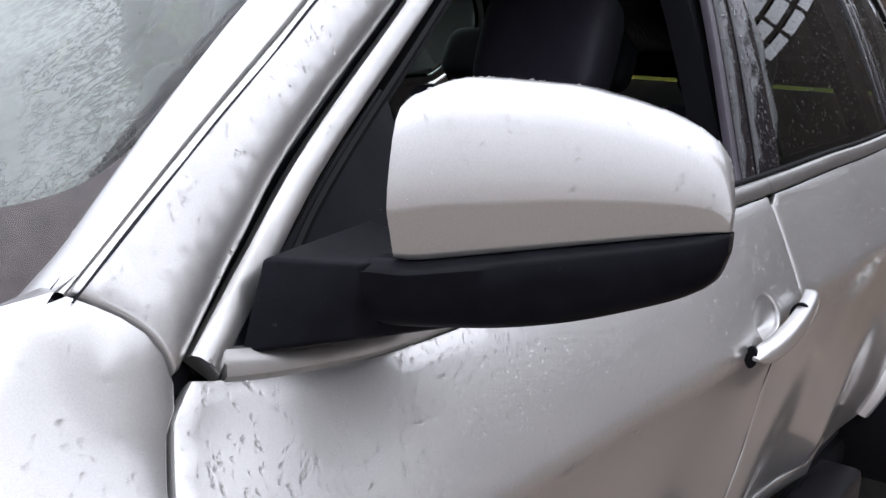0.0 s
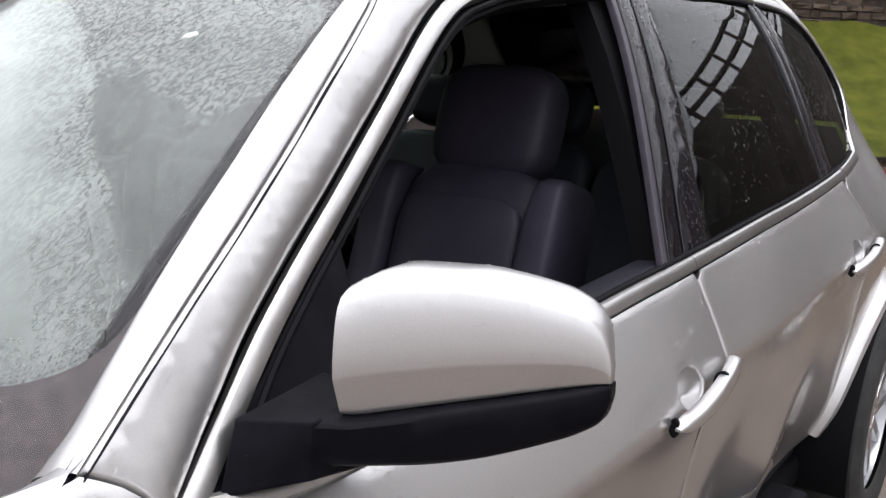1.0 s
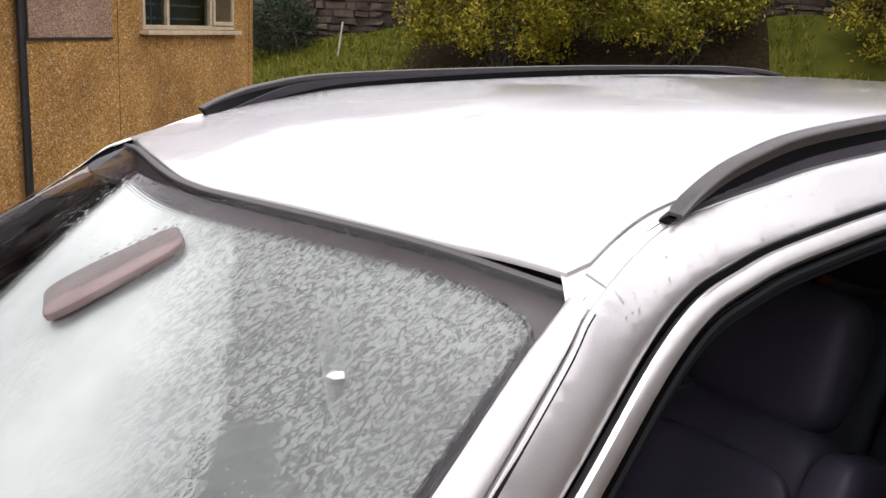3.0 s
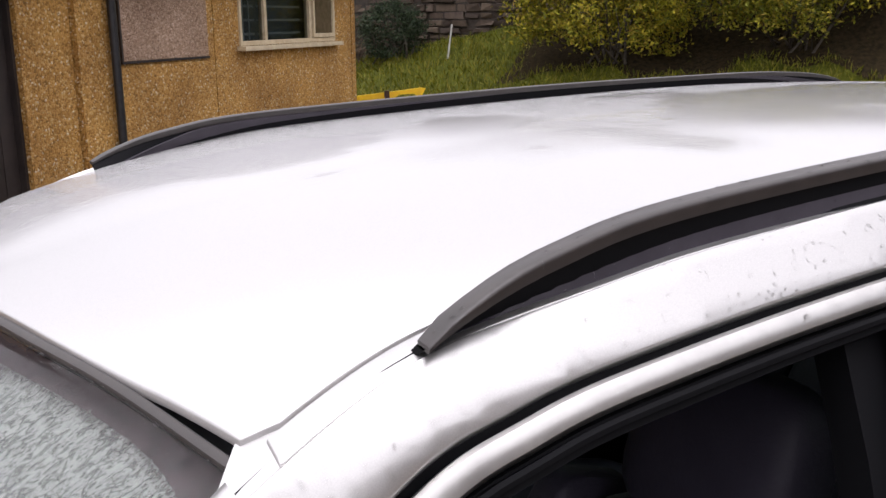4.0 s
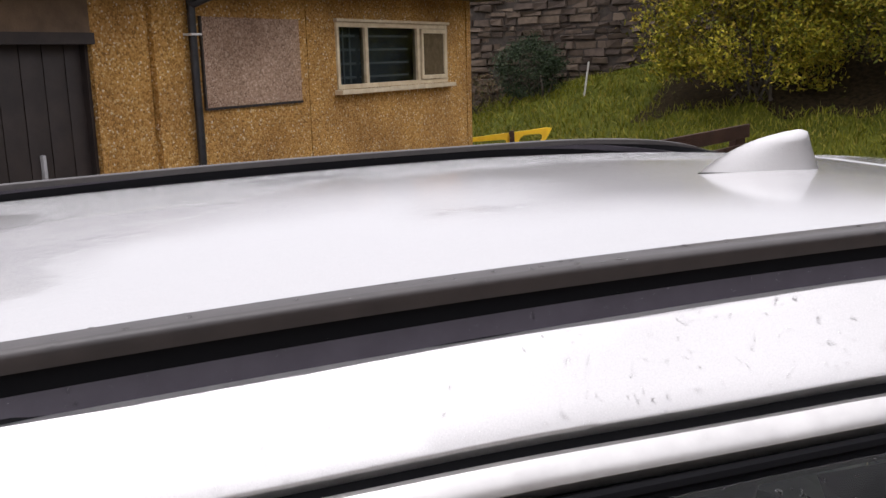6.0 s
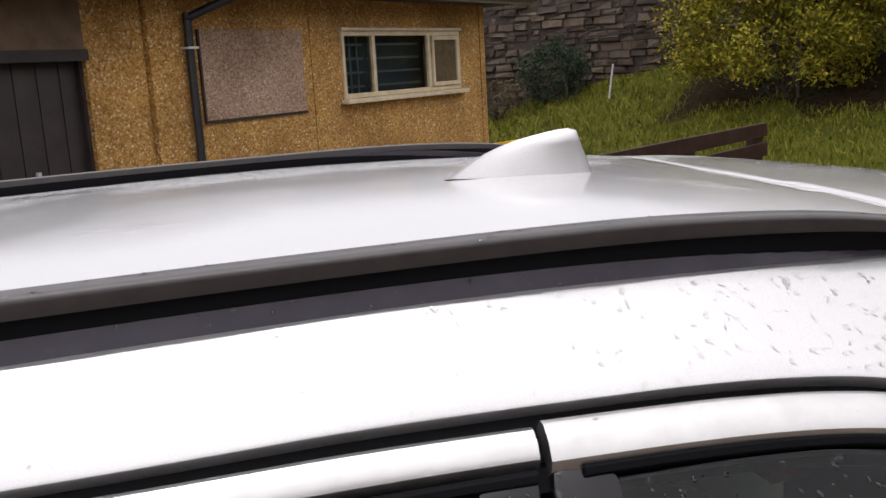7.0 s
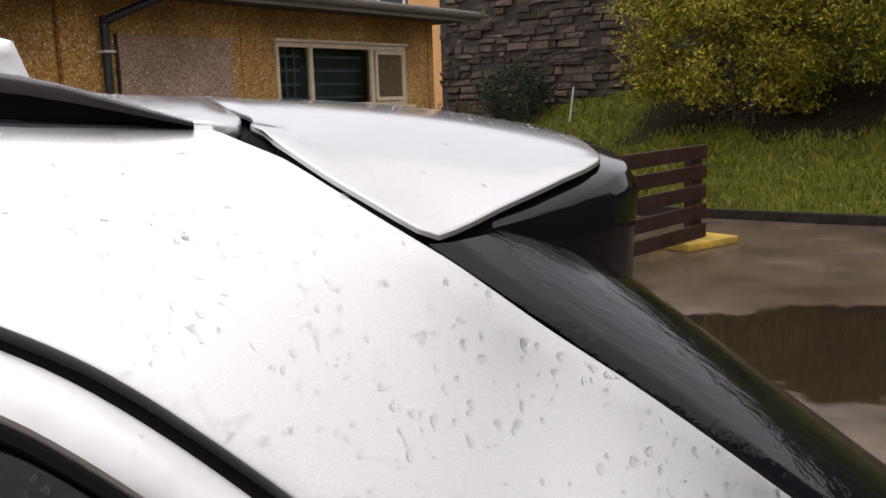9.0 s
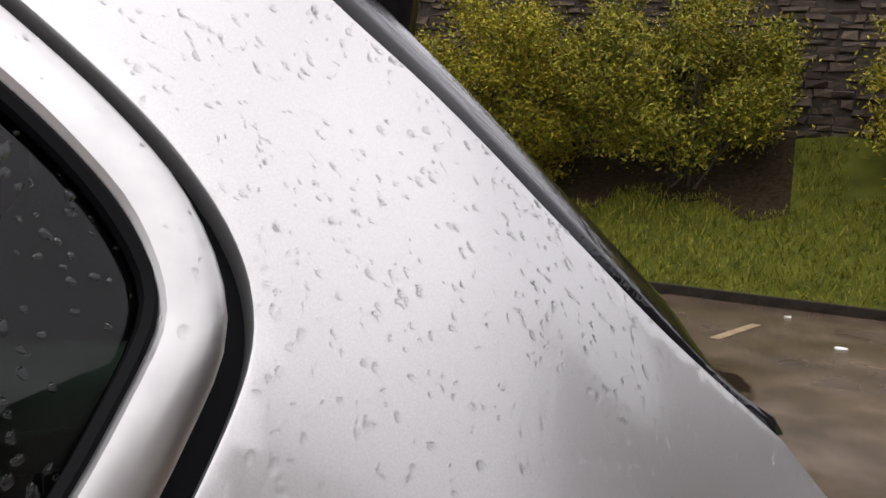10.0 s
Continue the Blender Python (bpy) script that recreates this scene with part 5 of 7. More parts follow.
# head lining under the roof, door linings
HEADLINE = mottled("grey_headlining", (0.05, 0.05, 0.055), (0.07, 0.07, 0.075), 60, 0.9, 0.3, 0.001, 500)
xs = np.linspace(1.20, 3.25, 24)
rows = [[(x, y, roof_point(np.array([[x, y]]))[0, 2] - 0.035 - 0.03 * abs(y / 0.56) ** 4) for y in np.linspace(-0.56, 0.56, 15)] for x in xs]
part("headlining", loft_bm(rows, closed=False), HEADLINE, CAR, "dark headlining")
for sign in (-1, 1):
    for x0, x1, door in ((0.75, 1.70, DOORS[sign, 0]), (1.80, 2.70, DOORS[sign, 1])):
        rings = []
        for x in np.linspace(x0, x1, 14):
            zb = np.interp(x, BELT[:, 0], BELT[:, 2])
            sb = np.interp(x, BELT[:, 0], BELT[:, 1])
            rings.append([(x, sign * (sb - 0.012), zb + 0.015), (x, sign * (sb - 0.03), zb + 0.024), (x, sign * (sb - 0.085), zb + 0.016), (x, sign * (sb - 0.11), zb - 0.03), (x, sign * (sb - 0.12), 0.85), (x, sign * (sb - 0.17), 0.80), (x, sign * (sb - 0.14), 0.74), (x, sign * (sb - 0.13), 0.42), (x, sign * (sb - 0.115), 0.44), (x, sign * (sb - 0.09), 0.84)])
        part("door_lining", loft_bm(rings), CABIN_DARK, door, "black door lining")
    # inner pillars
    for t_x, l_x, w in ((1.845, 1.665, 0.05), (2.60, 2.62, 0.06)):
        rings = []
        for t in np.linspace(0, 1, 8):
            x, z = l_x + (t_x - l_x) * t, 0.9 + 0.68 * t
            p = side_point(zline([(x, min(z, 1.6))]), -0.05, sign)[0]
            rings.append([(x - w, p[1], z), (x + w, p[1], z), (x + w * 0.8, p[1] - 0.05 * sign, z), (x - w * 0.8, p[1] - 0.05 * sign, z)])
        part("inner_pillar", loft_bm(rings), RUBBER, CAR)
    uvp = pq(even(EDGE[EDGE[:, 0] < 1.3], 0.04))
    p = side_point(uvp, -0.04, sign)
    part("inner_pillar", loft_bm([[a + (0.03, -0.03 * sign, 0), a + (0.06, 0.02 * sign, -0.02), a + (0.03, 0.04 * sign, -0.04), a + (-0.01, 0.0, -0.02)] for a in p]), CABIN_DARK, CAR)
    # upper door frame inside the surround
    uvp = lip_in[(np.arange(len(lip_in)) < len(lip_in) * 0.84) & (lip_in[:, 0] > 0.85)][::2]
    p = side_point(uvp, -0.012, sign)
    n = side_normal(uvp, sign)
    part("frame_lining", loft_bm([[a + b * 0.002, a - b * 0.02, a - b * 0.03 + np.array([0, 0, 0.03]), a - b * 0.01 + np.array([0, 0, 0.02])] for a, b in zip(p, n)]), RUBBER, CAR)
# inner mirror
tilt_ = Matrix.Translation((0.9335, -0.045, 1.4925)) @ Matrix(((0.84, 0.28, -0.46, 0), (-0.26, 0.96, 0.10, 0), (0.475, 0.0, 0.88, 0), (0, 0, 0, 1)))
bm = bmesh.new()
soft_block(bm, 0, 0, 0, 0.19, 0.135, 0.016, 0, tilt_)
part("rear_view_mirror", bm, mottled("dull_red_brown_plastic", (0.15, 0.105, 0.10), (0.21, 0.155, 0.145), 14, 0.6), CAR, "dull red-brown rear-view mirror behind the glass")
for y in (0.36,):
    bm = bmesh.new()
    soft_block(bm, 1.20, y, 1.555, 0.16, 0.34, 0.02, 0, Matrix.Translation((1.2, 0, 1.555)) @ Matrix.Rotation(radians(-22), 4, "Y") @ Matrix.Translation((-1.2, 0, -1.555)))
    part("sun_visor", bm, HEADLINE, CAR)


# the far front of the body stands a little ahead of the near one
def skew(ob):
    for o in ob.children_recursive:
        if o.type != "MESH" or o.matrix_world != Matrix.Identity(4) or o.data.get("skewed"):
            continue
        me = o.data
        co = np.empty(len(me.vertices) * 3)
        me.vertices.foreach_get("co", co)
        co = co.reshape(-1, 3)
        side = np.clip(co[:, 1] / 0.57, 0, 1.05)
        fade = np.clip((2.5 - co[:, 0]) / 1.0, 0, 1)
        high = np.clip((co[:, 2] - 0.9) / 0.4, 0, 1)
        co[:, 0] -= 0.085 * side * fade * fade * (3 - 2 * fade) * high
        me.vertices.foreach_set("co", co.ravel())
        me.update()


bpy.context.view_layer.update()
skew(CAR)


# ---- rain beads ----
def beads(name, label, spots, seed, flat=0.38, uneven=1.0):
    """Clear drops on skins: rows of (objects, count, smallest, largest radius, where(points, normals))."""
    r = np.random.default_rng(seed)
    rings, seg = ((1.0, -0.05), (0.90, 0.30), (0.66, 0.70), (0.36, 0.93)), 10
    verts, faces = [], []
    for obs, count, lo, hi, where in spots:
        tri_p, tri_n = [], []
        for ob in obs:
            me = ob.data
            me.calc_loop_triangles()
            co = np.empty(len(me.vertices) * 3)
            me.vertices.foreach_get("co", co)
            idx = np.empty(len(me.loop_triangles) * 3, int)
            me.loop_triangles.foreach_get("vertices", idx)
            t = co.reshape(-1, 3)[idx.reshape(-1, 3)]
            nn = np.cross(t[:, 1] - t[:, 0], t[:, 2] - t[:, 0])
            tri_p.append(t)
            tri_n.append(nn)
        t, nn = np.vstack(tri_p), np.vstack(tri_n)
        area = np.linalg.norm(nn, axis=1)
        nn = nn / (area[:, None] + 1e-12)
        nn *= np.where(nn[:, 2] - 0.6 * nn[:, 1] < 0, -1, 1)[:, None]
        ok = where(t.mean(1), nn)
        t, nn, area = t[ok], nn[ok], area[ok]
        pick = r.choice(len(t), count, p=area / area.sum())
        a, b = np.sqrt(r.random(count)), r.random(count)
        p = (1 - a)[:, None] * t[pick, 0] + (a * (1 - b))[:, None] * t[pick, 1] + (a * b)[:, None] * t[pick, 2]
        n = nn[pick]
        size = lo * (hi / lo) ** (r.random(count) ** 1.5)
        down = np.array([0, 0, -1.0]) - n * -n[:, 2:3]
        down /= np.linalg.norm(down, axis=1)[:, None] + 1e-6
        side = np.cross(n, down)
        steep = np.sqrt(np.clip(1 - n[:, 2] ** 2, 0, 1))
        for i in range(count):
            ph = r.uniform(0, 6.283, 2)
            w1, w2 = uneven * r.uniform(0, 0.30), uneven * r.uniform(0, 0.16)
            long = 1 + r.uniform(-0.1, 0.45) * steep[i]
            base = len(verts)
            ang = np.linspace(0, 2 * math.pi, seg, endpoint=False)
            edge = size[i] * (1 + w1 * np.cos(2 * ang + ph[0]) + w2 * np.cos(3 * ang + ph[1]))
            for k, h in rings:
                sag = 0.18 * steep[i] * (1 - k) * size[i]
                for j in range(seg):
                    verts.append(p[i] + down[i] * (k * edge[j] * math.cos(ang[j]) * long + sag) + side[i] * (k * edge[j] * math.sin(ang[j])) + n[i] * (size[i] * flat * h))
            verts.append(p[i] + down[i] * (0.2 * steep[i] * size[i]) + n[i] * size[i] * flat)
            for q in range(len(rings) - 1):
                for j in range(seg):
                    c, d = base + q * seg + j, base + q * seg + (j + 1) % seg
                    faces.append((c, d, d + seg, c + seg))
            c = base + (len(rings) - 1) * seg
            faces += [(c + j, c + (j + 1) % seg, base + len(rings) * seg) for j in range(seg)]
    return tagged(mesh_object(name, verts, faces, WATER, None), label, "rain drops", kind="stuff")


def near(*names):
    """The car's near-side parts of these names."""
    found = []
    for o in CAR.children_recursive:
        if o.type == "MESH" and o.name.split(".")[0] in names:
            box_ = np.array([v[:] for v in o.bound_box])
            if box_[:, 1].mean() < 0.1:
                found.append(o)
    return found


outer = lambda p, n: (np.abs(n[:, 0]) < 0.85) & (n[:, 2] - n[:, 1] > 0.35) & (p[:, 1] < 0)
beads("rain_drops", "clear rain drops beaded on the silver body", [
    (near("side_panel"), 4600, 0.0008, 0.0034, lambda p, n: outer(p, n) & (p[:, 0] > 2.75) & (p[:, 2] > 1.02)),
    (near("side_panel"), 1100, 0.0009, 0.0026, lambda p, n: outer(p, n) & (p[:, 0] < 2.75)),
    (near("pillar_strip"), 200, 0.0006, 0.0018, outer),
    (near("front_door", "rear_door"), 900, 0.0006, 0.0018, lambda p, n: outer(p, n) & (p[:, 2] > 0.6) & (p[:, 2] < 0.92)),
    (near("front_wing"), 900, 0.0010, 0.0032, lambda p, n: outer(p, n) & (p[:, 0] > 0.1) & (p[:, 2] > 0.8)),
    (near("bonnet"), 500, 0.0010, 0.0030, lambda p, n: outer(p, n) & (p[:, 0] > 0.1)),
    (near("window_trim", "quarter_trim", "belt_trim"), 800, 0.0009, 0.0028, lambda p, n: outer(p, n)),
    (near("antenna_fin"), 160, 0.0005, 0.0022, lambda p, n: n[:, 1] < 0.3),
    (near("spoiler_top"), 300, 0.0006, 0.0026, lambda p, n: n[:, 2] > 0.5),
], 31, 0.18)
beads("rain_drops", "round rain drops standing on the doors and mirror cap", [
    (near("front_door", "rear_door"), 6500, 0.0014, 0.0031, lambda p, n: outer(p, n) & (p[:, 2] > 0.92)),
    (near("cap"), 420, 0.0009, 0.0022, lambda p, n: n[:, 2] - n[:, 1] - n[:, 0] > 0.2),
], 34, 0.50, 0.35)
beads("rain_drops", "clear rain drops on the dark window glass and black trim", [
    (near("pillar_cover"), 1300, 0.0012, 0.0034, outer),
    (near("rear_window"), 1000, 0.0011, 0.0028, lambda p, n: outer(p, n) & (p[:, 0] < 2.8)),
    (near("quarter_window"), 1100, 0.0012, 0.0034, outer),
    (near("rail_skirt", "rail_bar"), 600, 0.0009, 0.0026, lambda p, n: (n[:, 2] > 0.2) & (p[:, 1] < 0)),
    (near("sail_panel", "lower_shell", "arm"), 260, 0.0005, 0.0018, lambda p, n: (n[:, 2] - n[:, 1] > 0.6)),
], 32)
beads("rain_drops", "small rain drops on the windscreen", [
    (near("windscreen"), 1500, 0.0012, 0.0030, lambda p, n: (n[:, 2] > 0.5) & (p[:, 1] < 0.35) & (p[:, 2] > 1.50)),
    (near("windscreen"), 1200, 0.0010, 0.0020, lambda p, n: (n[:, 2] > 0.5) & (p[:, 1] < -0.25) & (p[:, 2] > 1.10)),
], 33, 0.3)


# ---- ground ----
def asphalt_material():
    m = material("wet_asphalt", (0.04, 0.035, 0.03), 0.4)
    v = coords(m)
    broad = noise_of(m, v, 0.35, 4)
    grit = noise_of(m, v, 90, 3)
    stain = noise_of(m, v, 1.6, 6)
    col = ramp(m, stain, [(0.3, (0.052, 0.037, 0.026)), (0.55, (0.105, 0.075, 0.052)), (0.8, (0.155, 0.115, 0.082))])
    # one large puddle behind the car, with a ragged edge
    far = m.node_tree.nodes.new("ShaderNodeVectorMath")
    far.operation = "DISTANCE"
    wire(m, coords(m, (0.40, 0.52, 0)), far.inputs[0])
    far.inputs[1].default_value = (7.35 * 0.40, 4.0 * 0.52, 0)
    ragged = m.node_tree.nodes.new("ShaderNodeMath")
    ragged.operation = "MULTIPLY_ADD"
    wire(m, noise_of(m, v, 1.1, 5), ragged.inputs[0])
    ragged.inputs[1].default_value = 0.9
    wire(m, far.outputs["Value"], ragged.inputs[2])
    dry = ramp(m, ragged.outputs[0], [(0.0, (0, 0, 0)), (0.95, (0, 0, 0)), (1.0, (1, 1, 1))])
    wetter = m.node_tree.nodes.new("ShaderNodeMix")
    wetter.data_type = "RGBA"
    wire(m, dry, wetter.inputs["Factor"])
    wetter.inputs["A"].default_value = (0.022, 0.015, 0.010, 1)
    wire(m, col, wetter.inputs["B"])
    wire(m, wetter.outputs["Result"], bsdf(m).inputs["Base Color"])
    gloss = ramp(m, broad, [(0.40, (0.10, 0.10, 0.10)), (0.52, (0.24, 0.24, 0.24)), (0.7, (0.36, 0.36, 0.36))])
    smooth_ = m.node_tree.nodes.new("ShaderNodeMix")
    smooth_.data_type = "RGBA"
    wire(m, dry, smooth_.inputs["Factor"])
    smooth_.inputs["A"].default_value = (0.05, 0.05, 0.05, 1)
    wire(m, gloss, smooth_.inputs["B"])
    wire(m, smooth_.outputs["Result"], bsdf(m).inputs["Roughness"])
    mask = m.node_tree.nodes.new("ShaderNodeMix")
    mask.data_type = "RGBA"
    wire(m, dry, mask.inputs["Factor"])
    mask.inputs["A"].default_value = (0, 0, 0, 1)
    wire(m, ramp(m, broad, [(0.40, (0.25, 0.25, 0.25)), (0.56, (1, 1, 1))]), mask.inputs["B"])
    mask = mask.outputs["Result"]
    mul = m.node_tree.nodes.new("ShaderNodeMath")
    mul.operation = "MULTIPLY"
    wire(m, grit, mul.inputs[0])
    wire(m, mask, mul.inputs[1])
    wire(m, bump_of(m, mul.outputs[0], 0.6, 0.006), bsdf(m).inputs["Normal"])
    return m


bm = bmesh.new()
bmesh.ops.create_grid(bm, x_segments=60, y_segments=60, size=400)
tagged(part("ground", bm, asphalt_material(), None), "wet brown-grey asphalt yard with puddles", "ground", kind="structure")

# far bank: along runs beside the kerb, back goes up to the retaining wall
ORIGIN, ALONG, BACK = np.array([12.9, 12.6]), np.array([0.6606, -0.7507]), np.array([0.7507, 0.6606])


def bank_place(s, off):
    """Plan place at s along the wall and off metres in front of it."""
    return ORIGIN + ALONG * s - BACK * off


def bank_height(s, off):
    top = np.interp(s, [-14, -6.5, -4.9, -3.0, 0, 4, 9, 20], [0.5, 0.85, 1.37, 1.64, 1.85, 2.25, 2.4, 2.5])
    t = np.clip(1 - off / 4.42, 0, 1)
    z = 0.10 + (top - 0.10) * (0.80 * t + 0.20 * t * t)
    return z + 0.05 * math.sin(1.7 * s + 2 * off) * t + 0.03 * math.sin(4.1 * s - 3 * off) * min(1, 3 * t)


GRASS = mottled("short_grass", (0.040, 0.048, 0.005), (0.085, 0.090, 0.010), 2.2, 0.85, 0.8, 0.03, 30, Specular_IOR_Level=0.1)
ss, oo = np.linspace(-14, 24, 110), np.linspace(4.48, -0.3, 30)
rows = [[(*bank_place(s, o), bank_height(s, o)) for s in ss] for o in oo]
bank = part("grass_bank", loft_bm(rows, closed=False), GRASS, None)
tagged(bank, "sloping rough grass bank below the stone wall", "grass bank", kind="structure")



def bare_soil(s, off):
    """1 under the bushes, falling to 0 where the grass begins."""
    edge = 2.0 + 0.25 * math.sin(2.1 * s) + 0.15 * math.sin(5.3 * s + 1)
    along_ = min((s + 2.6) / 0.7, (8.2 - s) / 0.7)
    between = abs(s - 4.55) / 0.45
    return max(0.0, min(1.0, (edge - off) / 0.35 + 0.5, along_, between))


# soil and litter, with the bushes' shade put into the dark colour
SHADED_SOIL = mottled("shaded_leaf_litter", (0.012, 0.009, 0.005), (0.042, 0.030, 0.014), 14, 0.95, 0.9, 0.02, 60, Specular_IOR_Level=0.08)
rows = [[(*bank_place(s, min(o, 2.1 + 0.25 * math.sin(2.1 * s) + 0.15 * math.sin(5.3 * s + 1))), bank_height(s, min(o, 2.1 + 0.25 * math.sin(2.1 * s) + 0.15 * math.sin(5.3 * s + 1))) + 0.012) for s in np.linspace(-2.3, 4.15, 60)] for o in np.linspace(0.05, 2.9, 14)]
tagged(part("soil", loft_bm(rows, closed=False), SHADED_SOIL, None), "bare soil and leaf litter, darkened for the shade under the bushes", "soil", kind="structure")

# blades of grass on the bank
rng = np.random.default_rng(5)
bv, bf = [], []
for _ in range(40000):
    s, o = rng.uniform(-8, 9), rng.uniform(0.1, 4.42)
    if bare_soil(s, o) > 0.5 + 0.45 * rng.random():
        continue
    p = bank_place(s, o)
    z = bank_height(s, o) - 0.01
    h, w, a = rng.uniform(0.04, 0.15) * rng.uniform(0.6, 1.3), rng.uniform(0.006, 0.013), rng.uniform(0, 6.283)
    lx, ly = rng.normal(0, 0.05, 2)
    c, q = w * math.cos(a), w * math.sin(a)
    b0 = len(bv)
    bv += [(p[0] - c, p[1] - q, z), (p[0] + c, p[1] + q, z), (p[0] + lx * 0.5 + c * 0.7, p[1] + ly * 0.5 + q * 0.7, z + h * 0.6), (p[0] + lx, p[1] + ly, z + h)]
    bf += [(b0, b0 + 1, b0 + 2), (b0, b0 + 2, b0 + 3)]


def leaf_material(name, tones, rough=0.55):
    m = material(name, tones[0], rough, Specular_IOR_Level=0.12)
    g = m.node_tree.nodes.new("ShaderNodeNewGeometry")
    col = ramp(m, g.outputs["Random Per Island"], [(i / (len(tones) - 1), t) for i, t in enumerate(tones)])
    wire(m, col, bsdf(m).inputs["Base Color"])
    return m


BLADES = leaf_material("grass_blades", [(0.050, 0.060, 0.005), (0.105, 0.115, 0.009), (0.17, 0.165, 0.015), (0.24, 0.20, 0.04)])
tagged(mesh_object("grass_blades", bv, bf, BLADES, None, smooth=False), "rough wet grass blades on the bank", "grass", kind="stuff")

# kerb of single stones
KERB = mottled("dark_kerb_stone", (0.016, 0.013, 0.010), (0.035, 0.029, 0.022), 8, 0.8, 0.9, 0.012, 40, Specular_IOR_Level=0.08)
kerb = thing("kerb", "low dark kerb of wet concrete stones along the grass", "kerb")
kerb["kind"] = "structure"
me = None
for i in range(34):
    s = -7 + 0.62 * i
    p = bank_place(s, 4.50)
    m = pose(p[0], p[1], 0.0, 0, 0, math.degrees(math.atan2(ALONG[1], ALONG[0])) + rng.normal(0, 0.4))
    if me is None:
        bm = bmesh.new()
        box(bm, -0.308, 0.308, -0.06, 0.06, -0.05, 0.12, 0.006)
        first = part("kerb_stone", bm, KERB, kerb)
        first.matrix_local = m
        me = first.data
    else:
        o = new("kerb_stone", me)
        o.parent, o.matrix_local = kerb, m

# ---- retaining wall of rough stone ----
STONE = material("rough_stone", (0.1, 0.085, 0.07), 0.85)
oi = STONE.node_tree.nodes.new("ShaderNodeObjectInfo")
gi = STONE.node_tree.nodes.new("ShaderNodeNewGeometry")
addn = STONE.node_tree.nodes.new("ShaderNodeMath")
addn.operation = "ADD"
wire(STONE, oi.outputs["Random"], addn.inputs[0])
wire(STONE, gi.outputs["Random Per Island"], addn.inputs[1])
frac = STONE.node_tree.nodes.new("ShaderNodeMath")
frac.operation = "FRACT"
wire(STONE, addn.outputs[0], frac.inputs[0])
v = coords(STONE)
tone = ramp(STONE, frac.outputs[0], [(0, (0.052, 0.036, 0.026)), (0.35, (0.078, 0.055, 0.040)), (0.7, (0.104, 0.075, 0.053)), (1, (0.135, 0.10, 0.07))])
spots = noise_of(STONE, v, 9, 6)
mixn = STONE.node_tree.nodes.new("ShaderNodeMix")
mixn.data_type, mixn.blend_type = "RGBA", "MULTIPLY"
mixn.inputs["Factor"].default_value = 1.0
wire(STONE, tone, mixn.inputs["A"])
wire(STONE, ramp(STONE, spots, [(0.25, (0.55, 0.52, 0.5)), (0.7, (1.1, 1.08, 1.05))]), mixn.inputs["B"])
wire(STONE, mixn.outputs["Result"], bsdf(STONE).inputs["Base Color"])
wire(STONE, bump_of(STONE, noise_of(STONE, v, 30, 6), 0.7, 0.02), bsdf(STONE).inputs["Normal"])
MORTAR = mottled("dark_mortar", (0.03, 0.023, 0.018), (0.055, 0.043, 0.034), 12, 0.9, 0.6, 0.01, 60)
wall_angle = math.degrees(math.atan2(ALONG[1], ALONG[0]))
WALL_M = pose(ORIGIN[0], ORIGIN[1], 0, 0, 0, wall_angle)
retaining = thing("retaining_wall", "tall dark retaining wall of rough coursed stone", "stone wall")
retaining["kind"] = "structure"
bm = bmesh.new()
box(bm, -7.25, -3.0, 0.10, 0.7, 0.0, 4.05, 0, WALL_M)
for i in range(6):
    box(bm, -7.0 + 0.5 * i, -3.0, 0.10, 0.7, 4.05 + 0.155 * i, 4.205 + 0.155 * i, 0, WALL_M)
box(bm, -3.0, 24, 0.10, 0.7, 0.0, 5.0, 0, WALL_M)
part("wall_core", bm, MORTAR, retaining, smooth=False)
WALL_STONES = []
z = 0.5
while z < 4.95:
    h = rng.uniform(0.075, 0.17)
    x = -7.3 + 3.2 * max(0.0, z - 4.05) + rng.uniform(0, 0.3)
    while x < 23.5:
        w = rng.uniform(0.13, 0.46)
        WALL_STONES.append((x, z, w, h, rng.uniform(-0.03, 0.07)))
        x += w + rng.uniform(0.012, 0.03)
    z += h + rng.uniform(0.012, 0.025)


def stone_verts(x, z, w, h, out):
    jit = rng.normal(0, 0.017, (8, 3))
    base = [(x, 0.14, z), (x + w, 0.14, z), (x + w, 0.14, z + h), (x, 0.14, z + h), (x + 0.012, 0.08 - out, z + 0.012), (x + w - 0.012, 0.08 - out, z + 0.012), (x + w - 0.012, 0.08 - out, z + h - 0.012), (x + 0.012, 0.08 - out, z + h - 0.012)]
    return np.array(base) + jit * (1, 1, 0.7)


STONE_FACES = [(4, 5, 6, 7), (0, 1, 5, 4), (1, 2, 6, 5), (2, 3, 7, 6), (3, 0, 4, 7)]
near_stones, rest_v, rest_f = 0, [], []
for x, z, w, h, out in WALL_STONES:
    pv = [WALL_M @ Vector(p) for p in stone_verts(x, z, w, h, out)]
    if -7.0 < x < -2.4 and 1.3 < z < 3.6 and near_stones < 300:
        mesh_object("stone", pv, STONE_FACES, STONE, retaining, smooth=False)
        near_stones += 1
    else:
        b0 = len(rest_v)
        rest_v += pv
        rest_f += [tuple(b0 + i for i in f) for f in STONE_FACES]
tagged(mesh_object("wall_stones", rest_v, rest_f, STONE, retaining, smooth=False), kind="stuff")


# ---- bushes ----
BARK = mottled("dark_bark", (0.03, 0.025, 0.018), (0.07, 0.055, 0.04), 20, 0.9, 0.6, 0.01, 80)


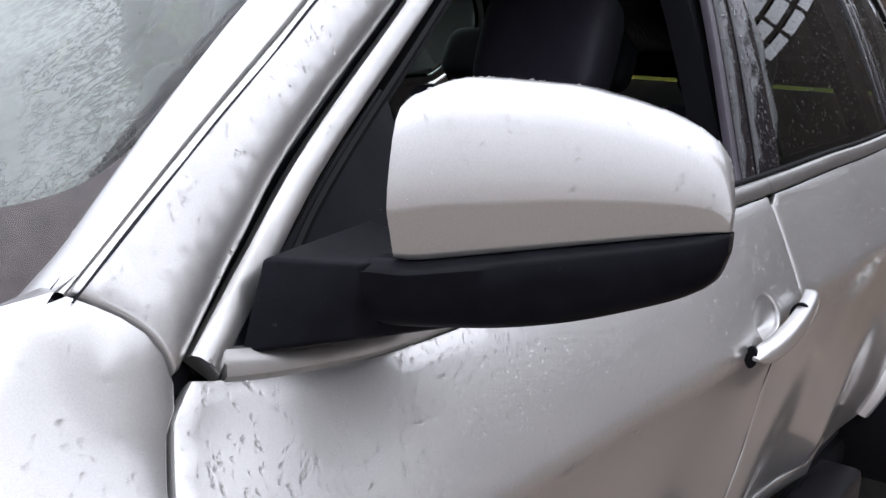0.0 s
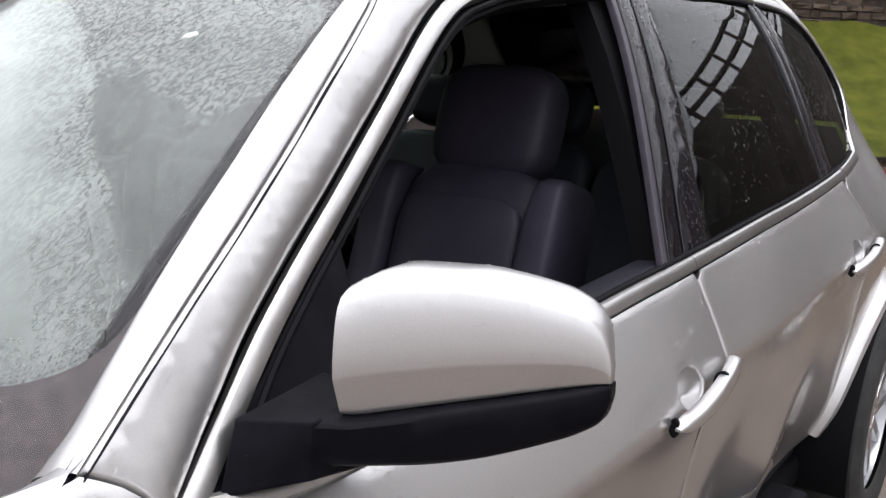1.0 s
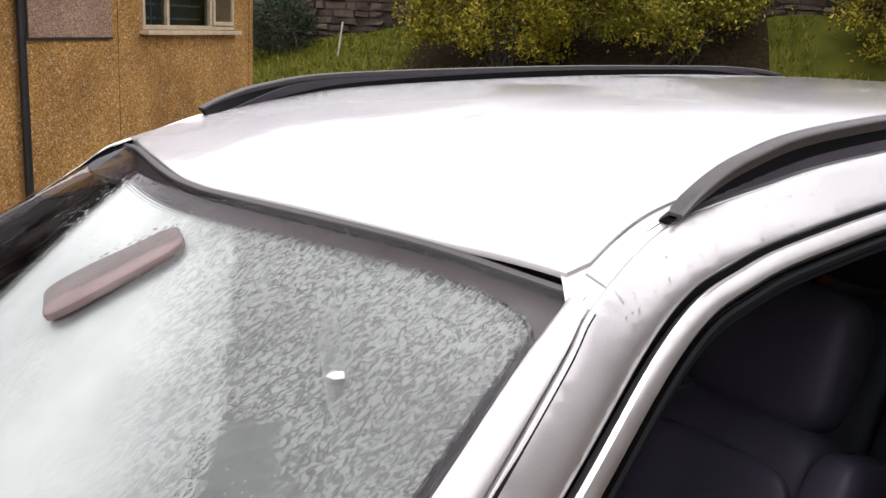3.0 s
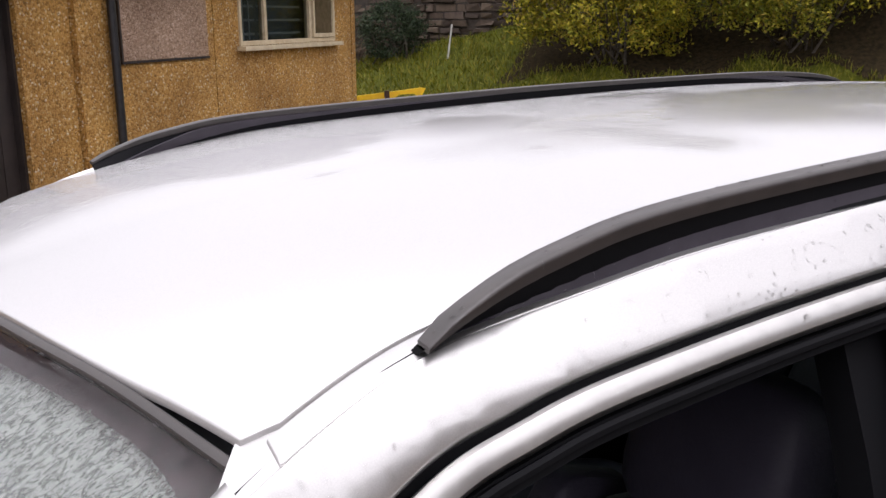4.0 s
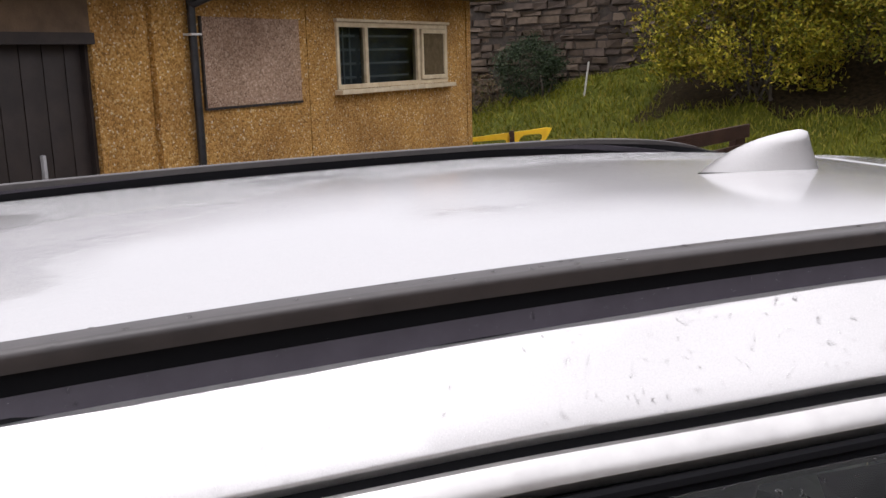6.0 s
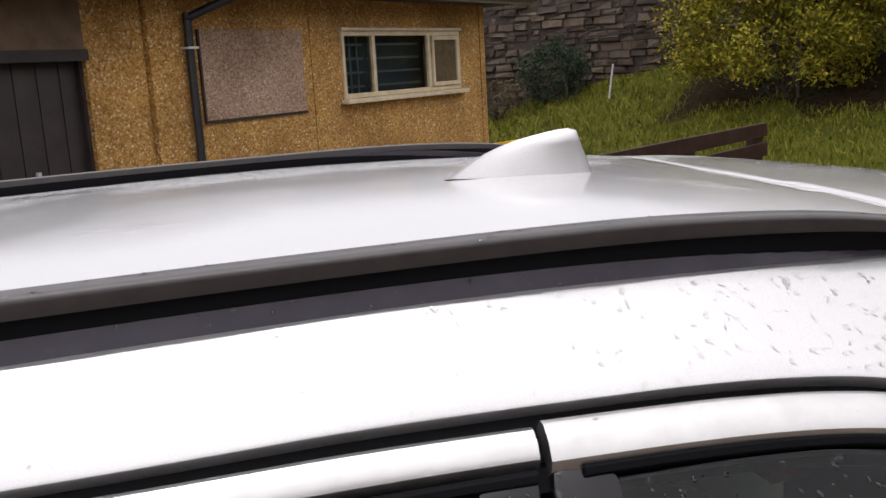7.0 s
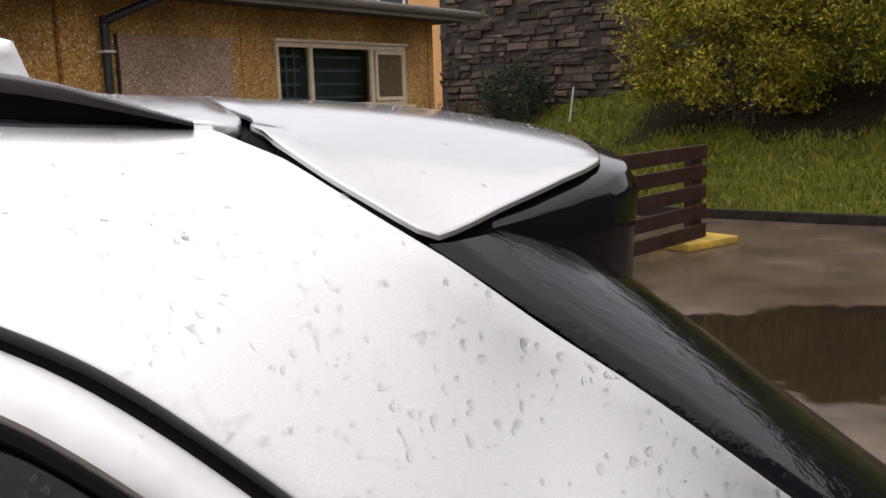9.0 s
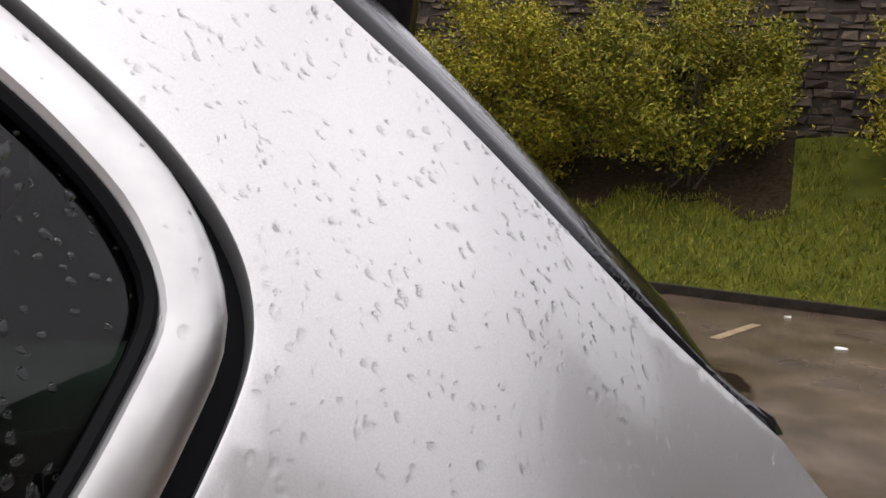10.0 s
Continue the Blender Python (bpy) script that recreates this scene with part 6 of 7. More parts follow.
def bush(name, label, centre, size, count, leaf, mat, seed, base_z):
    """A shrub: limbs from the ground and a ragged crown of small leaves in clumps."""
    r = np.random.default_rng(seed)
    top = thing(name, label, "bush", "bushes on the bank")
    c = np.array(centre)
    clumps = []
    while len(clumps) < 130:
        d = r.normal(0, 1, 3)
        d /= np.linalg.norm(d)
        rad = r.uniform(0.45, 1.0) ** 0.6
        if d[2] < -0.92:
            continue
        clumps.append(c + d * rad * np.array(size) * r.uniform(0.85, 1.08))
    lv, lf = [], []
    for i in range(count):
        k = clumps[r.integers(len(clumps))]
        p = k + r.normal(0, 1, 3) * np.array([0.135, 0.135, 0.10]) * (size[0] / 1.9 + 0.3)
        if p[2] < base_z + 0.05:
            continue
        n = r.normal(0, 1, 3) + (0, 0, 0.8)
        n /= np.linalg.norm(n)
        t = np.cross(n, r.normal(0, 1, 3))
        t /= np.linalg.norm(t)
        u = np.cross(n, t)
        L, W = leaf * r.uniform(0.7, 1.3), leaf * r.uniform(0.3, 0.5)
        b0 = len(lv)
        lv += [p - t * L * 0.5, p + u * W * 0.5 + n * 0.004, p + t * L * 0.5, p - u * W * 0.5 + n * 0.004]
        lf += [(b0, b0 + 1, b0 + 2), (b0, b0 + 2, b0 + 3)]
    mesh_object("crown", lv, lf, mat, top, smooth=False)
    for i in range(16):
        k = clumps[r.integers(len(clumps))]
        foot = np.array([c[0] + r.normal(0, 0.25), c[1] + r.normal(0, 0.25), base_z - 0.08])
        midp = (foot + k) / 2 + r.normal(0, 0.12, 3)
        line = curve3([foot, midp, k], 5)
        rings = [[q + (0.026 * (1 - 0.85 * j / 10) * math.cos(a), 0.026 * (1 - 0.85 * j / 10) * math.sin(a), 0) for a in np.linspace(0, 6.283, 6, endpoint=False)] for j, q in enumerate(line)]
        part("limb", loft_bm(rings), BARK, top)
    return top


YELLOW_LEAF = leaf_material("yellow_green_leaves", [(0.065, 0.070, 0.008), (0.15, 0.155, 0.013), (0.27, 0.25, 0.02), (0.40, 0.33, 0.028), (0.25, 0.17, 0.03)])
GREEN_LEAF = leaf_material("mid_green_leaves", [(0.05, 0.06, 0.008), (0.115, 0.125, 0.013), (0.20, 0.20, 0.019), (0.33, 0.285, 0.026), (0.20, 0.14, 0.027)])
DARK_LEAF = leaf_material("dark_green_leaves", [(0.012, 0.02, 0.012), (0.03, 0.045, 0.022), (0.05, 0.07, 0.035)])


def at_bank(s, off, z):
    p = bank_place(s, off)
    return (p[0], p[1], z)


bush("bush", "broad yellow-green shrub on the grass bank, wet leaves", at_bank(-0.55, 1.5, 2.62), (1.95, 1.5, 1.55), 34000, 0.085, YELLOW_LEAF, 11, bank_height(-0.5, 1.5))
bush("bush", "broad green and yellow shrub against the stone wall", at_bank(2.45, 1.35, 3.0), (1.95, 1.45, 1.6), 34000, 0.085, GREEN_LEAF, 12, bank_height(2.3, 1.35))
bush("bush", "yellow-green shrub at the end of the bank", at_bank(6.6, 1.5, 3.0), (1.7, 1.5, 1.6), 22000, 0.09, YELLOW_LEAF, 13, bank_height(6.6, 1.5))
bush("bush", "small dark green shrub beside the stone wall", at_bank(-4.98, 0.8, 1.62), (0.66, 0.55, 0.66), 7000, 0.06, DARK_LEAF, 14, bank_height(-5, 0.8))
bush("bush", "thin brown brambles at the foot of the wall", at_bank(-6.2, 0.7, 1.15), (0.9, 0.5, 0.45), 1300, 0.06, leaf_material("brown_leaves", [(0.05, 0.035, 0.02), (0.12, 0.07, 0.035), (0.07, 0.08, 0.03)]), 15, bank_height(-6.2, 0.7))

# ---- house ----
HOUSE_M = pose(6.222, 11.057, 0, 0, 0, 43.06)


def pebble_material(name, stops, scale, bumpy=0.9):
    m = material(name, stops[1][1], 0.75)
    v = coords(m)
    vo = node(m, "ShaderNodeTexVoronoi", Scale=scale)
    wire(m, v, vo.inputs["Vector"])
    sep = m.node_tree.nodes.new("ShaderNodeSeparateColor")
    wire(m, vo.outputs["Color"], sep.inputs[0])
    col = ramp(m, sep.outputs[0], stops)
    broad = noise_of(m, v, 1.3, 5)
    mix = m.node_tree.nodes.new("ShaderNodeMix")
    mix.data_type, mix.blend_type = "RGBA", "MULTIPLY"
    mix.inputs["Factor"].default_value = 1.0
    wire(m, col, mix.inputs["A"])
    wire(m, ramp(m, broad, [(0.3, (0.62, 0.58, 0.55)), (0.65, (1.0, 1.0, 1.0))]), mix.inputs["B"])
    wire(m, mix.outputs["Result"], bsdf(m).inputs["Base Color"])
    inv = m.node_tree.nodes.new("ShaderNodeMath")
    inv.operation = "SUBTRACT"
    inv.inputs[0].default_value = 1.0
    wire(m, vo.outputs["Distance"], inv.inputs[1])
    wire(m, bump_of(m, inv.outputs[0], bumpy, 0.012), bsdf(m).inputs["Normal"])
    return m


PEBBLE = pebble_material("brown_pebbledash", [(0.0, (0.26, 0.125, 0.022)), (0.35, (0.48, 0.25, 0.052)), (0.80, (0.62, 0.34, 0.09)), (0.94, (0.70, 0.48, 0.20)), (1.0, (0.82, 0.72, 0.54))], 62)
PALE_PEBBLE = pebble_material("pale_pebbledash", [(0.0, (0.24, 0.15, 0.095)), (0.3, (0.40, 0.26, 0.17)), (0.75, (0.50, 0.34, 0.24)), (1.0, (0.66, 0.50, 0.38))], 70)
CREAM = mottled("weathered_cream_paint", (0.55, 0.44, 0.28), (0.72, 0.62, 0.44), 9, 0.55, 0.3, 0.003, 60)
DARK_TIMBER = mottled("dark_brown_boards", (0.018, 0.013, 0.012), (0.035, 0.025, 0.022), 5, 0.6, 0.4, 0.004, 60)
ROOF_DARK = mottled("dark_roof_felt", (0.04, 0.035, 0.032), (0.07, 0.06, 0.055), 6, 0.8, 0.5, 0.01, 70)
GUTTER = mottled("grey_gutter", (0.16, 0.15, 0.14), (0.24, 0.22, 0.20), 10, 0.5, 0.2, 0.002, 90)
PANE = glass_material("house_glass", (0.75, 0.85, 0.85), clear=0.55)
FROST = mottled("obscure_brown_glass", (0.10, 0.075, 0.045), (0.16, 0.12, 0.075), 14, 0.25, 0.4, 0.003, 120)
INSIDE = mottled("dim_blind", (0.24, 0.26, 0.29), (0.32, 0.34, 0.37), 5, 0.9)
house = thing("house", "single-storey prefabricated house with brown pebbledash panels", "house")


def house_part(name, boxes, mat, label="", bevel=0.0, parent=None):
    bm = bmesh.new()
    for b in boxes:
        box(bm, *b, bevel, HOUSE_M)
    return part(name, bm, mat, parent or house, label, smooth=bevel > 0)


WIN = (-3.06, -0.66, 1.592, 2.308)
T = 0.10
def pierced(name, xs, zs, holes, y0, y1, mat, m, parent, label="", slant=0.0, bevel=0.0):
    """One slab on a net of xs by zs, from y0 to y1, with the net's cells in holes left open."""
    bm = bmesh.new()
    vs = {(i, j, k): bm.verts.new((x + slant * z, y, z)) for i, x in enumerate(xs) for j, z in enumerate(zs) for k, y in enumerate((y0, y1))}
    solid = {(i, j) for i in range(len(xs) - 1) for j in range(len(zs) - 1)} - set(holes)
    for i, j in solid:
        for k in (0, 1):
            bm.faces.new([vs[i, j, k], vs[i + 1, j, k], vs[i + 1, j + 1, k], vs[i, j + 1, k]])
        for di, dj, a, b in ((-1, 0, (i, j), (i, j + 1)), (1, 0, (i + 1, j), (i + 1, j + 1)), (0, -1, (i, j), (i + 1, j)), (0, 1, (i, j + 1), (i + 1, j + 1))):
            if (i + di, j + dj) not in solid:
                bm.faces.new([vs[(*a, 0)], vs[(*b, 0)], vs[(*b, 1)], vs[(*a, 1)]])
    for v in [v for v in bm.verts if not v.link_faces]:
        bm.verts.remove(v)
    bmesh.ops.recalc_face_normals(bm, faces=bm.faces)
    if bevel:
        sharp = [e for e in bm.edges if len(e.link_faces) == 2 and e.calc_face_angle() > 0.5]
        bmesh.ops.bevel(bm, geom=sharp, offset=bevel, segments=2, affect="EDGES")
    bmesh.ops.transform(bm, matrix=m, verts=bm.verts)
    return part(name, bm, mat, parent, label, smooth=bevel > 0)


pierced("wall_panel", [-3.545, WIN[0], WIN[1], -0.13], [0, WIN[2], WIN[3], 2.75], [(1, 1)], 0, T, PEBBLE, HOUSE_M, house, "brown pebbledash wall panel with the window")
house_part("wall_panel", [(-5.62, -3.56, 0, T, 0, 2.75)], PEBBLE, "brown pebbledash wall panel")
house_part("wall_panel", [(-6.22, -5.635, 0.05, 0.05 + T, 0, 2.75)], PEBBLE, "brown pebbledash wall panel")
house_part("corner_post", [(-0.115, 0.0, -0.008, 0.11, 0, 2.75)], PEBBLE)
RENDER_BROWN = mottled("brown_render", (0.10, 0.065, 0.04), (0.17, 0.11, 0.065), 6, 0.85, 0.5, 0.006, 60)
pierced("wall_core", [-3.60, WIN[0] - 0.02, WIN[1] + 0.02, -0.02], [0, WIN[2] - 0.02, WIN[3] + 0.02, 2.74], [(1, 1)], T + 0.01, 0.22, RENDER_BROWN, HOUSE_M, house)
for b in ((-6.2, -3.60, T + 0.06, 0.30, 0, 2.74), (-12, -6.22, 0.05, 0.20, 2.1, 2.74), (-0.2, -0.005, 0.22, 7.0, 0, 2.74), (-12, -0.2, 7.0, 7.2, 0, 2.74), (-12.2, -12, 0.0, 7.2, 0, 2.74)):
    house_part("wall_core", [b], RENDER_BROWN)
house_part("room_wall", [(-3.2, -0.6, 0.26, 0.30, 1.2, 2.5)], INSIDE, "grey blind behind the window")
garage = new("garage_door")
garage.parent = house
garage["label"] = "dark brown boarded garage door"
for i in range(14):
    bm = bmesh.new()
    box(bm, -9.0 + 0.2 * i + 0.004, -9.0 + 0.2 * (i + 1) - 0.004, 0.16, 0.19, 0.02, 2.09, 0.003, HOUSE_M)
    part("board", bm, DARK_TIMBER, garage)
bm = bmesh.new()
box(bm, -6.72, -6.69, 0.12, 0.16, 0.95, 1.25, 0.006, HOUSE_M)
part("handle", bm, mottled("dull_handle", (0.35, 0.35, 0.36), (0.5, 0.5, 0.5), 30, 0.4), garage, "pale pull handle")
house_part("door_frame", [(-6.25, -6.205, 0.10, 0.20, 0, 2.08)], DARK_TIMBER)
house_part("door_frame", [(-12, -6.2, 0.03, 0.12, 2.08, 2.17)], DARK_TIMBER)
house_part("wall_panel", [(-12, -9.1, 0.05, 0.2, 0, 2.09)], PEBBLE)
house_part("boarded_panel", [(-5.065, -3.70, -0.022, -0.004, 1.515, 2.318)], PALE_PEBBLE, "pale pinkish pebbled board over an old window")
house_part("panel_edge", [(-5.09, -5.068, -0.026, -0.002, 1.513, 2.322)], DARK_TIMBER)
house_part("panel_edge", [(-5.09, -3.69, -0.026, -0.002, 1.490, 1.512)], DARK_TIMBER)
def sheet_pane(x0, x1, y, z0, z1):
    """A single sheet of clear glass."""
    q = [HOUSE_M @ Vector(p) for p in ((x0, y, z0), (x1, y, z0), (x1, y, z1), (x0, y, z1))]
    mesh_object("pane", q, [(0, 1, 2, 3)], PANE, win, smooth=False).visible_shadow = False


# window
win = new("window")
win.parent = house
win["label"] = "wide three-light window with weathered cream frame"
rows_ = [WIN[2], WIN[2] + 0.05, WIN[3] - 0.05, WIN[3]]
pierced("window_frame", [WIN[0], WIN[0] + 0.05, -2.52, -2.46, -1.40, -1.34, WIN[1] - 0.05, WIN[1]], rows_, [(1, 1), (3, 1), (5, 1)], -0.02, 0.06, CREAM, HOUSE_M, win, "weathered cream window frame", 0, 0.005)
pierced("casement", [-1.325, -1.28, -0.765, -0.72], [WIN[2] + 0.055, WIN[2] + 0.105, WIN[3] - 0.105, WIN[3] - 0.055], [(1, 1)], -0.04, -0.004, CREAM, HOUSE_M, win, "", 0, 0.004)
house_part("head_strip", [(WIN[0] - 0.02, WIN[1] + 0.02, -0.05, 0.02, WIN[3] + 0.003, WIN[3] + 0.035)], CREAM, "", 0.004, win)
house_part("window_sill", [(WIN[0] - 0.05, WIN[1] + 0.06, -0.11, 0.03, WIN[2] - 0.055, WIN[2] - 0.004)], CREAM, "weathered cream sill", 0.008, win)
sheet_pane(WIN[0] + 0.045, -2.515, 0.015, WIN[2] + 0.045, WIN[3] - 0.045)
sheet_pane(-2.465, -1.395, 0.015, WIN[2] + 0.045, WIN[3] - 0.045)
house_part("pane", [(-1.285, -0.76, -0.02, -0.014, WIN[2] + 0.10, WIN[3] - 0.10)], FROST, "brown obscured glass", 0, win)
GRILL = material("grey_grille", (0.55, 0.58, 0.60), 0.6)
for z in np.linspace(WIN[2] + 0.12, WIN[3] - 0.14, 4):
    house_part("grille_bar", [(-2.47, -1.43, 0.10, 0.115, z - 0.012, z + 0.012)], GRILL, "", 0, win)
    house_part("grille_bar", [(-3.03, -2.55, 0.10, 0.115, z - 0.014, z + 0.014)], GRILL, "", 0, win)
for x in (-2.90, -2.76, -2.63):
    house_part("grille_bar", [(x - 0.014, x + 0.014, 0.118, 0.130, WIN[2] + 0.05, WIN[3] - 0.05)], GRILL, "", 0, win)
# roof, soffit, gutter, downpipe
bm = bmesh.new()
for pv in ([(-12.4, -0.50, 2.70), (0.45, -0.50, 2.70), (0.45, 3.6, 2.86), (-12.4, 3.6, 2.86)], [(-12.4, 7.7, 2.70), (-12.4, 3.6, 2.86), (0.45, 3.6, 2.86), (0.45, 7.7, 2.70)]):
    vs = [bm.verts.new(HOUSE_M @ Vector(p)) for p in pv]
    bm.faces.new(vs)
bmesh.ops.solidify(bm, geom=bm.faces[:], thickness=0.10)
part("roof", bm, ROOF_DARK, house, "dark felt roof", smooth=False)
house_part("soffit", [(-12.4, 0.42, -0.47, 0.3, 2.64, 2.66)], ROOF_DARK)
house_part("fascia", [(-12.4, 0.44, -0.50, -0.472, 2.62, 2.76)], mottled("grey_fascia", (0.20, 0.18, 0.16), (0.30, 0.28, 0.25), 8, 0.6), "", 0.004)
prof = [(0.055 * math.cos(a), 0.055 * math.sin(a)) for a in np.linspace(math.pi, 2 * math.pi, 10)] + [(0.048 * math.cos(a), 0.048 * math.sin(a)) for a in np.linspace(2 * math.pi, math.pi, 10)]
rings = [[HOUSE_M @ Vector((x, -0.56 + a, 2.72 + b)) for a, b in prof] for x in np.linspace(-12.4, 0.46, 8)]
part("gutter", loft_bm(rings), GUTTER, house, "grey half-round gutter")
PIPE = mottled("black_pipe", (0.012, 0.012, 0.014), (0.025, 0.025, 0.028), 20, 0.4, 0.2, 0.002, 90)
line = curve3([(-5.22, -0.06, 0.05), (-5.22, -0.06, 1.2), (-5.22, -0.06, 2.36), (-5.21, -0.09, 2.42), (-5.02, -0.32, 2.54), (-4.90, -0.50, 2.62), (-4.88, -0.55, 2.70)], 6)
tg = np.gradient(line, axis=0)
line_w = np.array([HOUSE_M @ Vector(p) for p in line])
tg = np.gradient(line_w, axis=0)
nn = np.cross(tg, [0.3, 0.9, 0.1])
nn /= np.linalg.norm(nn, axis=1)[:, None]
part("downpipe", loft_bm(sweep(line_w, [(0.038 * math.cos(a), 0.038 * math.sin(a)) for a in np.linspace(0, 6.283, 12, endpoint=False)], nn)), PIPE, house, "black downpipe with a pale bracket")
house_part("pipe_bracket", [(-5.28, -5.16, -0.11, 0.0, 2.15, 2.17)], material("pale_bracket", (0.6, 0.6, 0.58), 0.5), "", 0.003)

# ---- fence and barrier ----
FENCE_WOOD = mottled("dark_stained_timber", (0.026, 0.012, 0.009), (0.058, 0.029, 0.020), 7, 0.6, 0.6, 0.004, 90, Specular_IOR_Level=0.2)
fence = thing("fence", "dark brown stained plank fence panel on yellow feet", "fence")
f0, f1 = np.array([8.37, 7.84]), np.array([3.90, 4.88])
fd = (f1 - f0) / np.linalg.norm(f1 - f0)
FENCE_M = pose(f0[0], f0[1], 0, 0, 0, math.degrees(math.atan2(fd[1], fd[0])))
flen = float(np.linalg.norm(f1 - f0))
for i in range(5):
    # ridged decking boards
    zt = 1.085 - 0.212 * i
    prof = [(0.0, zt - 0.145), (0.0, zt), (0.026, zt)]
    for k in range(8):
        z = zt - 0.004 - 0.0175 * k
        prof += [(0.030, z), (0.030, z - 0.010), (0.025, z - 0.0125), (0.025, z - 0.0160)]
    prof += [(0.030, zt - 0.145)]
    part("plank", loft_bm([[FENCE_M @ Vector((x, y, z)) for y, z in prof] for x in (-0.02, flen)]), FENCE_WOOD, fence, smooth=False)
for x in (0.17, 1.72, 3.3, 5.0):
    bm = bmesh.new()
    box(bm, x - 0.15, x + 0.11, -0.085, -0.004, 0.06, 1.07, 0.008, FENCE_M)
    part("post", bm, FENCE_WOOD, fence)
YELLOW = mottled("weathered_yellow_plastic", (0.80, 0.46, 0.010), (0.95, 0.60, 0.015), 8, 0.5, 0.3, 0.003, 60)
YELLOW_DULL = mottled("dirty_yellow_rubber", (0.32, 0.21, 0.03), (0.55, 0.36, 0.05), 5, 0.6, 0.4, 0.004, 60)
for x, y in ((8.26, 7.84), (5.60, 6.08)):
    bm = bmesh.new()
    box(bm, -0.42, 0.42, -0.27, 0.27, 0.0, 0.085, 0.02, pose(x, y, 0, 0, 0, 21))
    part("foot", bm, YELLOW_DULL, fence, "dirty yellow rubber foot")
barrier = thing("barrier", "yellow plastic pedestrian barrier beside the house", "barrier")
BAR_M = pose(7.46, 12.62, 0.02, 0, -3.0, -19.3)
def long_hole(x0, x1, z0, z1, n=7):
    """A slanted opening with round ends."""
    r = (z1 - z0) / 2
    left = [(x0 + r - r * math.sin(a), z0 + r + r * math.cos(a)) for a in np.linspace(0, math.pi, n)]
    right = [(x1 - r + r * math.sin(a), z0 + r - r * math.cos(a)) for a in np.linspace(0, math.pi, n)]
    return [(x + 0.5 * (z - z0), z) for x, z in left + right]


def barrier_panel():
    """A moulded board that widens to one end, with two long openings, as one closed mesh."""
    from mathutils.geometry import delaunay_2d_cdt
    outer = [(-1.75, 0.42), (-0.4, 0.415), (0.36, 0.43), (0.46, 0.46), (0.56, 0.60), (0.63, 0.72), (0.55, 0.735), (0.30, 0.715), (-1.75, 0.605)]
    holes = [long_hole(-1.62, -0.98, 0.475, 0.565), long_hole(-0.84, -0.14, 0.475, 0.595), long_hole(0.06, 0.42, 0.485, 0.645)]
    pts, edges, loops = [], [], []
    for ring in [outer] + holes:
        b = len(pts)
        pts += ring
        loops.append((b, len(ring)))
        edges += [(b + i, b + (i + 1) % len(ring)) for i in range(len(ring))]
    got = delaunay_2d_cdt([Vector(p) for p in pts], edges, [], 0, 1e-6)
    v2, tri = np.array([tuple(v) for v in got[0]]), np.array([list(f) for f in got[2]])
    mid_ = v2[tri].mean(1)
    ok = inside(mid_, np.array(outer))
    for ring in holes:
        ok &= ~inside(mid_, np.array(ring))
    bm = bmesh.new()
    front = [bm.verts.new(BAR_M @ Vector((x, -0.025, z))) for x, z in v2]
    back_ = [bm.verts.new(BAR_M @ Vector((x, 0.025, z))) for x, z in v2]
    for t in tri[ok]:
        bm.faces.new([front[i] for i in t])
        bm.faces.new([back_[i] for i in t[::-1]])
    for b, n in loops:
        for i in range(n):
            j = (i + 1) % n
            bm.faces.new([front[b + i], front[b + j], back_[b + j], back_[b + i]])
    return part("barrier_panel", bm, YELLOW, barrier, "yellow moulded board with long openings", smooth=False)


barrier_panel()
bm = bmesh.new()
box(bm, -0.05, 0.03, -0.10, -0.03, 0.0, 0.73, 0.010, BAR_M)
part("post", bm, FENCE_WOOD, barrier, "dark post that holds the barrier")
for x in (-1.2, 0.25):
    bm = bmesh.new()
    box(bm, x - 0.03, x + 0.03, -0.02, 0.02, 0.0, 0.455, 0.006, BAR_M)
    part("leg", bm, YELLOW, barrier)

# thin pale stake on the bank
stake_xy = bank_place(-3.66, 1.2)
rings = [[(stake_xy[0] + 0.10 * k + 0.018 * math.cos(a), stake_xy[1] + 0.018 * math.sin(a), bank_height(-3.66, 1.2) - 0.05 + 0.68 * k) for a in np.linspace(0, 6.283, 8, endpoint=False)] for k in (0, 0.5, 0.98, 1.0)]
tagged(part("stake", loft_bm(rings), mottled("pale_stake", (0.35, 0.34, 0.31), (0.5, 0.48, 0.45), 30, 0.6), None), "thin pale stake leaning in the grass", "stake")

# ---- scraps on the wet ground ----
def scrap_on_ground(name, label, category, x, y, size, mat, seed):
    """A small crumpled piece lying on the ground."""
    r = np.random.default_rng(seed)
    n = 9
    ring = [(x + size * (0.7 + 0.5 * r.random()) * math.cos(6.283 * i / n), y + size * (0.6 + 0.5 * r.random()) * math.sin(6.283 * i / n), 0.004 + 0.012 * r.random()) for i in range(n)]
    low = [(p[0], p[1], 0.0) for p in ring]
    bm = loft_bm([low, ring])
    return tagged(part(name, bm, mat, None, smooth=False), label, category)


LITTER = mottled("wet_white_paper", (0.62, 0.62, 0.60), (0.8, 0.8, 0.78), 40, 0.5)
scrap_on_ground("paper_scrap", "small crumpled white paper scrap on the wet ground", "litter", 10.68, 4.47, 0.07, LITTER, 3)
scrap_on_ground("paper_scrap", "tiny white paper scrap beside the kerb", "litter", 11.70, 5.95, 0.04, LITTER, 4)
bm = bmesh.new()
mark_m = pose(10.22, 5.32, 0.0, 0, 0, 25.5)
bmesh.ops.create_grid(bm, x_segments=12, y_segments=2, size=1, matrix=mark_m @ Matrix.Diagonal((0.66, 0.05, 1, 1)))
for v in bm.verts:
    v.co.z = 0.005
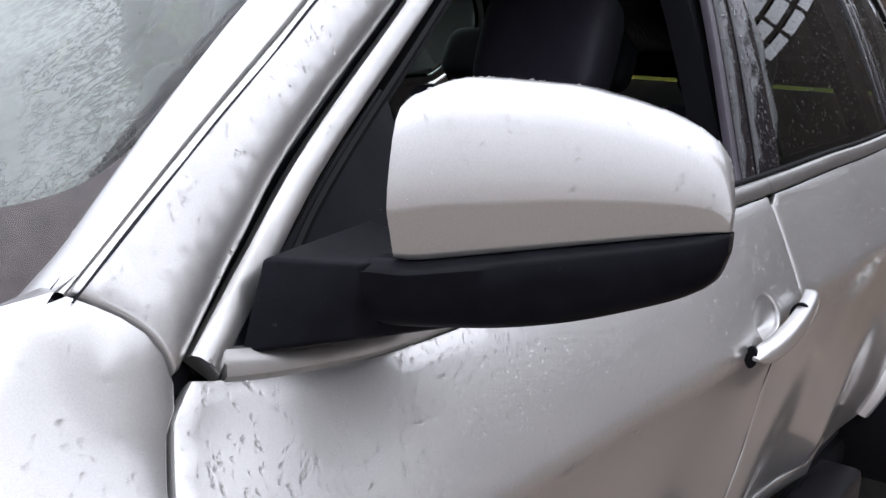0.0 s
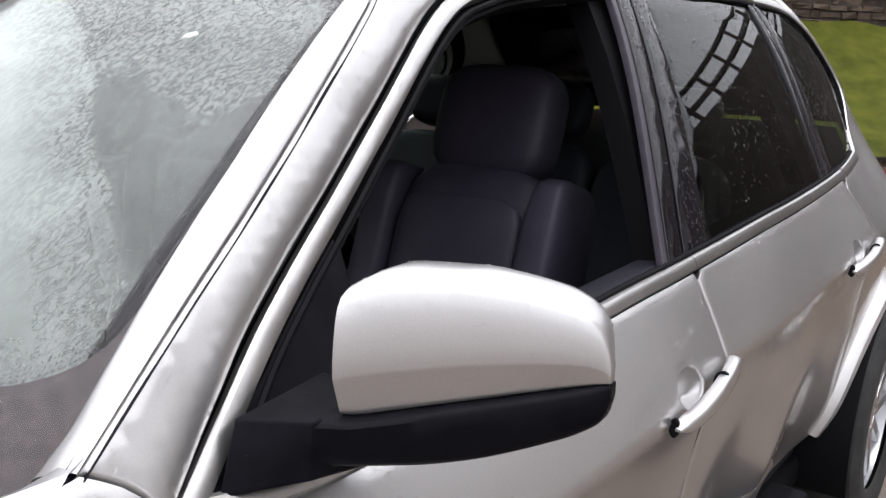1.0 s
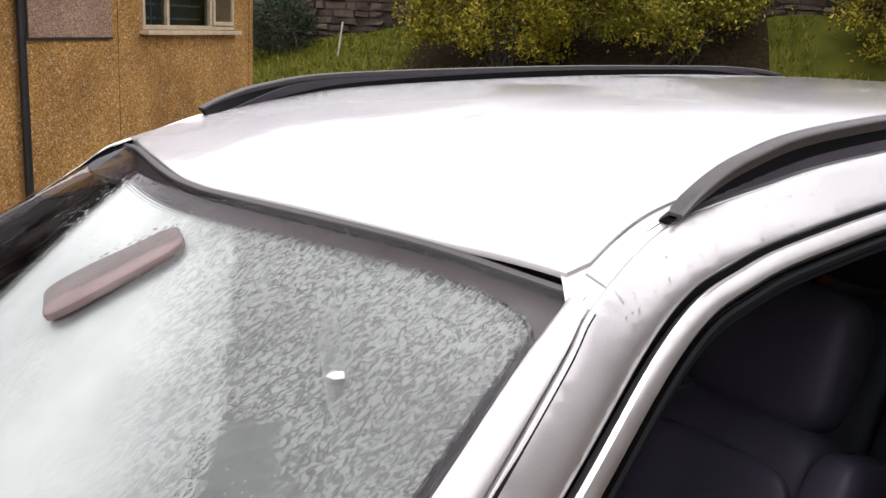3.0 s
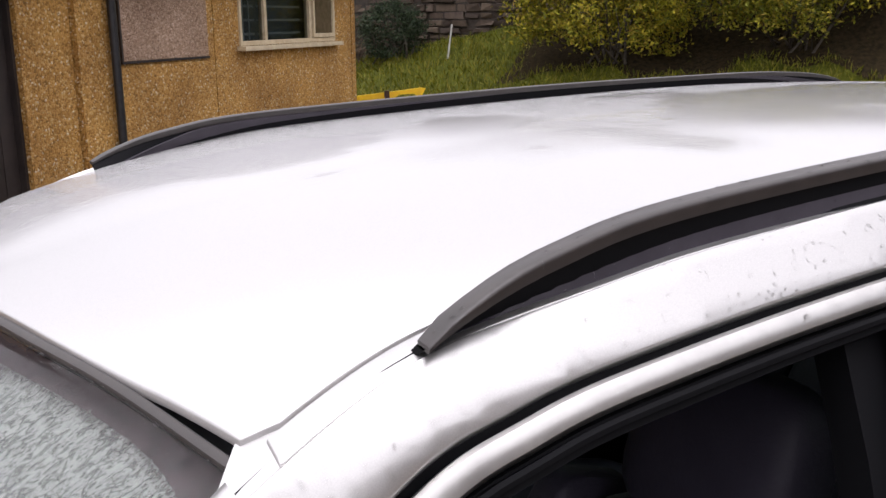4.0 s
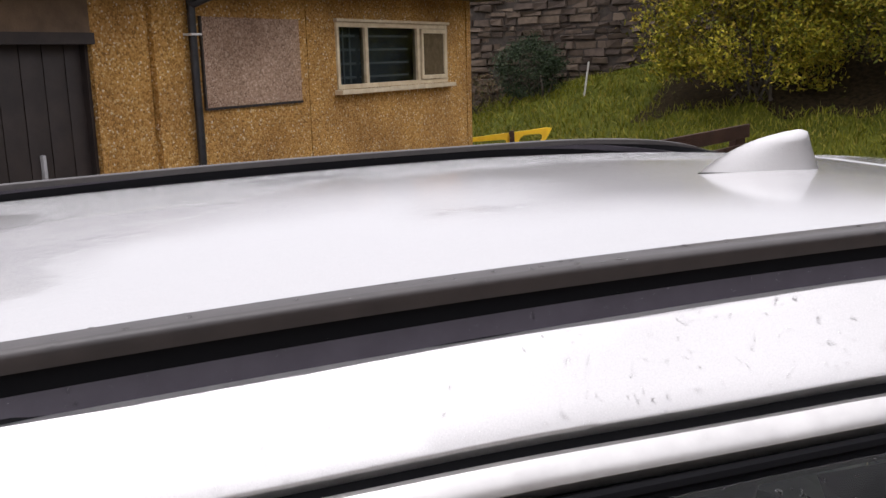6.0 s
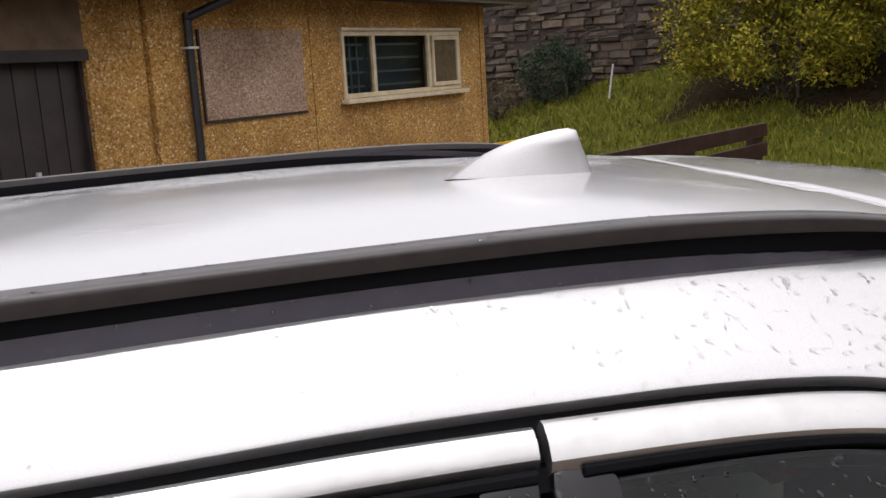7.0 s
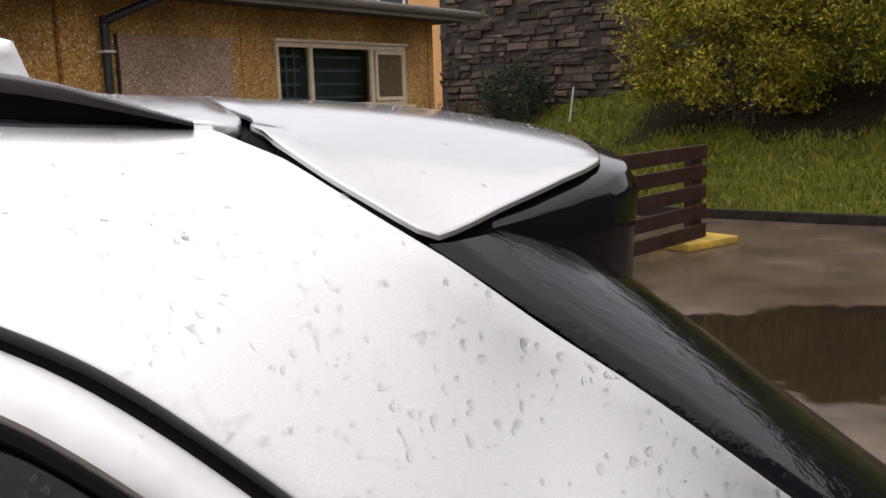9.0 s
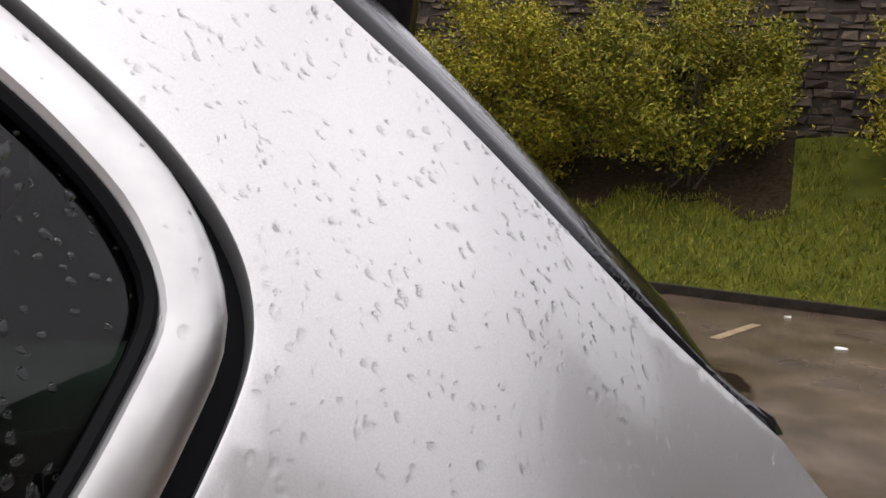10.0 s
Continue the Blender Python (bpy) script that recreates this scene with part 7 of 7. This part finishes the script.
tagged(part("paint_mark", bm, mottled("worn_yellow_paint", (0.16, 0.11, 0.06), (0.36, 0.27, 0.15), 9, 0.5), None), "worn pale yellow paint line on the asphalt", "road marking", kind="structure")

# ---- house and hedge behind the camera, seen in the glass ----
OPP = mottled("brown_grey_render", (0.40, 0.355, 0.32), (0.52, 0.475, 0.435), 3, 0.85, 0.4, 0.006, 50)
WHITE_PVC = material("white_window_frames", (0.78, 0.78, 0.78), 0.35)
DIM_PANE = material("dim_window_glass", (0.03, 0.035, 0.04), 0.05)
opposite = thing("house", "two-storey brown-grey rendered house with white grid windows", "house")


def opp_part(name, b, mat, label="", parent=None, bevel=0.0):
    bm = bmesh.new()
    for q in b:
        box(bm, *q, bevel)
    return part(name, bm, mat, parent or opposite, label, smooth=bevel > 0)


opp_part("wall", [(2.2, 26, -11.0, -8.0, 0, 5.8)], OPP, "brown-grey rendered wall")
bm = bmesh.new()
for pv in ([(1.7, -7.5, 5.75), (26.5, -7.5, 5.75), (26.5, -11, 7.0), (1.7, -11, 7.0)],):
    bm.faces.new([bm.verts.new(p) for p in pv])
bmesh.ops.solidify(bm, geom=bm.faces[:], thickness=0.12)
part("roof", bm, ROOF_DARK, opposite, "dark tiled roof", smooth=False)
for x0 in (2.7, 6.4, 10.5, 15.0, 19.5):
    for z0, z1 in ((0.9, 2.2), (3.2, 4.4)):
        w = new("window")
        w.parent = opposite
        opp_part("pane", [(x0, x0 + 2.4, -8.03, -7.985, z0, z1)], DIM_PANE, "", w)
        bars = [(x0 - 0.05, x0 + 2.45, -8.0, -7.95, z0 - 0.06, z0), (x0 - 0.05, x0 + 2.45, -8.0, -7.95, z1, z1 + 0.06)]
        bars += [(x0 + 0.6 * i - 0.04, x0 + 0.6 * i + 0.04, -8.0, -7.952, z0, z1) for i in range(5)]
        bars += [(x0, x0 + 2.4, -8.0, -7.955, (z0 + z1) / 2 - 0.03, (z0 + z1) / 2 + 0.03)]
        for q in bars:
            opp_part("glazing_bar", [q], WHITE_PVC, "", w)
# dark wall with an open frame on top that closes the yard behind the car
EAST = mottled("dark_brown_wall", (0.035, 0.028, 0.024), (0.07, 0.055, 0.045), 2.5, 0.8, 0.4, 0.006, 40)
east = thing("wall_east", "dark brown yard wall with an open timber frame on top", "wall")
east["kind"] = "structure"
EAST_M = pose(15.0, -0.2, 0, 0, 0, -98)
bm = bmesh.new()
box(bm, 0, 9, 0, 0.3, 0, 5.2, 0.02, EAST_M)
part("wall_core", bm, EAST, east)
xs_ = [0.0]
for i in range(10):
    xs_ += [0.12 + 0.88 * i, 0.88 * (i + 1)]
xs_.append(9.0)
pierced("open_frame", xs_, [5.205, 5.26, 5.54, 5.64, 5.98, 6.06], [(2 * i + 1, j) for i in range(10) for j in (1, 3)], 0.08, 0.22, EAST, EAST_M, east, "dark open timber frame against the sky")

# ---- houses far behind the roofline ----
ORANGE = mottled("orange_render", (0.62, 0.33, 0.12), (0.75, 0.42, 0.17), 2, 0.8, 0.3, 0.005, 40)
PALE_RENDER = mottled("pale_grey_render", (0.55, 0.54, 0.52), (0.68, 0.67, 0.65), 2, 0.8, 0.3, 0.005, 40)
far_house = thing("house", "orange rendered house on higher ground beyond the stone wall", "house")
FAR_M = pose(7.3, 28.8, 0, 0, 0, -16)


def far_part(name, b, mat, label="", parent=None):
    bm = bmesh.new()
    box(bm, *b, 0.03, FAR_M)
    return part(name, bm, mat, parent or far_house, label)


for x0, x1, deep, mat, label in ((-2.6, -0.66, 0.2, PALE_RENDER, "pale grey rendered wall"), (-0.6, 1.5, 0.0, ORANGE, "orange rendered wall"), (1.56, 2.5, 0.4, PALE_RENDER, "pale grey rendered wall"), (2.56, 4.4, 0.1, ORANGE, "orange rendered wall")):
    far_part("wall", (x0, x1, deep, 7, 0, 5.7), mat, label)
far_part("roof", (-2.9, 4.8, -0.4, 7.4, 5.74, 5.9), ROOF_DARK, "dark roof")
for x in (-2.2, 1.5):
    for z in (3.9,):
        w = new("window")
        w.parent = far_house
        w.matrix_world = Matrix.Identity(4)
        far_part("window_frame", (x + 0.1, x + 1.0, 0.1, 0.38, z, z + 1.5), WHITE_PVC, "", w)
        far_part("pane", (x + 0.2, x + 0.9, 0.06, 0.098, z + 0.1, z + 1.4), DIM_PANE, "", w)
